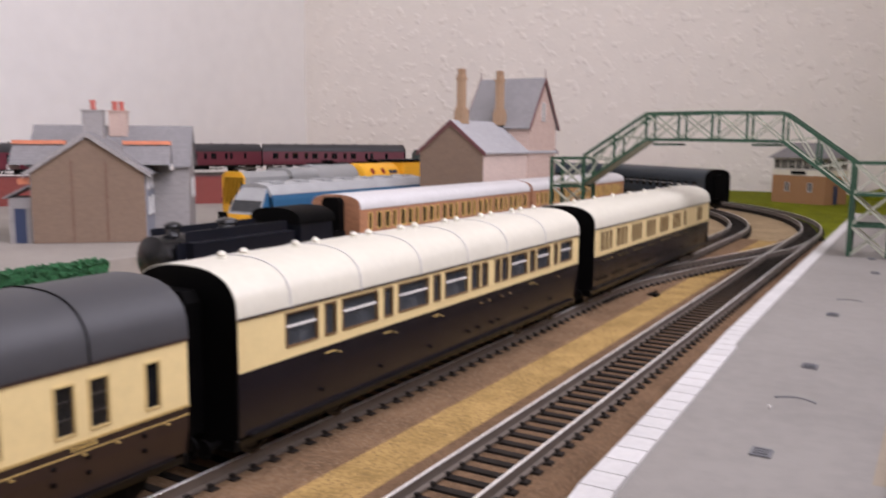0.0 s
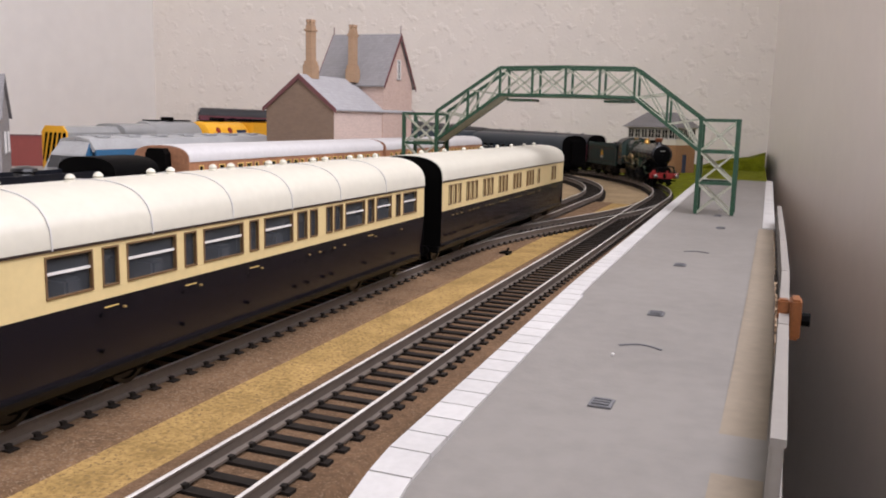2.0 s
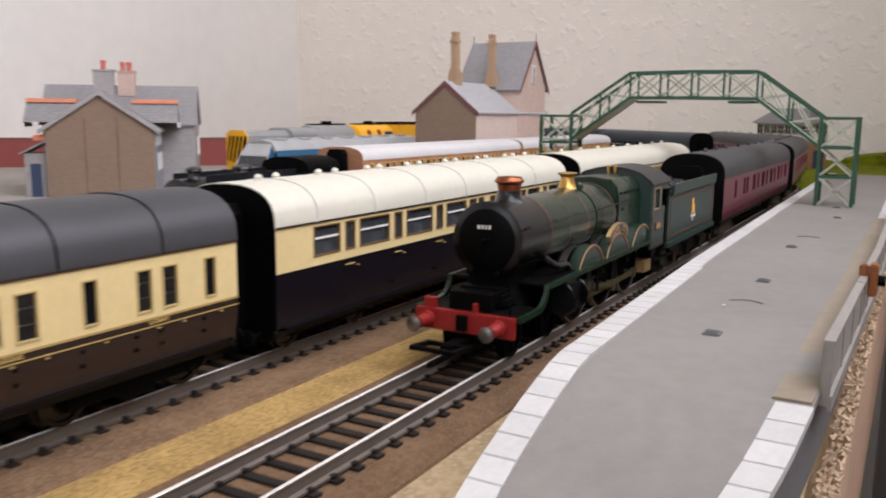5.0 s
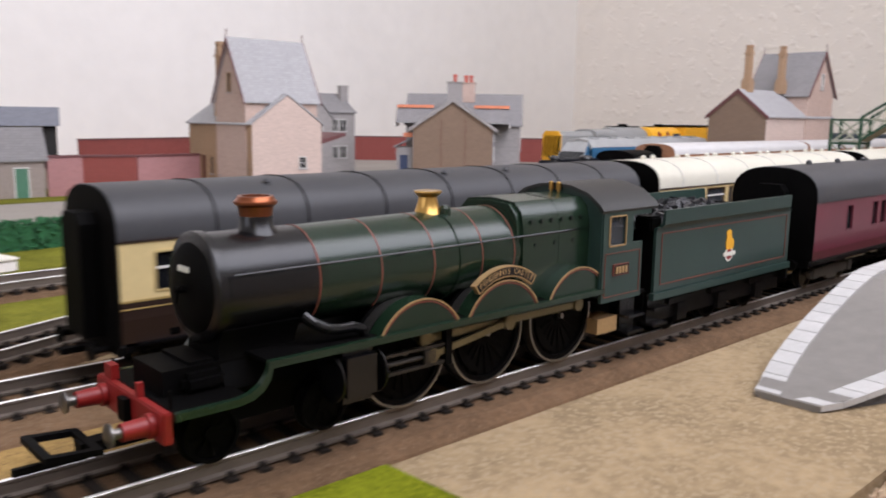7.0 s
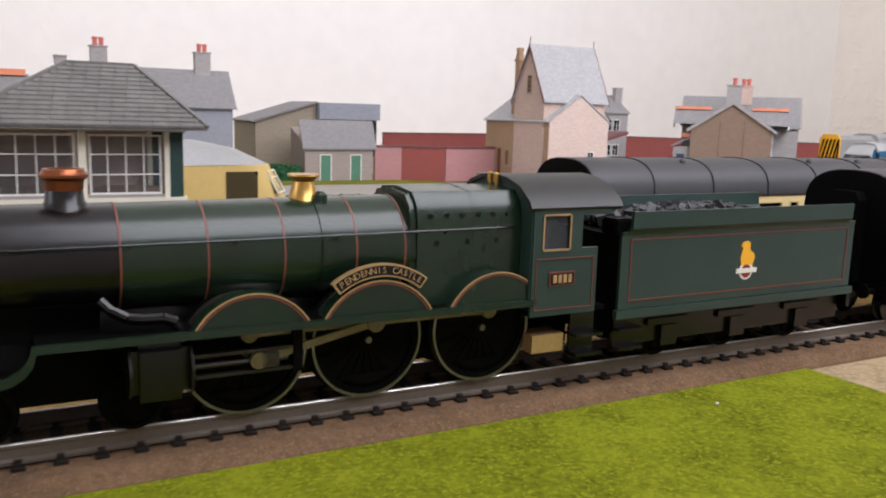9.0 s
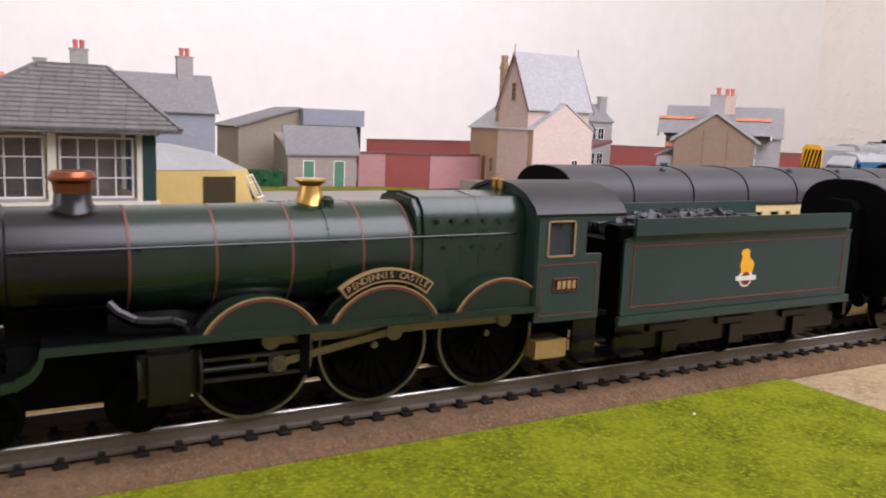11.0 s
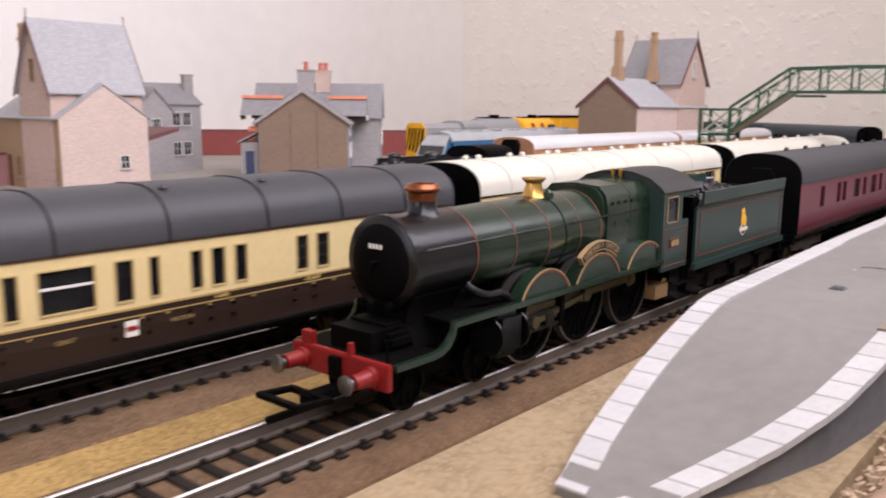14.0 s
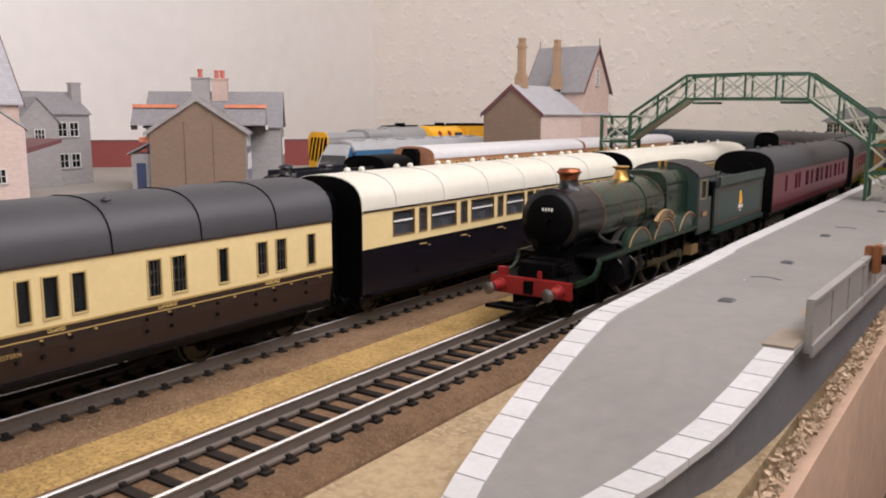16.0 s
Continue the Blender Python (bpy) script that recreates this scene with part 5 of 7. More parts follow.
            prism(bm, [(y + rb2 * math.cos(a), 0.0136 + rb2 * math.sin(a)) for a in aa] + [(y + ra * math.cos(a), 0.0136 + ra * math.sin(a)) for a in reversed(aa)], s * xa, s * xb, "x")
            return part("nameplate" if parent is ob else "plate_face", bm, M[mat], parent, label)
        pl = plate(r0, r1, 0.0148, 0.0163, "gold", ob, label="curved brass nameplate")
        plate(r0 + 0.0004, r1 - 0.0004, 0.0160, 0.01645, "black", pl, 1.5)
        text = "PENDENNIS CASTLE"
        for i, c in enumerate(text):
            if c == " ":
                continue
            f = (i + 0.5) / len(text)
            a = math.radians(125 - 70 * f) if s > 0 else math.radians(55 + 70 * f)
            rr = (r0 + r1) / 2
            if s > 0:
                # seen from +x, +y runs to the right
                base = Matrix.Translation((0.01648, y + rr * math.cos(math.radians(125 - 70 * f)), 0.0136 + rr * math.sin(a)))
                turn = SIDE @ Matrix.Rotation(a - math.pi / 2, 4, "Z")
            else:
                base = Matrix.Translation((-0.01648, y + rr * math.cos(a), 0.0136 + rr * math.sin(a)))
                turn = Matrix.Rotation(math.pi, 4, "Z") @ SIDE @ Matrix.Rotation(math.pi / 2 - a, 4, "Z")
            words("letter", c, 0.0020, M["gold"], pl, base @ turn)
    # cab
    y0, y1 = 0.0515, 0.0750
    for s in (-1, 1):
        bm = bmesh.new()
        xo, xi = s * 0.0170, s * 0.0160
        wy0, wy1, wz0, wz1 = 0.0545, 0.0620, 0.0330, 0.0412
        box(bm, xi, xo, y0, y1 - 0.004, 0.0165, wz0)
        box(bm, xi, xo, y0, wy0, wz0, wz1)
        box(bm, xi, xo, wy1, 0.0660, wz0, wz1)
        box(bm, xi, xo, y0, y1, wz1, 0.0435)
        cs = part("cab_side", bm, M["tgreen"], ob, "green cab side with a small window")
        for dims in ((wy0 - 0.0004, wy0, wz0, wz1), (wy1, wy1 + 0.0004, wz0, wz1), (wy0, wy1, wz0 - 0.0004, wz0), (wy0, wy1, wz1, wz1 + 0.0004)):
            boxpart("window_frame", (s * 0.0168, s * 0.0173, *dims), M["gold"], cs)
        boxpart("window_pane", (s * 0.0163, s * 0.0165, wy0, wy1, wz0, wz1), M["glass"], cs)
        plate_ob = boxpart("number_plate", (s * 0.0169, s * 0.0174, 0.0565, 0.0640, 0.0240, 0.0274), M["orange"], cs)
        boxpart("plate_face", (s * 0.0173, s * 0.0175, 0.0568, 0.0637, 0.0243, 0.0271), M["black"], plate_ob)
        for k in range(4):
            boxpart("number_bar", (s * 0.0174, s * 0.0177, 0.0574 + 0.0015 * k, 0.0584 + 0.0015 * k, 0.0247, 0.0267), M["gold"], plate_ob)
        for dims in ((0.0525, 0.0698, 0.0180, 0.0182), (0.0525, 0.0698, 0.0306, 0.0308), (0.0525, 0.0527, 0.0182, 0.0306), (0.0696, 0.0698, 0.0182, 0.0306)):
            boxpart("lining", (s * 0.0169, s * 0.0172, *dims), M["orange"], cs)
        bm = bmesh.new()
        for zz in (0.0048, 0.0098):
            box(bm, s * 0.0120, s * 0.0168, 0.0660, 0.0745, zz, zz + 0.0008)
        box(bm, s * 0.0122, s * 0.0132, 0.0665, 0.0740, 0.0048, 0.0165)
        part("cab_step", bm, M["black"], ob)
        boxpart("injector", (s * 0.0070, s * 0.0140, 0.0545, 0.0640, 0.0062, 0.0108), M["gold"], ob)
    bm = bmesh.new()
    prism(bm, [(-0.0165, 0.0206), (0.0165, 0.0206), (0.0165, 0.0435), (0.011, 0.0482), (0, 0.0496), (-0.011, 0.0482), (-0.0165, 0.0435)], y0 - 0.0004, y0 + 0.0006)
    part("cab_front", bm, M["tgreen"], ob)
    bm = bmesh.new()
    prof = [(-0.0176, 0.0432), (-0.0165, 0.0448), (-0.012, 0.0480), (-0.006, 0.0497), (0, 0.0502), (0.006, 0.0497), (0.012, 0.0480), (0.0165, 0.0448), (0.0176, 0.0432)]
    prism(bm, prof + [(x * 0.96, z - 0.0009) for x, z in reversed(prof)], y0 - 0.0012, y1 + 0.0028)
    part("cab_roof", bm, M["cabroof"], ob, "dark grey curved cab roof", smooth=True)
    boxpart("cab_floor", (-0.016, 0.016, y0, y1, 0.0165, 0.0177), M["matt"], ob)
    boxpart("backhead", (-0.010, 0.010, y0 + 0.0006, y0 + 0.004, 0.0162, 0.040), M["matt"], ob)
    # cylinders, slide bars and rods
    for s in (-1, 1):
        bm = bmesh.new()
        box(bm, s * 0.0105, s * 0.0178, -0.0400, -0.0285, 0.0072, 0.0196)
        part("cylinder", bm, M["black"], ob, "black outside cylinder", bevel=0.0018, smooth=True)
        bm = bmesh.new()
        rod(bm, (s * 0.0140, -0.0275, 0.0128), (s * 0.0140, -0.0080, 0.0128), 0.0006)
        part("piston_rod", bm, M["darksteel"], ob)
        for z0 in (0.0146, 0.0102):
            boxpart("slide_bar", (s * 0.0134, s * 0.0146, -0.0280, -0.0070, z0, z0 + 0.0007), M["darksteel"], ob, "oily dark steel slide bar")
        boxpart("slide_bar_bracket", (s * 0.0130, s * 0.0150, -0.0070, -0.0050, 0.0096, 0.0197), M["matt"], ob)
        boxpart("crosshead", (s * 0.0132, s * 0.0150, -0.0140, -0.0100, 0.0110, 0.0145), M["darksteel"], ob, bevel=0.0003)
        for y in (-0.0400, -0.0285):
            bm = bmesh.new()
            lathe(bm, [(0.0052, -0.0003), (0.0054, 0), (0.0052, 0.0003)], 24, Matrix.Translation((s * 0.0142, y, 0.0132)) @ along)
            part("cylinder_cover", bm, M["black"], ob, smooth=True)
    turn = Matrix.Rotation(math.pi, 4, "Z")
    for s in (-1, 1):
        for y in (-0.0655, -0.0385):
            WHEELS.append((spoked_wheel("bogie_wheel", BOGIE_WHEEL, BOGIE_SPOKE, 9, ob, Matrix.Translation((s * 0.0086, y, 0.0060))), s * 0.0086, y, 0.0060, 0.0060))
        for y in DRIVER_Y:
            w = spoked_wheel("driving_wheel", DRIVER, DRIVER_SPOKE, 20, ob, Matrix.Translation((s * 0.0086, y, 0.0134)))
            put_mesh("tyre", DRIVER_TYRE, w, Matrix.Translation((s * 0.0002, 0, 0)))
            bm = bmesh.new()
            rod(bm, (s * 0.0013, 0, 0), (s * 0.0022, 0, 0), 0.0008, 10)
            part("axle_end", bm, M["steel"], w)
            bm = bmesh.new()
            rod(bm, (0, 0, -0.0050), (s * 0.0040, 0, -0.0050), 0.0010, 10)
            part("crank_pin", bm, M["steel"], w)
            bm = bmesh.new()
            prism(bm, [(0.0104 * math.cos(q), 0.0104 * math.sin(q)) for q in [math.radians(50 + 10 * k) for k in range(9)]], s * 0.0003, s * 0.0013, "x")
            part("balance_weight", bm, M["matt"], w)
            WHEELS.append((w, s * 0.0086, y, 0.0134, 0.0134))
        bm = bmesh.new()
        x0, x1 = s * 0.0124, s * 0.0133
        for ya, yb in ((-0.0280, 0.0), (0.0, 0.0300)):
            box(bm, x0, x1, ya, yb, -0.0009, 0.0009)
        for yy in (-0.0280, 0.0, 0.0300):
            rod(bm, (s * 0.0122, yy, 0), (s * 0.0138, yy, 0), 0.0019, 12)
        rodo = part("coupling_rod", bm, M["rodsteel"], ob, "dull brassy coupling rod", m=Matrix.Translation((0, DRIVER_Y[1], 0.0134 - 0.0050)))
        RODS.append(("couple", rodo, s))
        bm = bmesh.new()
        box(bm, s * 0.0138, s * 0.0146, -0.0270, 0.0, -0.0008, 0.0008)
        rod(bm, (s * 0.0136, 0, 0), (s * 0.0150, 0, 0), 0.0021, 12)
        rod(bm, (s * 0.0136, -0.0270, 0), (s * 0.0150, -0.0270, 0), 0.0018, 12)
        rodc = part("connecting_rod", bm, M["rodsteel"], ob, "dull brassy connecting rod", m=Matrix.Translation((0, DRIVER_Y[1], 0.0084)))
        RODS.append(("connect", rodc, s))
    return ob


def build_tender():
    """Front towards -y; y = 0 at the tender's middle."""
    ob = thing("tender", "dark green locomotive tender loaded with coal", "tender")
    a, b = -0.0455, 0.0455
    for s in (-1, 1):
        bm = bmesh.new()
        prism(bm, [(s * 0.0166, 0.0160), (s * 0.0166, 0.0352), (s * 0.0170, 0.0362), (s * 0.0160, 0.0362), (s * 0.0156, 0.0352), (s * 0.0156, 0.0160)], a, b)
        sd = part("tank_side", bm, M["tgreen"], ob, "green tender side with thin red lining")
        bm = bmesh.new()
        prism(bm, [(s * 0.0166, 0.0356), (s * 0.0182, 0.0372), (s * 0.0184, 0.0416), (s * 0.0176, 0.0416), (s * 0.0172, 0.0376), (s * 0.0156, 0.0362)], a + 0.002, b - 0.0035)
        part("coal_rave", bm, M["tgreen"], ob)
        for dims in ((a + 0.003, b - 0.003, 0.0180, 0.0183), (a + 0.003, b - 0.003, 0.0340, 0.0343), (a + 0.003, a + 0.0033, 0.0183, 0.0340), (b - 0.0033, b - 0.003, 0.0183, 0.0340)):
            boxpart("lining", (s * 0.0164, s * 0.0168, *dims), M["orange"], sd)
        boxpart("frame_valance", (s * 0.0158, s * 0.0174, a - 0.001, b + 0.001, 0.0136, 0.0158), M["tgreen"], ob)
        bm = bmesh.new()
        box(bm, s * 0.0128, s * 0.0140, a + 0.001, b - 0.001, 0.0056, 0.0136)
        for y in (-0.0260, 0.0, 0.0270):
            box(bm, s * 0.0136, s * 0.0154, y - 0.0028, y + 0.0028, 0.0044, 0.0100)
            box(bm, s * 0.0138, s * 0.0150, y - 0.0075, y + 0.0075, 0.0102, 0.0120)
        part("axle_frame", bm, M["black"], ob)
        # emblem of plain shapes
        bm = bmesh.new()
        lathe(bm, [(0.0027, 0), (0.0027, 0.00012)], 20, Matrix.Translation((s * 0.0166, 0.0, 0.0236)) @ Matrix.Rotation(s * math.pi / 2, 4, "Y"))
        em = part("emblem", bm, M["letter"], sd, "small wheel-and-beast emblem in white, red and gold")
        bm = bmesh.new()
        lathe(bm, [(0.0019, 0.0001), (0.0019, 0.0002)], 20, Matrix.Translation((s * 0.0166, 0.0, 0.0234)) @ Matrix.Rotation(s * math.pi / 2, 4, "Y"))
        part("emblem_wheel", bm, M["red"], em)
        boxpart("emblem_band", (s * 0.0166, s * 0.01695, -0.0040, 0.0040, 0.0229, 0.0242), M["letter"], em)
        bm = bmesh.new()
        prism(bm, [(-0.0021, 0.0252), (0.0024, 0.0252), (0.0030, 0.0272), (0.0026, 0.0284), (0.0014, 0.0290), (0.0008, 0.0300), (0.0010, 0.0312), (0.0, 0.0320), (-0.0018, 0.0317), (-0.0027, 0.0306), (-0.0018, 0.0300), (-0.0022, 0.0288), (-0.0026, 0.0274)], s * 0.0166, s * 0.01682, "x")
        part("emblem_beast", bm, M["yellow"], em)
        for y in (-0.0260, 0.0, 0.0270):
            WHEELS_T.append((spoked_wheel("tender_wheel", TENDER_WHEEL, TENDER_SPOKE, 10, ob, Matrix.Translation((s * 0.0086, y, 0.0082))), s * 0.0086, y, 0.0082, 0.0082))
    boxpart("tank_rear", (-0.0156, 0.0156, b - 0.001, b, 0.0160, 0.0365), M["tgreen"], ob)
    boxpart("tank_front", (-0.0156, 0.0156, a, a + 0.001, 0.0160, 0.0350), M["matt"], ob)
    boxpart("tank_top", (-0.0156, 0.0156, a + 0.001, b - 0.001, 0.0335, 0.0350), M["matt"], ob)
    boxpart("tool_box", (-0.0150, -0.0090, a - 0.0015, a + 0.0045, 0.0350, 0.0395), M["matt"], ob, bevel=0.0005)
    boxpart("tool_box", (0.0095, 0.0155, a - 0.0015, a + 0.0045, 0.0350, 0.0395), M["matt"], ob, bevel=0.0005)
    boxpart("bulkhead", (-0.0154, 0.0154, b - 0.033, b - 0.032, 0.0350, 0.0400), M["matt"], ob)
    bm = bmesh.new()
    lathe(bm, [(0.0045, 0), (0.0045, 0.0018), (0.0038, 0.0026)], 20, Matrix.Translation((0, b - 0.014, 0.0350)))
    part("water_filler", bm, M["matt"], ob, smooth=True)
    boxpart("under_frame", (-0.0128, 0.0128, a, b, 0.0090, 0.0160), M["matt"], ob)
    boxpart("rear_beam", (-0.0166, 0.0166, b, b + 0.0015, 0.0092, 0.0158), M["black"], ob)
    rnd = random.Random(8)
    bm = bmesh.new()
    for i in range(340):
        x, y = rnd.uniform(-0.0145, 0.0145), rnd.uniform(a + 0.006, b - 0.034)
        h = 0.0350 + 0.0048 * max(0.0, 1 - (x / 0.017) ** 2) * (0.55 + 0.45 * math.cos((y + 0.006) * 60))
        s = rnd.uniform(0.0007, 0.0018)
        mm = Matrix.Translation((x, y, h + rnd.uniform(-0.0008, 0.0006))) @ Euler((rnd.random() * 6, rnd.random() * 6, rnd.random() * 6)).to_matrix().to_4x4()
        box(bm, -s, s, -s * 0.8, s * 0.8, -s * 0.6, s * 0.6, mm)
    bmesh.ops.create_grid(bm, x_segments=6, y_segments=8, size=0.0140, matrix=Matrix.Translation((0, -0.014, 0.0364)) @ Matrix.Diagonal((1, 1.7, 1, 1)))
    tagged(part("coal_load", bm, M["coal"], ob, "heap of glossy black coal"), kind="stuff")
    for s in (-1, 1):
        bm = bmesh.new()
        for zz in (0.0048, 0.0098):
            box(bm, s * 0.0120, s * 0.0168, a + 0.001, a + 0.009, zz, zz + 0.0008)
        box(bm, s * 0.0122, s * 0.0132, a + 0.0015, a + 0.0085, 0.0048, 0.0150)
        part("step", bm, M["black"], ob)
    return ob


def build_tank_engine():
    ob = thing("tank_locomotive", "small matt black tank engine at the head of teak coaches", "locomotive", pose(-0.205, 0.118, 0))
    along = Matrix.Rotation(-math.pi / 2, 4, "X")
    bm = bmesh.new()
    lathe(bm, [(0.004, -0.0545), (0.0092, -0.0525), (0.0106, -0.0520), (0.0106, 0.022)], 28, Matrix.Translation((0, 0, 0.0275)) @ along)
    part("boiler", bm, M["black"], ob, smooth=True)
    for y, r, h in ((-0.0400, 0.0034, 0.0068), (-0.0060, 0.0046, 0.0062)):
        bm = bmesh.new()
        lathe(bm, [(r * 1.5, -0.002), (r, 0.001), (r * 0.9, h - 0.0030), (r * 1.2, h - 0.0022), (r * 1.1, h - 0.001), (r * 0.5, h)], 20, Matrix.Translation((0, y, 0.0370)))
        part("chimney" if y < -0.02 else "dome", bm, M["black"], ob, smooth=True)
    for s in (-1, 1):
        boxpart("pannier_tank", (s * 0.0060, s * 0.0166, -0.0480, 0.0300, 0.0190, 0.0400), M["tankblack"], ob, bevel=0.0050)
        boxpart("tank_crest", (s * 0.0165, s * 0.0168, -0.002, 0.002, 0.0245, 0.0275), M["goldletter"], ob)
        for y in (-0.022, 0.0, 0.022):
            spoked_wheel("driving_wheel", TENDER_WHEEL, TENDER_SPOKE, 10, ob, Matrix.Translation((s * 0.0086, y, 0.0082)))
    bm = bmesh.new()
    box(bm, -0.0168, 0.0168, 0.030, 0.056, 0.0150, 0.0385)
    part("cab", bm, M["tankblack"], ob)
    bm = bmesh.new()
    prism(bm, roof_profile(0.0174, 0.0385, 0.0075), 0.0285, 0.0580)
    part("cab_roof", bm, M["matt"], ob, smooth=True)
    boxpart("footplate", (-0.0170, 0.0170, -0.0580, 0.0700, 0.0130, 0.0150), M["black"], ob)
    boxpart("bunker", (-0.0160, 0.0160, 0.056, 0.0690, 0.0150, 0.0310), M["black"], ob)
    boxpart("frames", (-0.0070, 0.0070, -0.0560, 0.0680, 0.0060, 0.0130), M["matt"], ob)
    boxpart("buffer_beam", (-0.0165, 0.0165, -0.0595, -0.0580, 0.0085, 0.0150), M["red"], ob)


def build_teak_train():
    win = [(-0.112 + 0.0088 * k, -0.112 + 0.0088 * k + (0.0056 if k % 3 else 0.0040)) for k in range(26)]
    for y, L in ((0.315, 0.232), (0.553, 0.232)):
        coach("varnished teak coach with a pale grey roof in the siding", L, [(a * L / 0.24, b * L / 0.24) for a, b in win], pose(-0.205, y, 0), M["teak"], M["teak"], M["rooflight"],
              z=(0.0135, 0.0270, 0.0300, 0.0400, 0.0430, 0.0505), half=0.0178, surround=M["goldletter"], group="teak coaches in the siding", lined=M["goldletter"], end=M["teak"], hinged=True)


def diesel(name, label, m, length, body, roof, nose, stripe=None, height=0.046):
    ob = thing(name, label, "locomotive" if "locomotive" in name else "wagon", m)
    a, b, w = -length / 2, length / 2, 0.0172
    prof = [(-w, 0.012), (w, 0.012), (w, 0.038), (w * 0.95, 0.0425), (w * 0.7, height - 0.0018), (0, height), (-w * 0.7, height - 0.0018), (-w * 0.95, 0.0425), (-w, 0.038)]
    bm = bmesh.new()
    prism(bm, prof, a + 0.013, b - 0.013)
    part("body", bm, body, ob, smooth=False)
    bm = bmesh.new()
    top = [(w * 0.97, 0.0420), (w * 0.90, 0.0440), (w * 0.7, height - 0.0014), (0, height + 0.0004), (-w * 0.7, height - 0.0014), (-w * 0.90, 0.0440), (-w * 0.97, 0.0420)]
    prism(bm, top + [(x * 0.9, z - 0.002) for x, z in reversed(top)], a + 0.012, b - 0.012)
    rf = part("roof", bm, roof, ob)
    for k in range(7):
        y = a + 0.03 + (length - 0.06) * k / 6
        boxpart("roof_panel", (-0.008, 0.008, y - 0.006, y + 0.006, height - 0.0006, height + 0.0010), roof, rf, bevel=0.0003)
    for s, e in ((-1, a), (1, b)):
        bm = bmesh.new()
        ys = e
        yi = e - s * 0.013
        vs = []
        for x in (-w, w):
            vs.append([bm.verts.new((x, yi, 0.012)), bm.verts.new((x * 0.96, ys, 0.013)), bm.verts.new((x * 0.94, ys, 0.028)), bm.verts.new((x * 0.86, ys - s * 0.006, 0.039)), bm.verts.new((x * 0.70, yi, height - 0.002)), bm.verts.new((x, yi, 0.033))])
        for i in range(5):
            bm.faces.new((vs[0][i], vs[0][i + 1], vs[1][i + 1], vs[1][i]))
        bm.faces.new((vs[0][5], vs[0][0], vs[1][0], vs[1][5]))
        bm.faces.new(vs[0])
        bm.faces.new(list(reversed(vs[1])))
        bm.faces.ensure_lookup_table()
        for i, f in enumerate(bm.faces):
            f.material_index = 0 if i in (0, 1) else (1 if i in (2, 3, 4) else 2)
        cab = part("cab_end", bm, nose, ob)
        cab.data.materials.append(roof)
        cab.data.materials.append(body)
        for q in (-1, 0, 1):
            bm = bmesh.new()
            x0, x1 = q * 0.0092 - 0.0040, q * 0.0092 + 0.0040
            yb2, yt = ys - s * 0.0008, ys - s * 0.0050
            vs = [bm.verts.new(v) for v in ((x0, yb2 + s * 0.0006, 0.0300), (x1, yb2 + s * 0.0006, 0.0300), (x1, yt + s * 0.0006, 0.0378), (x0, yt + s * 0.0006, 0.0378), (x0, yb2 - s * 0.001, 0.0300), (x1, yb2 - s * 0.001, 0.0300), (x1, yt - s * 0.001, 0.0378), (x0, yt - s * 0.001, 0.0378))]
            for f in ((0, 1, 2, 3), (4, 7, 6, 5), (0, 4, 5, 1), (1, 5, 6, 2), (2, 6, 7, 3), (3, 7, 4, 0)):
                bm.faces.new([vs[i] for i in f])
            part("windscreen", bm, M["glassdark"], cab)
    if stripe:
        for s in (-1, 1):
            boxpart("side_panel", (s * 0.0170, s * 0.0174, a + 0.02, b - 0.02, 0.017, 0.030), stripe, ob)
    boxpart("under_frame", (-0.0150, 0.0150, a + 0.004, b - 0.004, 0.008, 0.0125), M["matt"], ob)
    for s in (-1, 1):
        bogie(ob, s * (length / 2 - 0.036), wheelbase=0.034)
    return ob


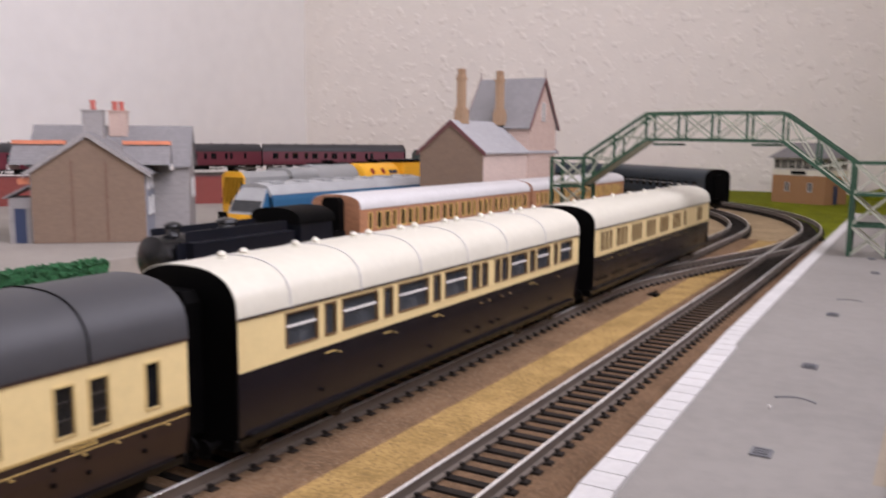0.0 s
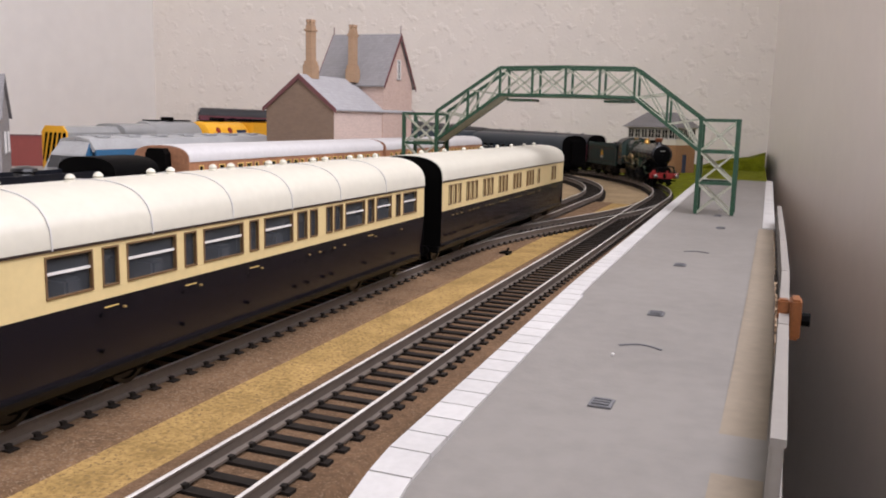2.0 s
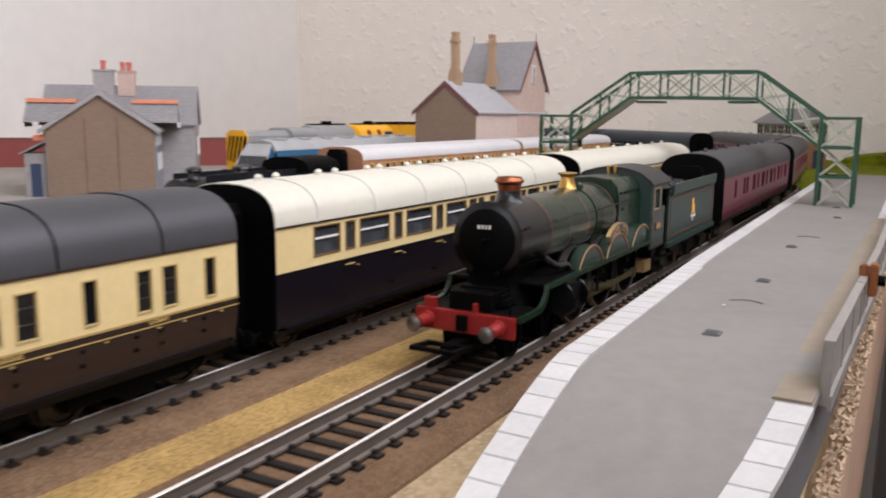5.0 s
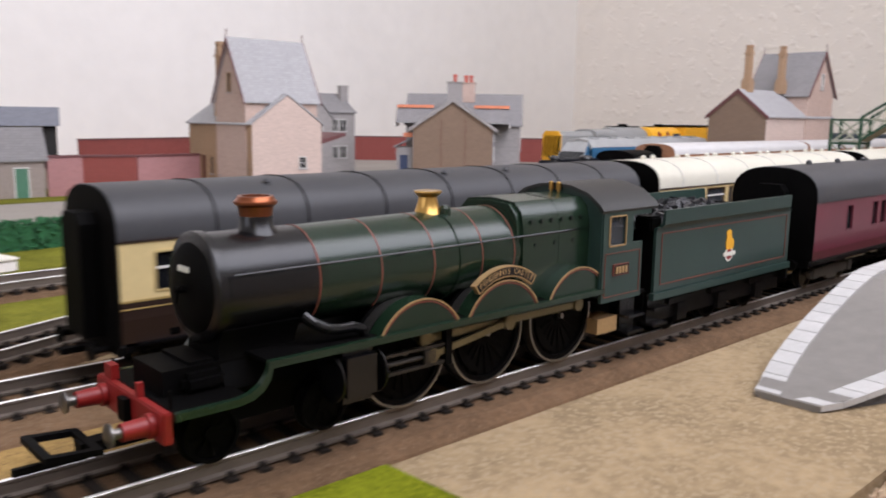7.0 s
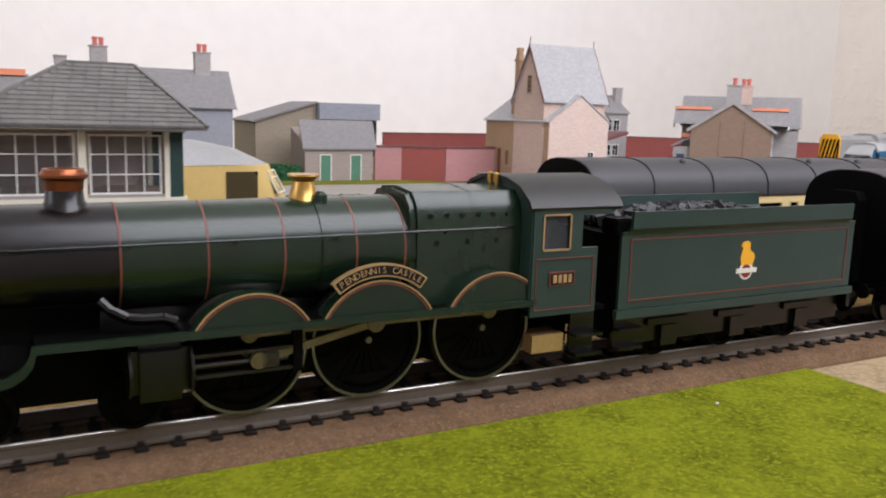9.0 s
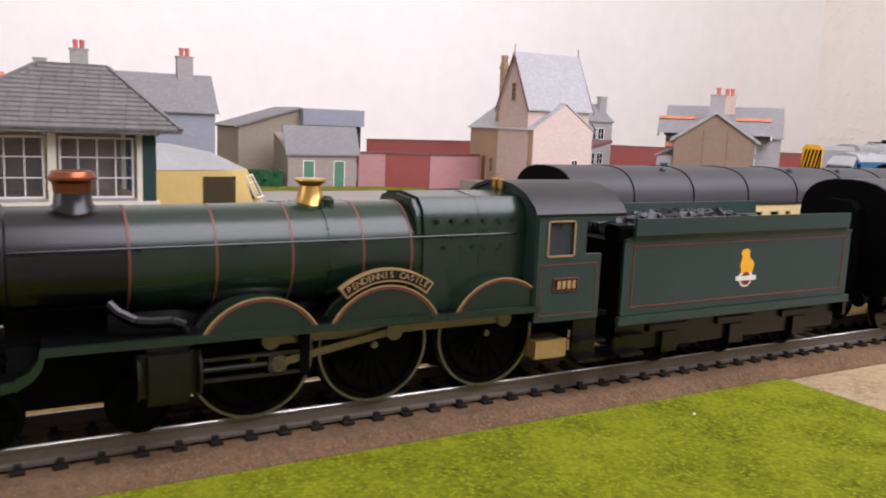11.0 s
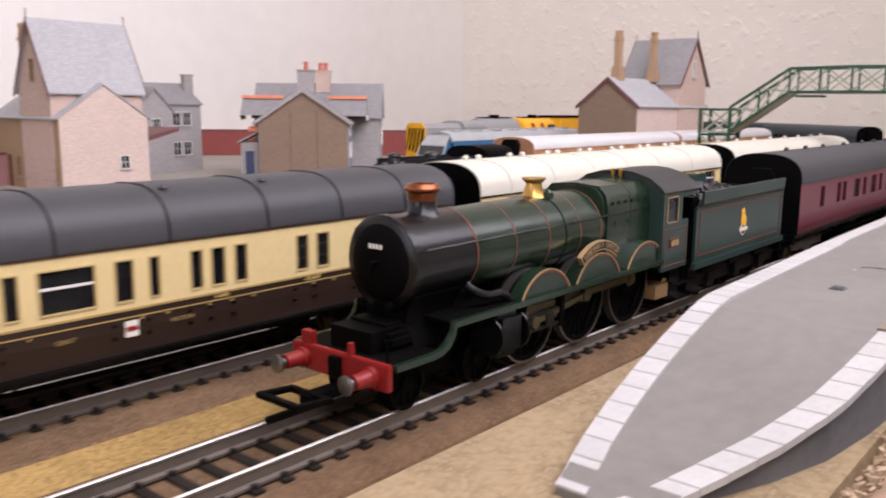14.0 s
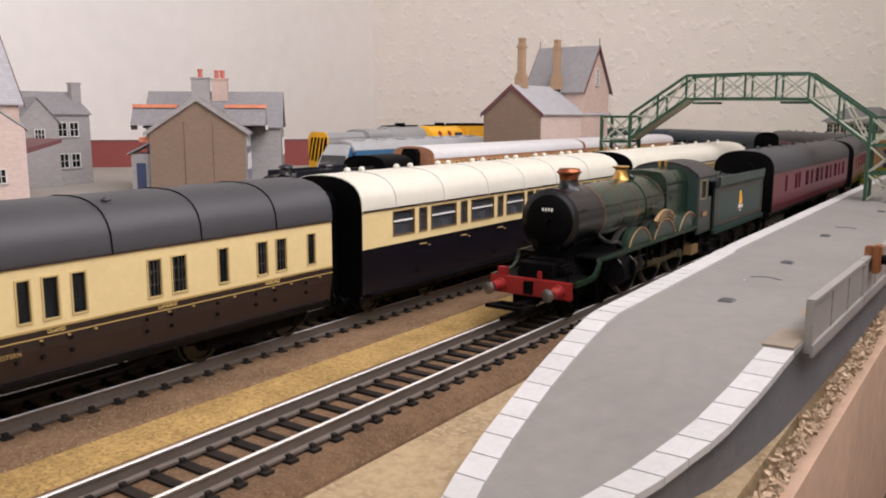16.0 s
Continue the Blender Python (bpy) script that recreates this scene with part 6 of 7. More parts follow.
def build_yard_stock():
    diesel("diesel_locomotive", "blue and grey diesel locomotive with a yellow nose", pose(-0.335, 0.375, 0), 0.236, M["blue"], M["dieselroof"], M["yellow"], None, 0.0500)
    # striped shunter behind
    sh = thing("shunter_locomotive", "small shunting engine with yellow and black striped end", "locomotive", pose(-0.42, 0.380, 0.004))
    boxpart("frames", (-0.0160, 0.0160, -0.050, 0.050, 0.006, 0.016), M["matt"], sh)
    bm = bmesh.new()
    prism(bm, [(-0.012, 0.016), (0.012, 0.016), (0.012, 0.046), (0.008, 0.0505), (-0.008, 0.0505), (-0.012, 0.046)], -0.046, 0.012)
    part("bonnet", bm, M["dgrey"], sh)
    cab = boxpart("cab", (-0.0165, 0.0165, 0.012, 0.046, 0.016, 0.046), M["dgrey"], sh)
    bm = bmesh.new()
    prism(bm, roof_profile(0.0168, 0.046, 0.007), 0.010, 0.048)
    part("cab_roof", bm, M["dgrey"], sh, smooth=True)
    bm = bmesh.new()
    prism(bm, [(-0.0125, 0.014), (0.0125, 0.014), (0.0125, 0.0465), (0.0085, 0.0512), (-0.0085, 0.0512), (-0.0125, 0.0465)], -0.0475, -0.046)
    end = part("striped_end", bm, M["yellow"], sh)
    for k in range(7):
        x = -0.0135 + 0.0045 * k
        bm = bmesh.new()
        z0, z1 = 0.022, 0.046
        prism(bm, [(max(-0.012, min(0.012, x)), z0 + abs(x) * 0.2), (max(-0.012, min(0.012, x + 0.0020)), z0 + abs(x) * 0.2), (max(-0.012, min(0.012, x + 0.0075)), z1), (max(-0.012, min(0.012, x + 0.0055)), z1)], -0.0481, -0.0475)
        part("stripe", bm, M["matt"], end)
    for s in (-1, 1):
        for y in (-0.028, 0.0, 0.028):
            put_mesh("wheel", TENDER_WHEEL, sh, Matrix.Translation((s * 0.0086, y, 0.0082 - 0.004)))
    # tank wagons and the yellow container wagon
    for y, mat, lab in ((0.462, "dgrey", "grey cylindrical tank wagon"), (0.537, "yellow", "yellow cylindrical tank wagon with red marks")):
        w = thing("tank_wagon", lab, "wagon", pose(-0.42, y, 0.004))
        bm = bmesh.new()
        lathe(bm, [(0.008, -0.034), (0.0145, -0.032), (0.0150, -0.030), (0.0150, 0.030), (0.0145, 0.032), (0.008, 0.034)], 28, Matrix.Translation((0, 0, 0.0405)) @ Matrix.Rotation(-math.pi / 2, 4, "X"))
        tk = part("tank", bm, M[mat], w, smooth=True)
        boxpart("walkway", (-0.004, 0.004, -0.028, 0.028, 0.0555, 0.0565), M["matt"], w)
        boxpart("hatch", (-0.004, 0.004, -0.004, 0.004, 0.0550, 0.0590), M["matt"], w)
        boxpart("under_frame", (-0.0140, 0.0140, -0.035, 0.035, 0.010, 0.024), M["matt"], w)
        if mat == "yellow":
            for yy, hh in ((-0.018, 0.006), (0.001, 0.0045)):
                bm = bmesh.new()
                lathe(bm, [(0.0032, 0), (0.0032, 0.0004)], 16, Matrix.Translation((0.0135, yy, 0.0470)) @ Matrix.Rotation(math.radians(65), 4, "Y"))
                part("red_mark", bm, M["red"], tk)
            boxpart("dark_mark", (0.0125, 0.0149, 0.012, 0.026, 0.0440, 0.0475), M["bluedoor"], tk)
        for s in (-1, 1):
            for q in (-1, 1):
                put_mesh("wheel", COACH_WHEEL, w, Matrix.Translation((s * 0.0086, q * 0.024, 0.0062 - 0.004)))
    w = thing("box_wagon", "yellow box wagon with a dark end", "wagon", pose(-0.42, 0.602, 0.004))
    boxpart("body", (-0.0158, 0.0158, -0.028, 0.028, 0.014, 0.0555), M["yellow"], w, bevel=0.001)
    boxpart("roof", (-0.0162, 0.0162, -0.029, 0.029, 0.0556, 0.0580), M["matt"], w)
    boxpart("under_frame", (-0.0140, 0.0140, -0.030, 0.030, 0.006, 0.0138), M["matt"], w)
    for s in (-1, 1):
        for q in (-1, 1):
            put_mesh("wheel", COACH_WHEEL, w, Matrix.Translation((s * 0.0086, q * 0.02, 0.0062 - 0.004)))


def build_railcar():
    ob = thing("railcar", "streamlined cream and brown diesel railcar with a grey roof", "railcar", pose(-0.203, -0.432, 0, 0, 0, 7.5))
    w, L = 0.0178, 0.11
    def outline(e, ww, rnd_len):
        pts = [(ww, -L), (ww, e - rnd_len)]
        for i in range(1, 8):
            a = math.pi / 2 * i / 8
            pts.append((ww * (0.45 + 0.55 * math.cos(a)), e - rnd_len + rnd_len * math.sin(a)))
        pts.append((ww * 0.42, e))
        return pts + [(-x, y) for x, y in reversed(pts)]
    def shell(z0, z1, e0, e1, w0, w1, mat, name, rl=0.017):
        bm = bmesh.new()
        a = [bm.verts.new((x, y, z0)) for x, y in outline(e0, w0, rl)]
        b = [bm.verts.new((x, y, z1)) for x, y in outline(e1, w1, rl)]
        n = len(a)
        for i in range(n):
            bm.faces.new((a[i], a[(i + 1) % n], b[(i + 1) % n], b[i]))
        bm.faces.new(list(reversed(a)))
        bm.faces.new(b)
        return part(name, bm, mat, ob, smooth=True)
    shell(0.0045, 0.0205, 0.090, 0.092, 0.0170, w, M["chocdark"], "skirt")
    body = shell(0.0205, 0.0390, 0.092, 0.082, w, w * 0.985, M["railcarshade"], "upper_body")
    shell(0.0390, 0.0462, 0.0815, 0.066, w * 1.0, w * 0.80, M["dgrey"], "roof_edge")
    shell(0.0462, 0.0495, 0.066, 0.050, w * 0.80, w * 0.45, M["dgrey"], "roof_top")
    for y0, y1 in ((-0.09, -0.06), (-0.055, -0.025), (-0.02, 0.01)):
        boxpart("window", (w * 0.97, w * 1.01, y0, y1, 0.0245, 0.0345), M["glassdark"], body)
    boxpart("side_window", (w * 0.96, w * 1.012, 0.058, 0.073, 0.0235, 0.0360), M["glassdark"], body)
    for q in (-1, 1):
        bm = bmesh.new()
        m = Matrix.Translation((q * 0.0102, 0.0830, 0.0300)) @ Matrix.Rotation(radians(-q * 38), 4, "Z") @ Matrix.Rotation(radians(28), 4, "X")
        box(bm, -0.0052, 0.0052, -0.001, 0.0022, -0.0055, 0.0050, m)
        scr = part("windscreen", bm, M["glassdark"], body)
        bm = bmesh.new()
        for d2 in ((-0.0058, 0.0058, 0.0048, 0.0056), (-0.0058, 0.0058, -0.0062, -0.0055), (-0.0058, -0.0052, -0.0055, 0.0048), (0.0052, 0.0058, -0.0055, 0.0048), (-0.0052, 0.0052, 0.0016, 0.0021)):
            box(bm, d2[0], d2[1], 0.0018, 0.0028, d2[2], d2[3], m)
        part("screen_frame", bm, M["creamtrim"], scr)
    boxpart("under_frame", (-0.014, 0.014, -0.1, 0.07, 0.002, 0.0045), M["matt"], ob)
    for s in (-1, 1):
        for y in (-0.08, -0.045, 0.02, 0.055):
            put_mesh("wheel", COACH_WHEEL, ob, Matrix.Translation((s * 0.0086, y, 0.0062)))


# ---- buildings ----
def wall_box(name, parent, dims, mat, label=""):
    return boxpart(name, dims, mat, parent, label)


def gable_block(parent, x0, x1, y0, y1, z0, eave, peak, along, wall, roof, over=0.003, roof_th=0.0012, barge=None, front_wall=None):
    """A block with a pitched roof whose ridge runs along x or y."""
    bm = bmesh.new()
    if along == "x":
        mid = (y0 + y1) / 2
        prism(bm, [(y0, z0), (y1, z0), (y1, eave), (mid, peak), (y0, eave)], x0, x1, "x")
    else:
        mid = (x0 + x1) / 2
        prism(bm, [(x0, z0), (x1, z0), (x1, eave), (mid, peak), (x0, eave)], y0, y1, "y")
    w = part("wall", bm, wall, parent)
    half = ((y1 - y0) if along == "x" else (x1 - x0)) / 2
    slope = (peak - eave) / half
    for s in (-1, 1):
        o = half + over
        prof = [(mid, peak + 0.0002), (mid + s * o, peak - slope * o + 0.0002), (mid + s * o, peak - slope * o + roof_th + 0.0002), (mid, peak + roof_th * 1.15 + 0.0002)]
        bm = bmesh.new()
        a, b = (x0, x1) if along == "x" else (y0, y1)
        prism(bm, prof, a - over * 0.7, b + over * 0.7, along)
        rf = part("roof_slope", bm, roof, parent)
        if barge:
            for e in (a - over * 0.7, b + over * 0.7):
                bm = bmesh.new()
                d = 0.0007 if e > a else -0.0007
                bp = [(mid, peak + roof_th + 0.0006), (mid + s * (o + 0.0003), peak - slope * o + roof_th + 0.0004), (mid + s * (o + 0.0003), peak - slope * o - 0.0018), (mid, peak - 0.0024)]
                prism(bm, bp, e, e + d, along)
                part("bargeboard", bm, barge, rf)
    return w


def window_on(parent, axis, at, s, a0, a1, z0, z1, cols=2, rows=2, mat="trim", pane="glassdark", arch=False):
    """A framed window on a face at the given x or y that looks along s."""
    def d(p0, p1, q0, q1, t0, t1):
        lo, hi = sorted((at + s * t0, at + s * t1))
        return (lo, hi, p0, p1, q0, q1) if axis == "x" else (p0, p1, lo, hi, q0, q1)
    w = boxpart("window", d(a0, a1, z0, z1, 0.0001, 0.0003), M[pane], parent)
    f = 0.0006
    for q in ((a0, a0 + f, z0, z1), (a1 - f, a1, z0, z1), (a0 + f, a1 - f, z0, z0 + f), (a0 + f, a1 - f, z1 - f, z1)):
        boxpart("frame", d(*q, 0.0001, 0.0009), M[mat], w)
    for k in range(1, cols):
        c = a0 + (a1 - a0) * k / cols
        boxpart("glazing_bar", d(c - 0.0002, c + 0.0002, z0 + f, z1 - f, 0.0001, 0.0007), M[mat], w)
    for k in range(1, rows):
        c = z0 + (z1 - z0) * k / rows
        boxpart("glazing_bar", d(a0 + f, a1 - f, c - 0.0002, c + 0.0002, 0.0001, 0.0007), M[mat], w)
    boxpart("sill", d(a0 - 0.0008, a1 + 0.0008, z0 - 0.0009, z0, 0.0001, 0.0014), M["stone"], w)
    return w


def door_on(parent, axis, at, s, a0, a1, z0, z1, mat="door", surround="trim"):
    def d(p0, p1, q0, q1, t0, t1):
        lo, hi = sorted((at + s * t0, at + s * t1))
        return (lo, hi, p0, p1, q0, q1) if axis == "x" else (p0, p1, lo, hi, q0, q1)
    w = boxpart("door", d(a0, a1, z0, z1, 0.0001, 0.0006), M[mat], parent)
    for q in ((a0 - 0.0008, a0, z0, z1 + 0.0008), (a1, a1 + 0.0008, z0, z1 + 0.0008), (a0, a1, z1, z1 + 0.0008)):
        boxpart("surround", d(*q, 0.0001, 0.0010), M[surround], w)
    return w


def tall_chimney(parent, x, y, z0, z1):
    """A slim buff stack with stepped base and twin-ringed head."""
    h = z1 - z0
    st = boxpart("chimney_stack", (x - 0.0036, x + 0.0036, y - 0.0029, y + 0.0029, z0, z1 - h * 0.10), M["buff"], parent, bevel=0.0003)
    for nm, r, a, b in (("base_course", 0.0056, z0, z0 + h * 0.24), ("step_course", 0.0048, z0 + h * 0.24, z0 + h * 0.30), ("collar", 0.0046, z1 - h * 0.20, z1 - h * 0.16)):
        boxpart(nm, (x - r, x + r, y - r * 0.8, y + r * 0.8, a, b), M["buff"], st, bevel=0.0003)
    for q in (-1, 1):
        for p in (-1, 1):
            bm = bmesh.new()
            lathe(bm, [(0.0013, -0.0004), (0.0012, h * 0.05), (0.0017, h * 0.06), (0.0016, h * 0.10)], 10, Matrix.Translation((x + q * 0.0019, y + p * 0.0015, z1 - h * 0.10)))
            part("chimney_pot", bm, M["buff"], st, smooth=True)


def short_chimney(parent, x, y, z0, z1, pots=2, mat="stone", w=0.006, turn=False):
    bm = bmesh.new()
    wx, wy = (w, w * 0.65) if not turn else (w * 0.65, w)
    box(bm, x - wx, x + wx, y - wy, y + wy, z0, z1 - 0.0012)
    st = part("chimney_stack", bm, M[mat], parent)
    boxpart("cap_course", (x - wx - 0.0008, x + wx + 0.0008, y - wy - 0.0008, y + wy + 0.0008, z1 - 0.0012, z1), M[mat], st)
    for k in range(pots):
        o = (k - (pots - 1) / 2) * 0.0052
        bm = bmesh.new()
        lathe(bm, [(0.0021, -0.0002), (0.0019, 0.005), (0.0024, 0.0056), (0.0022, 0.0074), (0.0014, 0.0074)], 12, Matrix.Translation((x + (0 if turn else o), y + (o if turn else 0), z1)))
        part("chimney_pot", bm, M["pot"], st, smooth=True)


def station_house(m, label, width, length, eave, peak, tall, tall_eave, tall_peak, chimneys, brown_gable, window_side):
    """Card station house: low wing with its gable to +x, and a tall cross block."""
    ob = thing("station_house", label, "station building", m)
    h = width / 2
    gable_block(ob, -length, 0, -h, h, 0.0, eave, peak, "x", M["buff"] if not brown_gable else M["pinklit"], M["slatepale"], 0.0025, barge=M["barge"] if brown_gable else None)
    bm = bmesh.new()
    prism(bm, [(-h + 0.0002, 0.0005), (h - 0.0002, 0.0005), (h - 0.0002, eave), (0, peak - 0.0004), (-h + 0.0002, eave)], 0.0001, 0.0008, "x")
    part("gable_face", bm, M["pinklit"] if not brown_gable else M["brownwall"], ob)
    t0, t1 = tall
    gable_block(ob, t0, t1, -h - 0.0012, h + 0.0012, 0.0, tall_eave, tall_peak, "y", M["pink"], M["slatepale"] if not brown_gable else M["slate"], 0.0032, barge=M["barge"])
    mid = (t0 + t1) / 2
    for s in (-1, 1):
        bm = bmesh.new()
        rod(bm, (mid, s * (h + 0.003), tall_peak), (mid, s * (h + 0.003), tall_peak + 0.0085), 0.0004, 6)
        part("finial", bm, M["barge"], ob)
    s = window_side
    window_on(ob, "y", s * (h + 0.0012), s, mid - 0.0034, mid + 0.0034, tall_eave + 0.004, tall_eave + 0.021, 2, 4, "trim" if brown_gable else "buff")
    for x, y, a, b in chimneys:
        tall_chimney(ob, x, y, a, b)
    for k in range(7):
        x = -length + 0.010 + k * (length - 0.022) / 6
        if k % 3 == 1:
            door_on(ob, "y", -h, -1, x, x + 0.008, 0.0, 0.026, "door", "buff")
        else:
            window_on(ob, "y", -h, -1, x, x + 0.006, 0.009, 0.025, 2, 2, "buff", "inside")
        window_on(ob, "y", h, 1, x, x + 0.006, 0.009, 0.025, 2, 3)
    window_on(ob, "x", 0.0008, 1, 0.011, 0.019, 0.016, 0.027, 2, 2)
    if not brown_gable:
        bm = bmesh.new()
        prism(bm, [(h, 0.040), (h + 0.034, 0.048), (h + 0.034, 0.045), (h, 0.036)], -0.055, -0.008, "x")
        part("canopy", bm, M["barge"], ob, "dark red platform canopy")


def build_cottage():
    ang = math.degrees(math.atan2(-0.73, 0.68))
    ob = thing("cottage", "brown-gabled card cottage with grey slates and orange ridge tiles", "cottage", pose(-0.4465, 0.2115, 0.004, 0, 0, ang))
    gable_block(ob, -0.045, 0, -0.0405, 0.0405, 0, 0.0535, 0.0815, "x", M["bluestone"], M["slate"], 0.004, barge=M["stone"])
    bm = bmesh.new()
    prism(bm, [(-0.0400, 0.0003), (0.0400, 0.0003), (0.0400, 0.053), (0, 0.0805), (-0.0400, 0.053)], 0.0001, 0.0008, "x")
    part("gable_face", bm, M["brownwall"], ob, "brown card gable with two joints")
    for y in (-0.0115, 0.0125):
        boxpart("joint_strip", (0.0007, 0.0011, y - 0.0003, y + 0.0003, 0.001, 0.062), M["door"], ob)
    gable_block(ob, -0.105, -0.046, -0.052, 0.068, 0, 0.058, 0.0875, "y", M["stone"], M["slate"], 0.003)
    short_chimney(ob, -0.030, 0.000, 0.070, 0.1000, 1, "stone", 0.0075, True)
    short_chimney(ob, -0.070, 0.012, 0.080, 0.1010, 2, "pink", 0.007, True)
    for s in (-1, 1):
        a0, a1 = (-0.060, -0.022) if s < 0 else (0.020, 0.056)
        bm = bmesh.new()
        prism(bm, [(-0.050, 0.058), (-0.020, 0.058), (-0.035, 0.0745)], a0, a1, "y")
        d = part("dormer", bm, M["slate"], ob)
        boxpart("ridge_tiles", (-0.038, -0.032, a0, a1, 0.0735, 0.0765), M["ridge"], d)
        boxpart("dormer_front", (-0.049, -0.021, (a0 - 0.001) if s < 0 else (a1 - 0.0), (a0 - 0.0) if s < 0 else (a1 + 0.001), 0.054, 0.058), M["trim"], d)
    lean = boxpart("lean_to", (-0.030, -0.006, -0.0575, -0.0405, 0, 0.034), M["stone"], ob)
    bm = bmesh.new()
    prism(bm, [(-0.0600, 0.033), (-0.0405, 0.043), (-0.0405, 0.0445), (-0.0600, 0.0345)], -0.033, -0.002, "x")
    part("lean_to_roof", bm, M["slate"], ob)
    boxpart("ridge_tiles", (-0.033, -0.004, -0.0500, -0.0405, 0.0440, 0.0480), M["ridge"], ob)
    door_on(ob, "x", -0.006, 1, -0.0535, -0.0455, 0.0, 0.026, "bluedoor", "stone")
    for k, y in enumerate((-0.038, -0.018)):
        window_on(ob, "y", 0.0405, 1, y, y + 0.008, 0.020, 0.034, 2, 3, "trim")
    for x in (-0.095, -0.075):
        window_on(ob, "y", 0.068, 1, x, x + 0.008, 0.030, 0.046, 2, 3, "trim")
    for x in (-0.033, -0.012):
        window_on(ob, "y", 0.0405, 1, x, x + 0.006, 0.040, 0.050, 2, 2, "trim")


def build_stone_house():
    ob = thing("stone_house", "grey stone card house with slate roof and mullioned windows", "house", pose(-0.62, 0.158, 0.004))
    gable_block(ob, -0.060, 0, -0.020, 0.062, 0, 0.068, 0.0880, "y", M["stone"], M["slate"], 0.002)
    gable_block(ob, -0.03, 0.016, -0.020, 0.020, 0, 0.060, 0.0820, "x", M["stone"], M["slate"], 0.002)
    short_chimney(ob, -0.020, 0.060, 0.060, 0.0985, 0, "stone", 0.005, True)
    for z in (0.016, 0.046):
        for y in (0.028, 0.040):
            window_on(ob, "x", 0.0, 1, y, y + 0.0095, z, z + 0.014, 2, 2, "trim")
    window_on(ob, "x", 0.016, 1, -0.004, 0.006, 0.044, 0.054, 3, 2, "trim")


def build_outbuildings():
    ob = thing("brick_privy", "small brown brick outbuilding with two green doors", "outbuilding", pose(-0.6, -0.163, GROUND + 0.003))
    bm = bmesh.new()
    prism(bm, [(-0.045, 0), (0, 0), (0, 0.0335), (-0.045, 0.052)], -0.036, 0.036)
    part("wall", bm, brick_paper("mottled_brick_card", (0.27, 0.22, 0.19), (0.4, 0.36, 0.33), 0.0014, 0.0038), ob)
    bm = bmesh.new()
    prism(bm, [(0.003, 0.0330), (-0.010, 0.0600), (-0.012, 0.0600), (0.003, 0.0312)], -0.039, 0.039)
    part("roof_slope", bm, M["slate"], ob)
    for y in (-0.020, 0.012):
        door_on(ob, "x", 0.0, 1, y, y + 0.0105, 0.0, 0.0255, "doorgreen", "trim")
    sh = thing("lean_to_shed", "long grey-brown shed with a sloping felt roof", "shed", pose(-0.68, -0.16, GROUND + 0.003))
    bm = bmesh.new()
    prism(bm, [(-0.066, 0), (0.0685, 0), (0.0685, 0.0755), (0.0, 0.0760), (-0.066, 0.0560)], -0.09, 0.0, "x")
    part("wall", bm, brick_paper("dull_brown_brick_card", (0.27, 0.22, 0.16), (0.3, 0.26, 0.2), 0.0014, 0.0038), sh)
    bm = bmesh.new()
    prism(bm, [(-0.070, 0.0550), (0.0, 0.0768), (0.0, 0.0786), (-0.072, 0.0566)], -0.09, 0.004, "x")
    part("roof_slope", bm, M["slate"], sh)
    boxpart("parapet", (0.0002, 0.012, 0.0, 0.070, 0.0600, 0.0775), M["bluestone"], sh)
    boxpart("dark_opening", (0.0002, 0.006, 0.058, 0.0686, 0.020, 0.0598), M["inside"], sh)
    wl = thing("yard_wall", "pink and red brick yard wall with darker coping", "wall", pose(-0.6, -0.125, GROUND + 0.003))
    for (xa, ya), (xb, yb), mat in (((0, 0.0), (0.0, 0.030), "pinkwall"), ((0.0, 0.030), (0.022, 0.070), "redwall"), ((0.022, 0.070), (0.012, 0.150), "pinkwall")):
        bm = bmesh.new()
        bar(bm, (xa, ya, 0.017), (xb, yb, 0.017), 0.034, 0.003, (1, 0, 0))
        seg = part("wall_panel", bm, M[mat], wl)
        bm = bmesh.new()
        bar(bm, (xa, ya, 0.035), (xb, yb, 0.035), 0.002, 0.0045, (1, 0, 0))
        part("coping", bm, M["barge"], seg)
    g = thing("grey_house", "blue-grey card house with slate roof and white bargeboards", "house", pose(-0.6, -0.315, GROUND + 0.003))
    gable_block(g, -0.052, 0.0, -0.090, 0.046, 0, 0.072, 0.1015, "y", M["bluestone"], M["slate"], 0.004, barge=M["trim"])
    gable_block(g, -0.02, 0.022, -0.060, -0.020, 0, 0.060, 0.086, "x", M["bluestone"], M["slate"], 0.003, barge=M["trim"])
    short_chimney(g, -0.026, 0.024, 0.088, 0.1195, 2, "stone", 0.0070, True)
    short_chimney(g, -0.026, -0.066, 0.088, 0.1200, 2, "stone", 0.0070, True)
    short_chimney(g, -0.010, -0.098, 0.060, 0.1090, 0, "stone", 0.007, False)
    h2 = thing("terrace_house", "slate-roofed card house with a red ridge at the layout's end", "house", pose(-0.58, -0.46, GROUND + 0.003))
    gable_block(h2, -0.05, 0.0, -0.06, 0.020, 0, 0.062, 0.090, "y", M["stone"], M["slate"], 0.003, barge=M["trim"])
    boxpart("ridge_tiles", (-0.029, -0.021, -0.06, 0.020, 0.0905, 0.0955), M["ridge"], h2)


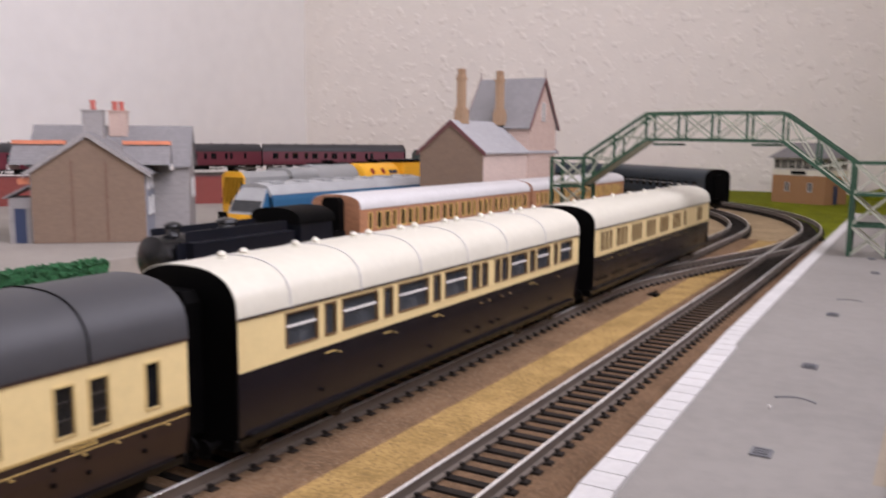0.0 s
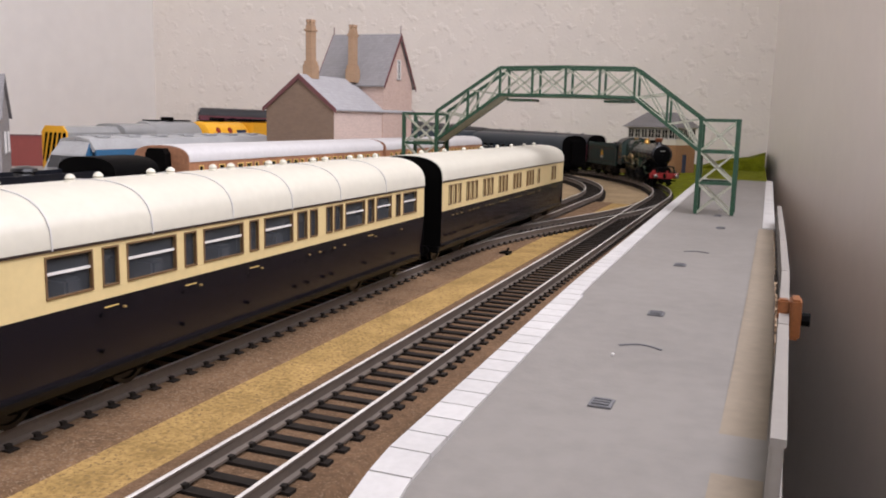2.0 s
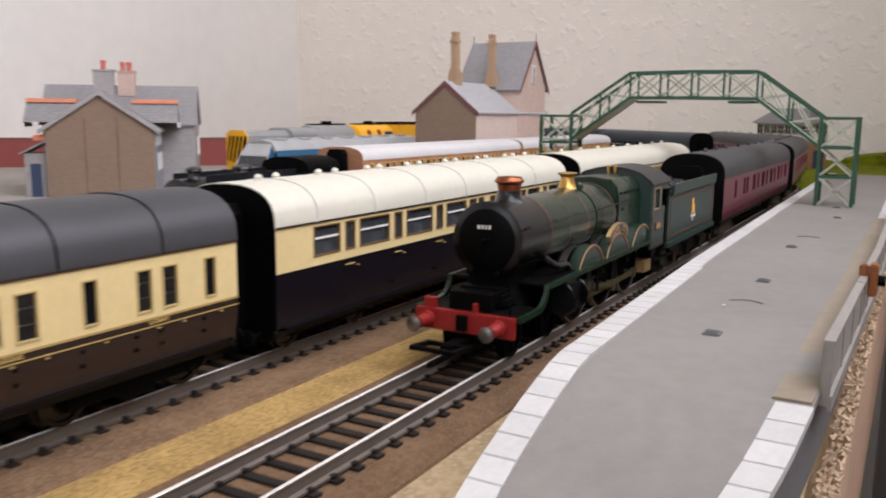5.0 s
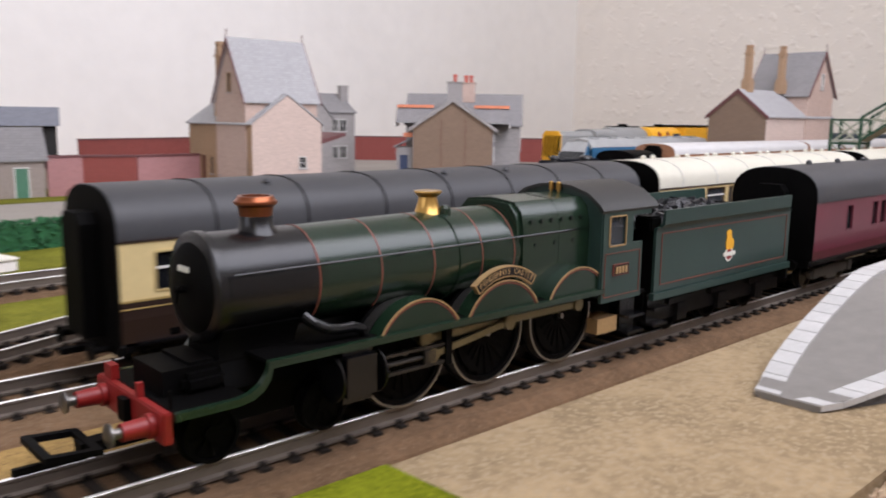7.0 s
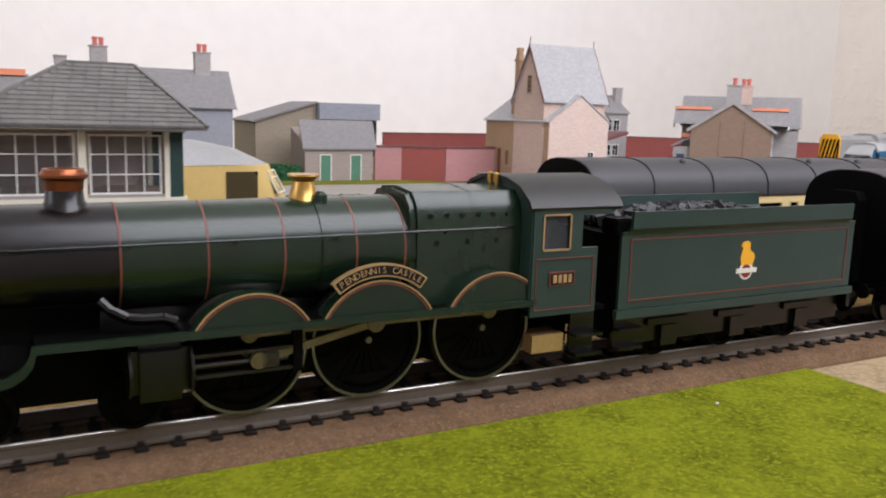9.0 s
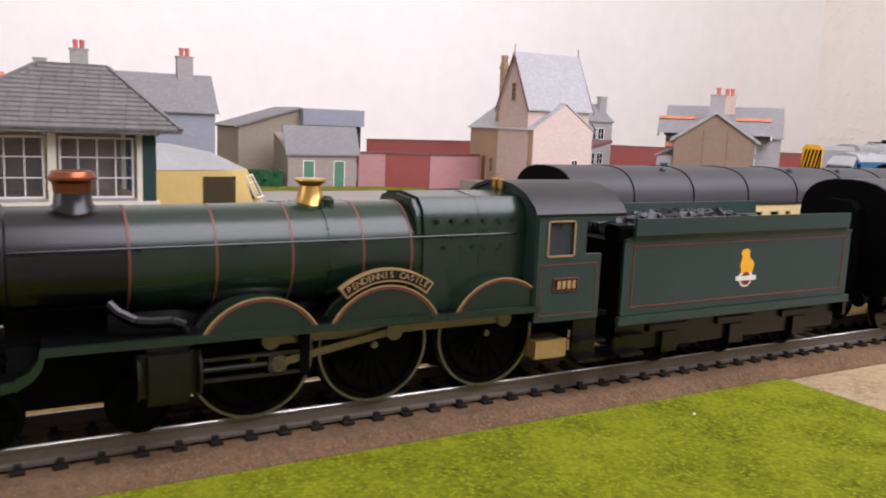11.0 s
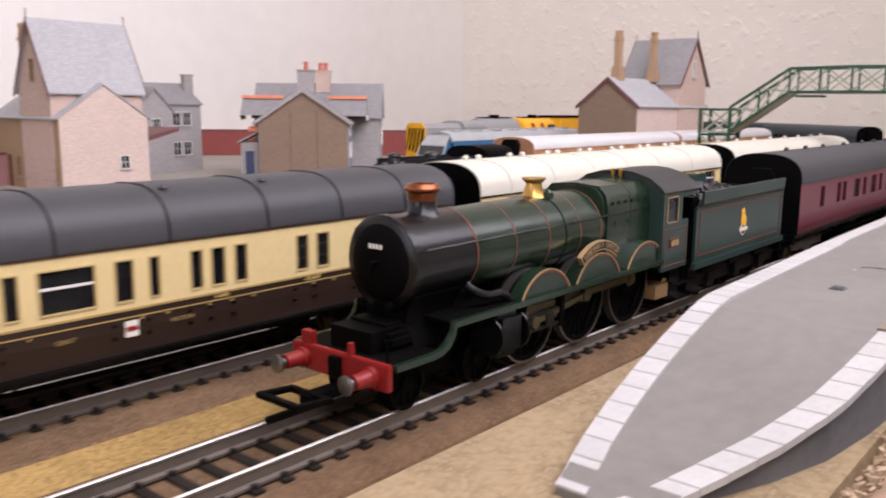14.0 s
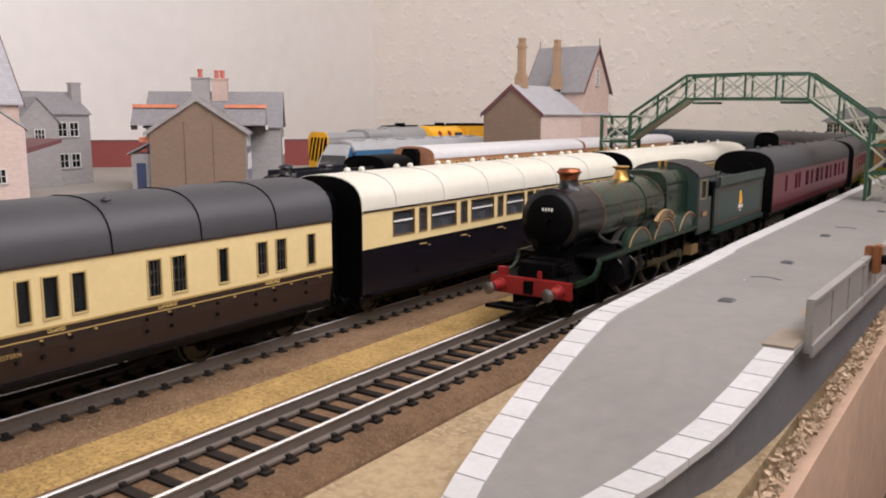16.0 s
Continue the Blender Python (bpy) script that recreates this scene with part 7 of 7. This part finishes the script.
def build_red_walls():
    for pts in ([(-0.795, -0.03), (-0.835, 0.16)], [(-0.835, 0.16), (-0.855, 0.35)], [(-0.855, 0.35), (-0.70, 0.52)], [(-0.70, 0.52), (-0.46, 0.76)]):
        (xa, ya), (xb, yb) = pts
        w = thing("boundary_wall", "dark red brick boundary wall at the back of the yard", "wall", group="boundary walls of the yard")
        bm = bmesh.new()
        bar(bm, (xa, ya, 0.019), (xb, yb, 0.019), 0.036, 0.003, (1, 0, 0))
        part("wall_panel", bm, M["redwall"], w)
        bm = bmesh.new()
        bar(bm, (xa, ya, 0.038), (xb, yb, 0.038), 0.002, 0.0042, (1, 0, 0))
        part("coping", bm, M["barge"], w)


def hip_roof(parent, x0, x1, y0, y1, z0, z1, in0, in1, mat, name="roof"):
    """A hipped roof with its ridge along y."""
    bm = bmesh.new()
    mid = (x0 + x1) / 2
    base = [bm.verts.new(v) for v in ((x0, y0, z0), (x1, y0, z0), (x1, y1, z0), (x0, y1, z0))]
    low = [bm.verts.new(v) for v in ((x0, y0, z0 - 0.0012), (x1, y0, z0 - 0.0012), (x1, y1, z0 - 0.0012), (x0, y1, z0 - 0.0012))]
    r0, r1 = bm.verts.new((mid, y0 + in0, z1)), bm.verts.new((mid, y1 - in1, z1))
    bm.faces.new((base[0], base[1], r0))
    bm.faces.new((base[1], base[2], r1, r0))
    bm.faces.new((base[2], base[3], r1))
    bm.faces.new((base[3], base[0], r0, r1))
    for i in range(4):
        bm.faces.new((low[i], low[(i + 1) % 4], base[(i + 1) % 4], base[i]))
    bm.faces.new(list(reversed(low)))
    return part(name, bm, mat, parent)


def build_signal_boxes():
    # near box: dark green posts, white windows, slate courses
    xf = -0.100
    ob = thing("signal_box", "signal box with white many-paned windows and slate hipped roof", "signal box")
    y0, y1 = -0.4685, -0.4080
    boxpart("lower_wall", (xf - 0.040, xf, y0, y1, GROUND, 0.0335), M["stone"], ob)
    boxpart("sill_band", (xf - 0.042, xf + 0.0012, y0 - 0.001, y1 + 0.001, 0.0335, 0.0352), M["creamtrim"], ob)
    boxpart("rear_wall", (xf - 0.040, xf - 0.038, y0, y1, 0.0352, 0.0562), M["pinklit"], ob)
    boxpart("floor", (xf - 0.038, xf - 0.001, y0 + 0.001, y1 - 0.001, 0.0352, 0.0358), M["buff"], ob)
    for y, w, mat in ((y0, 0.0042, "darkgreen"), (y0 + 0.0042, 0.0016, "creamtrim"), ((y0 + y1) / 2 - 0.0012, 0.0024, "creamtrim"), (y1 - 0.0058, 0.0016, "creamtrim"), (y1 - 0.0042, 0.0042, "darkgreen")):
        boxpart("corner_post", (xf - 0.003, xf + 0.0004, y, y + w, 0.0352, 0.0562), M[mat], ob)
        boxpart("corner_post", (xf - 0.038, xf - 0.035, y, y + w, 0.0352, 0.0562), M[mat], ob)
    for s, ye in ((-1, y0), (1, y1)):
        boxpart("end_post", (xf - 0.035, xf - 0.003, ye - 0.001 if s > 0 else ye, ye if s > 0 else ye + 0.001, 0.0352, 0.0395), M["darkgreen"], ob)
    boxpart("fascia", (xf - 0.041, xf + 0.0012, y0 - 0.001, y1 + 0.001, 0.0562, 0.0580), M["creamtrim"], ob)
    half = (y0 + y1) / 2
    for a, b in ((y0 + 0.0066, half - 0.0020), (half + 0.0020, y1 - 0.0066)):
        window_on(ob, "x", xf - 0.0016, 1, a, b, 0.0362, 0.0552, 4, 3, "trim", "glass")
    z0, z1 = 0.0580, 0.0775
    HIP_0, HIP_1 = 0.0345, 0.0185
    ex0, ex1, ey0, ey1 = xf - 0.0465, xf + 0.0065, y0 - 0.0065, y1 + 0.0068
    hip_roof(ob, ex0, ex1, ey0, ey1, z0, z1 - 0.0006, HIP_0, HIP_1, M["slatedark"])
    mid = (ex0 + ex1) / 2
    n = 14
    for k in range(n):  # courses of single slates on the track side
        f0, f1 = k / n, (k + 1) / n
        xa, xb = ex1 + (mid - ex1) * f0, ex1 + (mid - ex1) * f1
        za, zb = z0 + (z1 - z0) * f0, z0 + (z1 - z0) * f1
        ya, yb = ey0 + HIP_0 * f1, ey1 - HIP_1 * f1
        y = ya - (0.0021 if k % 2 else 0)
        while y < yb - 0.0005:
            p, q = max(y, ya), min(y + 0.0040, yb)
            if q - p > 0.0006:
                bm = bmesh.new()
                vs = [bm.verts.new(v) for v in ((xa + 0.0004, p, za + 0.0004), (xa + 0.0004, q, za + 0.0004), (xb, q, zb + 0.0001), (xb, p, zb + 0.0001), (xa + 0.0004, p, za - 0.0003), (xa + 0.0004, q, za - 0.0003))]
                bm.faces.new((vs[0], vs[1], vs[2], vs[3]))
                bm.faces.new((vs[4], vs[5], vs[1], vs[0]))
                bm.faces.new((vs[4], vs[0], vs[3]))
                bm.faces.new((vs[5], vs[2], vs[1]))
                part("slate", bm, M["slatedark"], ob)
            y += 0.0042
    for a, b in (((ex1, ey0, z0), (mid, ey0 + HIP_0, z1)), ((ex1, ey1, z0), (mid, ey1 - HIP_1, z1)), ((mid, ey0 + HIP_0, z1), (mid, ey1 - HIP_1, z1))):
        bm = bmesh.new()
        bar(bm, a, b, 0.0014, 0.0012)
        part("ridge_tile", bm, M["slatedark"], ob)
    # far box on the grass inside the bend
    fb = thing("signal_box", "brick signal box with cream upper floor on the grass", "signal box", pose(-0.062, 1.150, GROUND + 0.004, 0, 0, -28))
    a, d = 0.044, 0.026
    boxpart("lower_wall", (-a, a, -d, d, 0, 0.041), M["sbrick"], fb)
    up = boxpart("upper_wall", (-a, a, -d, d, 0.041, 0.0500), M["creamtrim"], fb)
    for k in range(7):
        x = -a + 0.002 + k * 0.0122
        window_on(fb, "y", -d + 0.0006, -1, x, x + 0.0108, 0.0505, 0.0640, 2, 2, "creamtrim")
    for k in range(3):
        y = -d + 0.002 + k * 0.0165
        window_on(fb, "x", a - 0.0006, 1, y, y + 0.0150, 0.0505, 0.0640, 3, 2, "creamtrim")
    boxpart("glazed_room", (-a + 0.001, a - 0.001, -d + 0.001, d - 0.001, 0.0500, 0.0650), M["inside"], fb)
    boxpart("eaves_band", (-a - 0.001, a + 0.001, -d - 0.001, d + 0.001, 0.0650, 0.0665), M["creamtrim"], fb)
    bm = bmesh.new()
    vs = [bm.verts.new(v) for v in ((-a - 0.006, -d - 0.006, 0.0665), (a + 0.006, -d - 0.006, 0.0665), (a + 0.006, d + 0.006, 0.0665), (-a - 0.006, d + 0.006, 0.0665), (-a + 0.016, 0, 0.089), (a - 0.016, 0, 0.089))]
    for f in ((0, 1, 5, 4), (1, 2, 5), (2, 3, 4, 5), (3, 0, 4), (3, 2, 1, 0)):
        bm.faces.new([vs[i] for i in f])
    part("roof", bm, M["slate"], fb)
    for x in (-0.022, 0.016):
        window_on(fb, "y", -d, -1, x, x + 0.008, 0.018, 0.031, 2, 2, "trim")
    door_on(fb, "x", a, 1, -0.008, 0.003, 0.0, 0.027, "bluedoor", "sbrick")
    boxpart("name_board", (-0.012, 0.012, -d - 0.0010, -d - 0.0001, 0.0425, 0.0475), M["matt"], fb)


def build_hedges():
    rnd = random.Random(11)
    for label, ax, ay, bx, by, h, w, n in (("dark green foam hedge along the siding", -0.325, -0.46, -0.335, -0.02, 0.0165, 0.010, 2600), ("dark green foam hedge along the siding", -0.338, 0.03, -0.338, 0.140, 0.0165, 0.010, 900),
                                           ("dark olive hedge beside the shed", -0.70, -0.34, -0.60, -0.205, 0.018, 0.012, 700)):
        hd = thing("hedge", label, "hedge", group="hedges")
        bm = bmesh.new()
        L = math.hypot(bx - ax, by - ay)
        ang = math.atan2(by - ay, bx - ax)
        base = Matrix.Translation((ax, ay, GROUND)) @ Matrix.Rotation(ang, 4, "Z")
        box(bm, 0, L, -w * 0.42, w * 0.42, 0, h * 0.9, base)
        for i in range(n):
            u = rnd.random() * L
            side = rnd.choice((-1, 1, 0, 0))
            if side:
                v, z = side * w * rnd.uniform(0.40, 0.52), rnd.uniform(0.0005, h)
            else:
                v, z = rnd.uniform(-0.5, 0.5) * w, h * rnd.uniform(0.88, 1.04)
            s = rnd.uniform(0.0006, 0.0015)
            mm = base @ Matrix.Translation((u, v, z)) @ Euler((rnd.random() * 6, rnd.random() * 6, rnd.random() * 6)).to_matrix().to_4x4()
            vs = [bm.verts.new(mm @ Vector(p)) for p in ((s, s, s), (-s, -s, s), (-s, s, -s), (s, -s, -s))]
            for f in ((0, 1, 2), (0, 3, 1), (0, 2, 3), (1, 3, 2)):
                bm.faces.new([vs[k] for k in f])
        tagged(part("foliage", bm, M["hedge"], hd), kind="stuff")


def build_small_things():
    # low signal cabinet and a few loose white stones on the grass
    cab = thing("siding_crate", "white and grey low box lying beside the siding", "crate", pose(-0.268, -0.262, GROUND + 0.001, 0, 0, 15))
    boxpart("box", (-0.008, 0.008, -0.016, 0.016, 0, 0.006), M["trim"], cab, bevel=0.001)
    boxpart("lid", (-0.0085, 0.0085, -0.004, 0.0165, 0.006, 0.0072), M["letter"], cab, bevel=0.0004)
    rnd = random.Random(5)
    for x, y in ((0.0325, -0.300), (-0.135, -0.40), (-0.15, -0.33), (0.0622, 0.034), (-0.28, -0.36), (-0.60, 0.03), (-0.55, 0.06)):
        bm = bmesh.new()
        bmesh.ops.create_icosphere(bm, subdivisions=1, radius=rnd.uniform(0.00025, 0.0005))
        for v in bm.verts:
            v.co *= rnd.uniform(0.7, 1.2)
        z = PTOP + 0.0005 if 0.06 < x < 0.09 else (GROUND + 0.0010 if x > -0.3 else 0.0044)
        ob = part("stone_chip", bm, M["trim"], m=pose(x, y, z))
        tagged(ob, "tiny loose white chip", "chip", "loose chips")


# ---- what moves ----
VALVE = [(0.0, 1.555), (0.5, 1.380), (1.0, 1.200), (1.5, 1.020), (2.0, 0.850), (2.5, 0.685), (3.0, 0.525), (3.5, 0.380), (4.0, 0.255), (4.5, 0.150), (5.0, 0.062), (5.5, -0.0171), (6.0, -0.0867), (6.5, -0.1525), (7.0, -0.2206), (7.5, -0.2769), (8.0, -0.3270), (8.5, -0.3714),
         (9.0, -0.4005), (9.5, -0.4056), (10.0, -0.4080), (10.5, -0.4060), (11.0, -0.3920), (11.5, -0.3600), (12.0, -0.3165), (12.5, -0.2578), (13.0, -0.2000), (13.5, -0.1440), (14.0, -0.0768), (14.5, -0.0214), (15.0, 0.0241), (15.5, 0.0570), (16.0, 0.0708)]


def valve_at(t):
    """The safety valve's way along the track: a smooth curve through the table."""
    k = min(len(VALVE) - 2, max(0, int(t * 2)))
    p = [VALVE[min(len(VALVE) - 1, max(0, k + j))][1] for j in (-1, 0, 1, 2)]
    f = (t - VALVE[k][0]) * 2
    return 0.5 * (2 * p[1] + (p[2] - p[0]) * f + (2 * p[0] - 5 * p[1] + 4 * p[2] - p[3]) * f * f + (3 * p[1] - p[0] - 3 * p[2] + p[3]) * f ** 3)


def build_moving_train():
    eng = build_engine()
    ten = build_tender()
    cars = []
    for k in range(3):
        cars.append(coach("maroon corridor coach with a dark grey roof behind the engine", 0.2610, maroon_windows(), pose(0, 0, 0), M["maroon"], M["maroon"], M["roofgrey"], vents=[(y, 0.0) for y in (-0.10, -0.07, -0.04, 0.0, 0.04, 0.07, 0.10)],
                         group="coaches of the moving train", bright_bogie=True, surround=M["maroon"]))
    return eng, ten, cars


def motions():
    eng, ten, cars = TRAIN
    times = [i / 30 for i in range(0, 481)]
    some = times[::5]
    def body(ob, off, base, origin=0.0):
        rows = []
        for t in some:
            m = on_track(TRACK_1, valve_at(t) + off, base)
            rows.append((t, m @ Matrix.Translation((0, -origin, 0))))
        walk(ob, rows)
    # the engine's middle lies 12 mm behind the valve
    body(eng, 0.012, 0.03, 0.012)
    body(ten, 0.1245, 0.027)
    for k, c in enumerate(cars):
        body(c, 0.1906 + 0.1305 + k * 0.272, 0.1)

    def angle_rows(r):
        rows, a, last = [], 0.0, valve_at(0)
        for t in times:
            s = valve_at(t)
            a += max(-1.4, min(1.4, -(s - last) / r))
            last = s
            rows.append((t, a))
        at9 = rows[270][1]
        return [(t, v - at9 + math.pi) for t, v in rows]
    cache = {}
    for ob, x, y, z, r in WHEELS + WHEELS_T:
        if r not in cache:
            cache[r] = angle_rows(r)
        walk(ob, [(t, Matrix.Translation((x, y, z)) @ Matrix.Rotation(a, 4, "X")) for t, a in cache[r]])
    drv = cache[0.0134]
    for kind, ob, s in RODS:
        rows = []
        for t, a in drv:
            py, pz = DRIVER_Y[1] + 0.0050 * math.sin(a), 0.0134 - 0.0050 * math.cos(a)
            tilt = 0.0 if kind == "couple" else math.asin(max(-0.9, min(0.9, (pz - 0.0128) / 0.027)))
            rows.append((t, Matrix.Translation((0, py, pz)) @ Matrix.Rotation(tilt, 4, "X")))
        walk(ob, rows)


# ---- put together ----
SLEEPER = sleeper_mesh()
COACH_WHEEL = wheel_mesh("wheel", 0.0062, M["black"])
BOGIE_WHEEL = wheel_mesh("bogie_wheel", 0.0060, M["matt"], spokes=9)
TENDER_WHEEL = wheel_mesh("tender_wheel", 0.0082, M["matt"], spokes=10)
DRIVER = wheel_mesh("driving_wheel", 0.0134, M["matt"], spokes=20)
DRIVER_SPOKE, BOGIE_SPOKE, TENDER_SPOKE = spoke_mesh(0.0134, 0.0028), spoke_mesh(0.0060, 0.0028), spoke_mesh(0.0082, 0.0028)
DRIVER_TYRE = ring_mesh("tyre", 0.0128, 0.01342, 0.0031, M["steel"])
WHEELS, WHEELS_T, RODS = [], [], []
build_room()
build_ground()
build_platform()
build_fence()
build_footbridge()
build_standing_train()
TRAIN = build_moving_train()
build_tank_engine()
build_teak_train()
build_railcar()
station_house(pose(-0.487, 0.0455, 0.004), "pink card station house with tall slate-roofed cross block", 0.0725, 0.118, 0.0565, 0.0815, (-0.061, -0.008), 0.0800, 0.1300, [(-0.074, -0.025, 0.060, 0.1305)], False, -1)
station_house(pose(-0.258, 0.425, 0.0, 0, 0, -90), "pink card station house with brown gable and tall chimneys", 0.0620, 0.150, 0.0735, 0.0985, (-0.148, -0.086), 0.0980, 0.1405, [(-0.017, 0.0, 0.097, 0.1435), (-0.082, 0.004, 0.097, 0.1465)], True, 1)
build_cottage()
build_stone_house()
build_outbuildings()
build_red_walls()
build_signal_boxes()
build_hedges()
build_small_things()
build_tracks()
build_yard_stock()
motions()
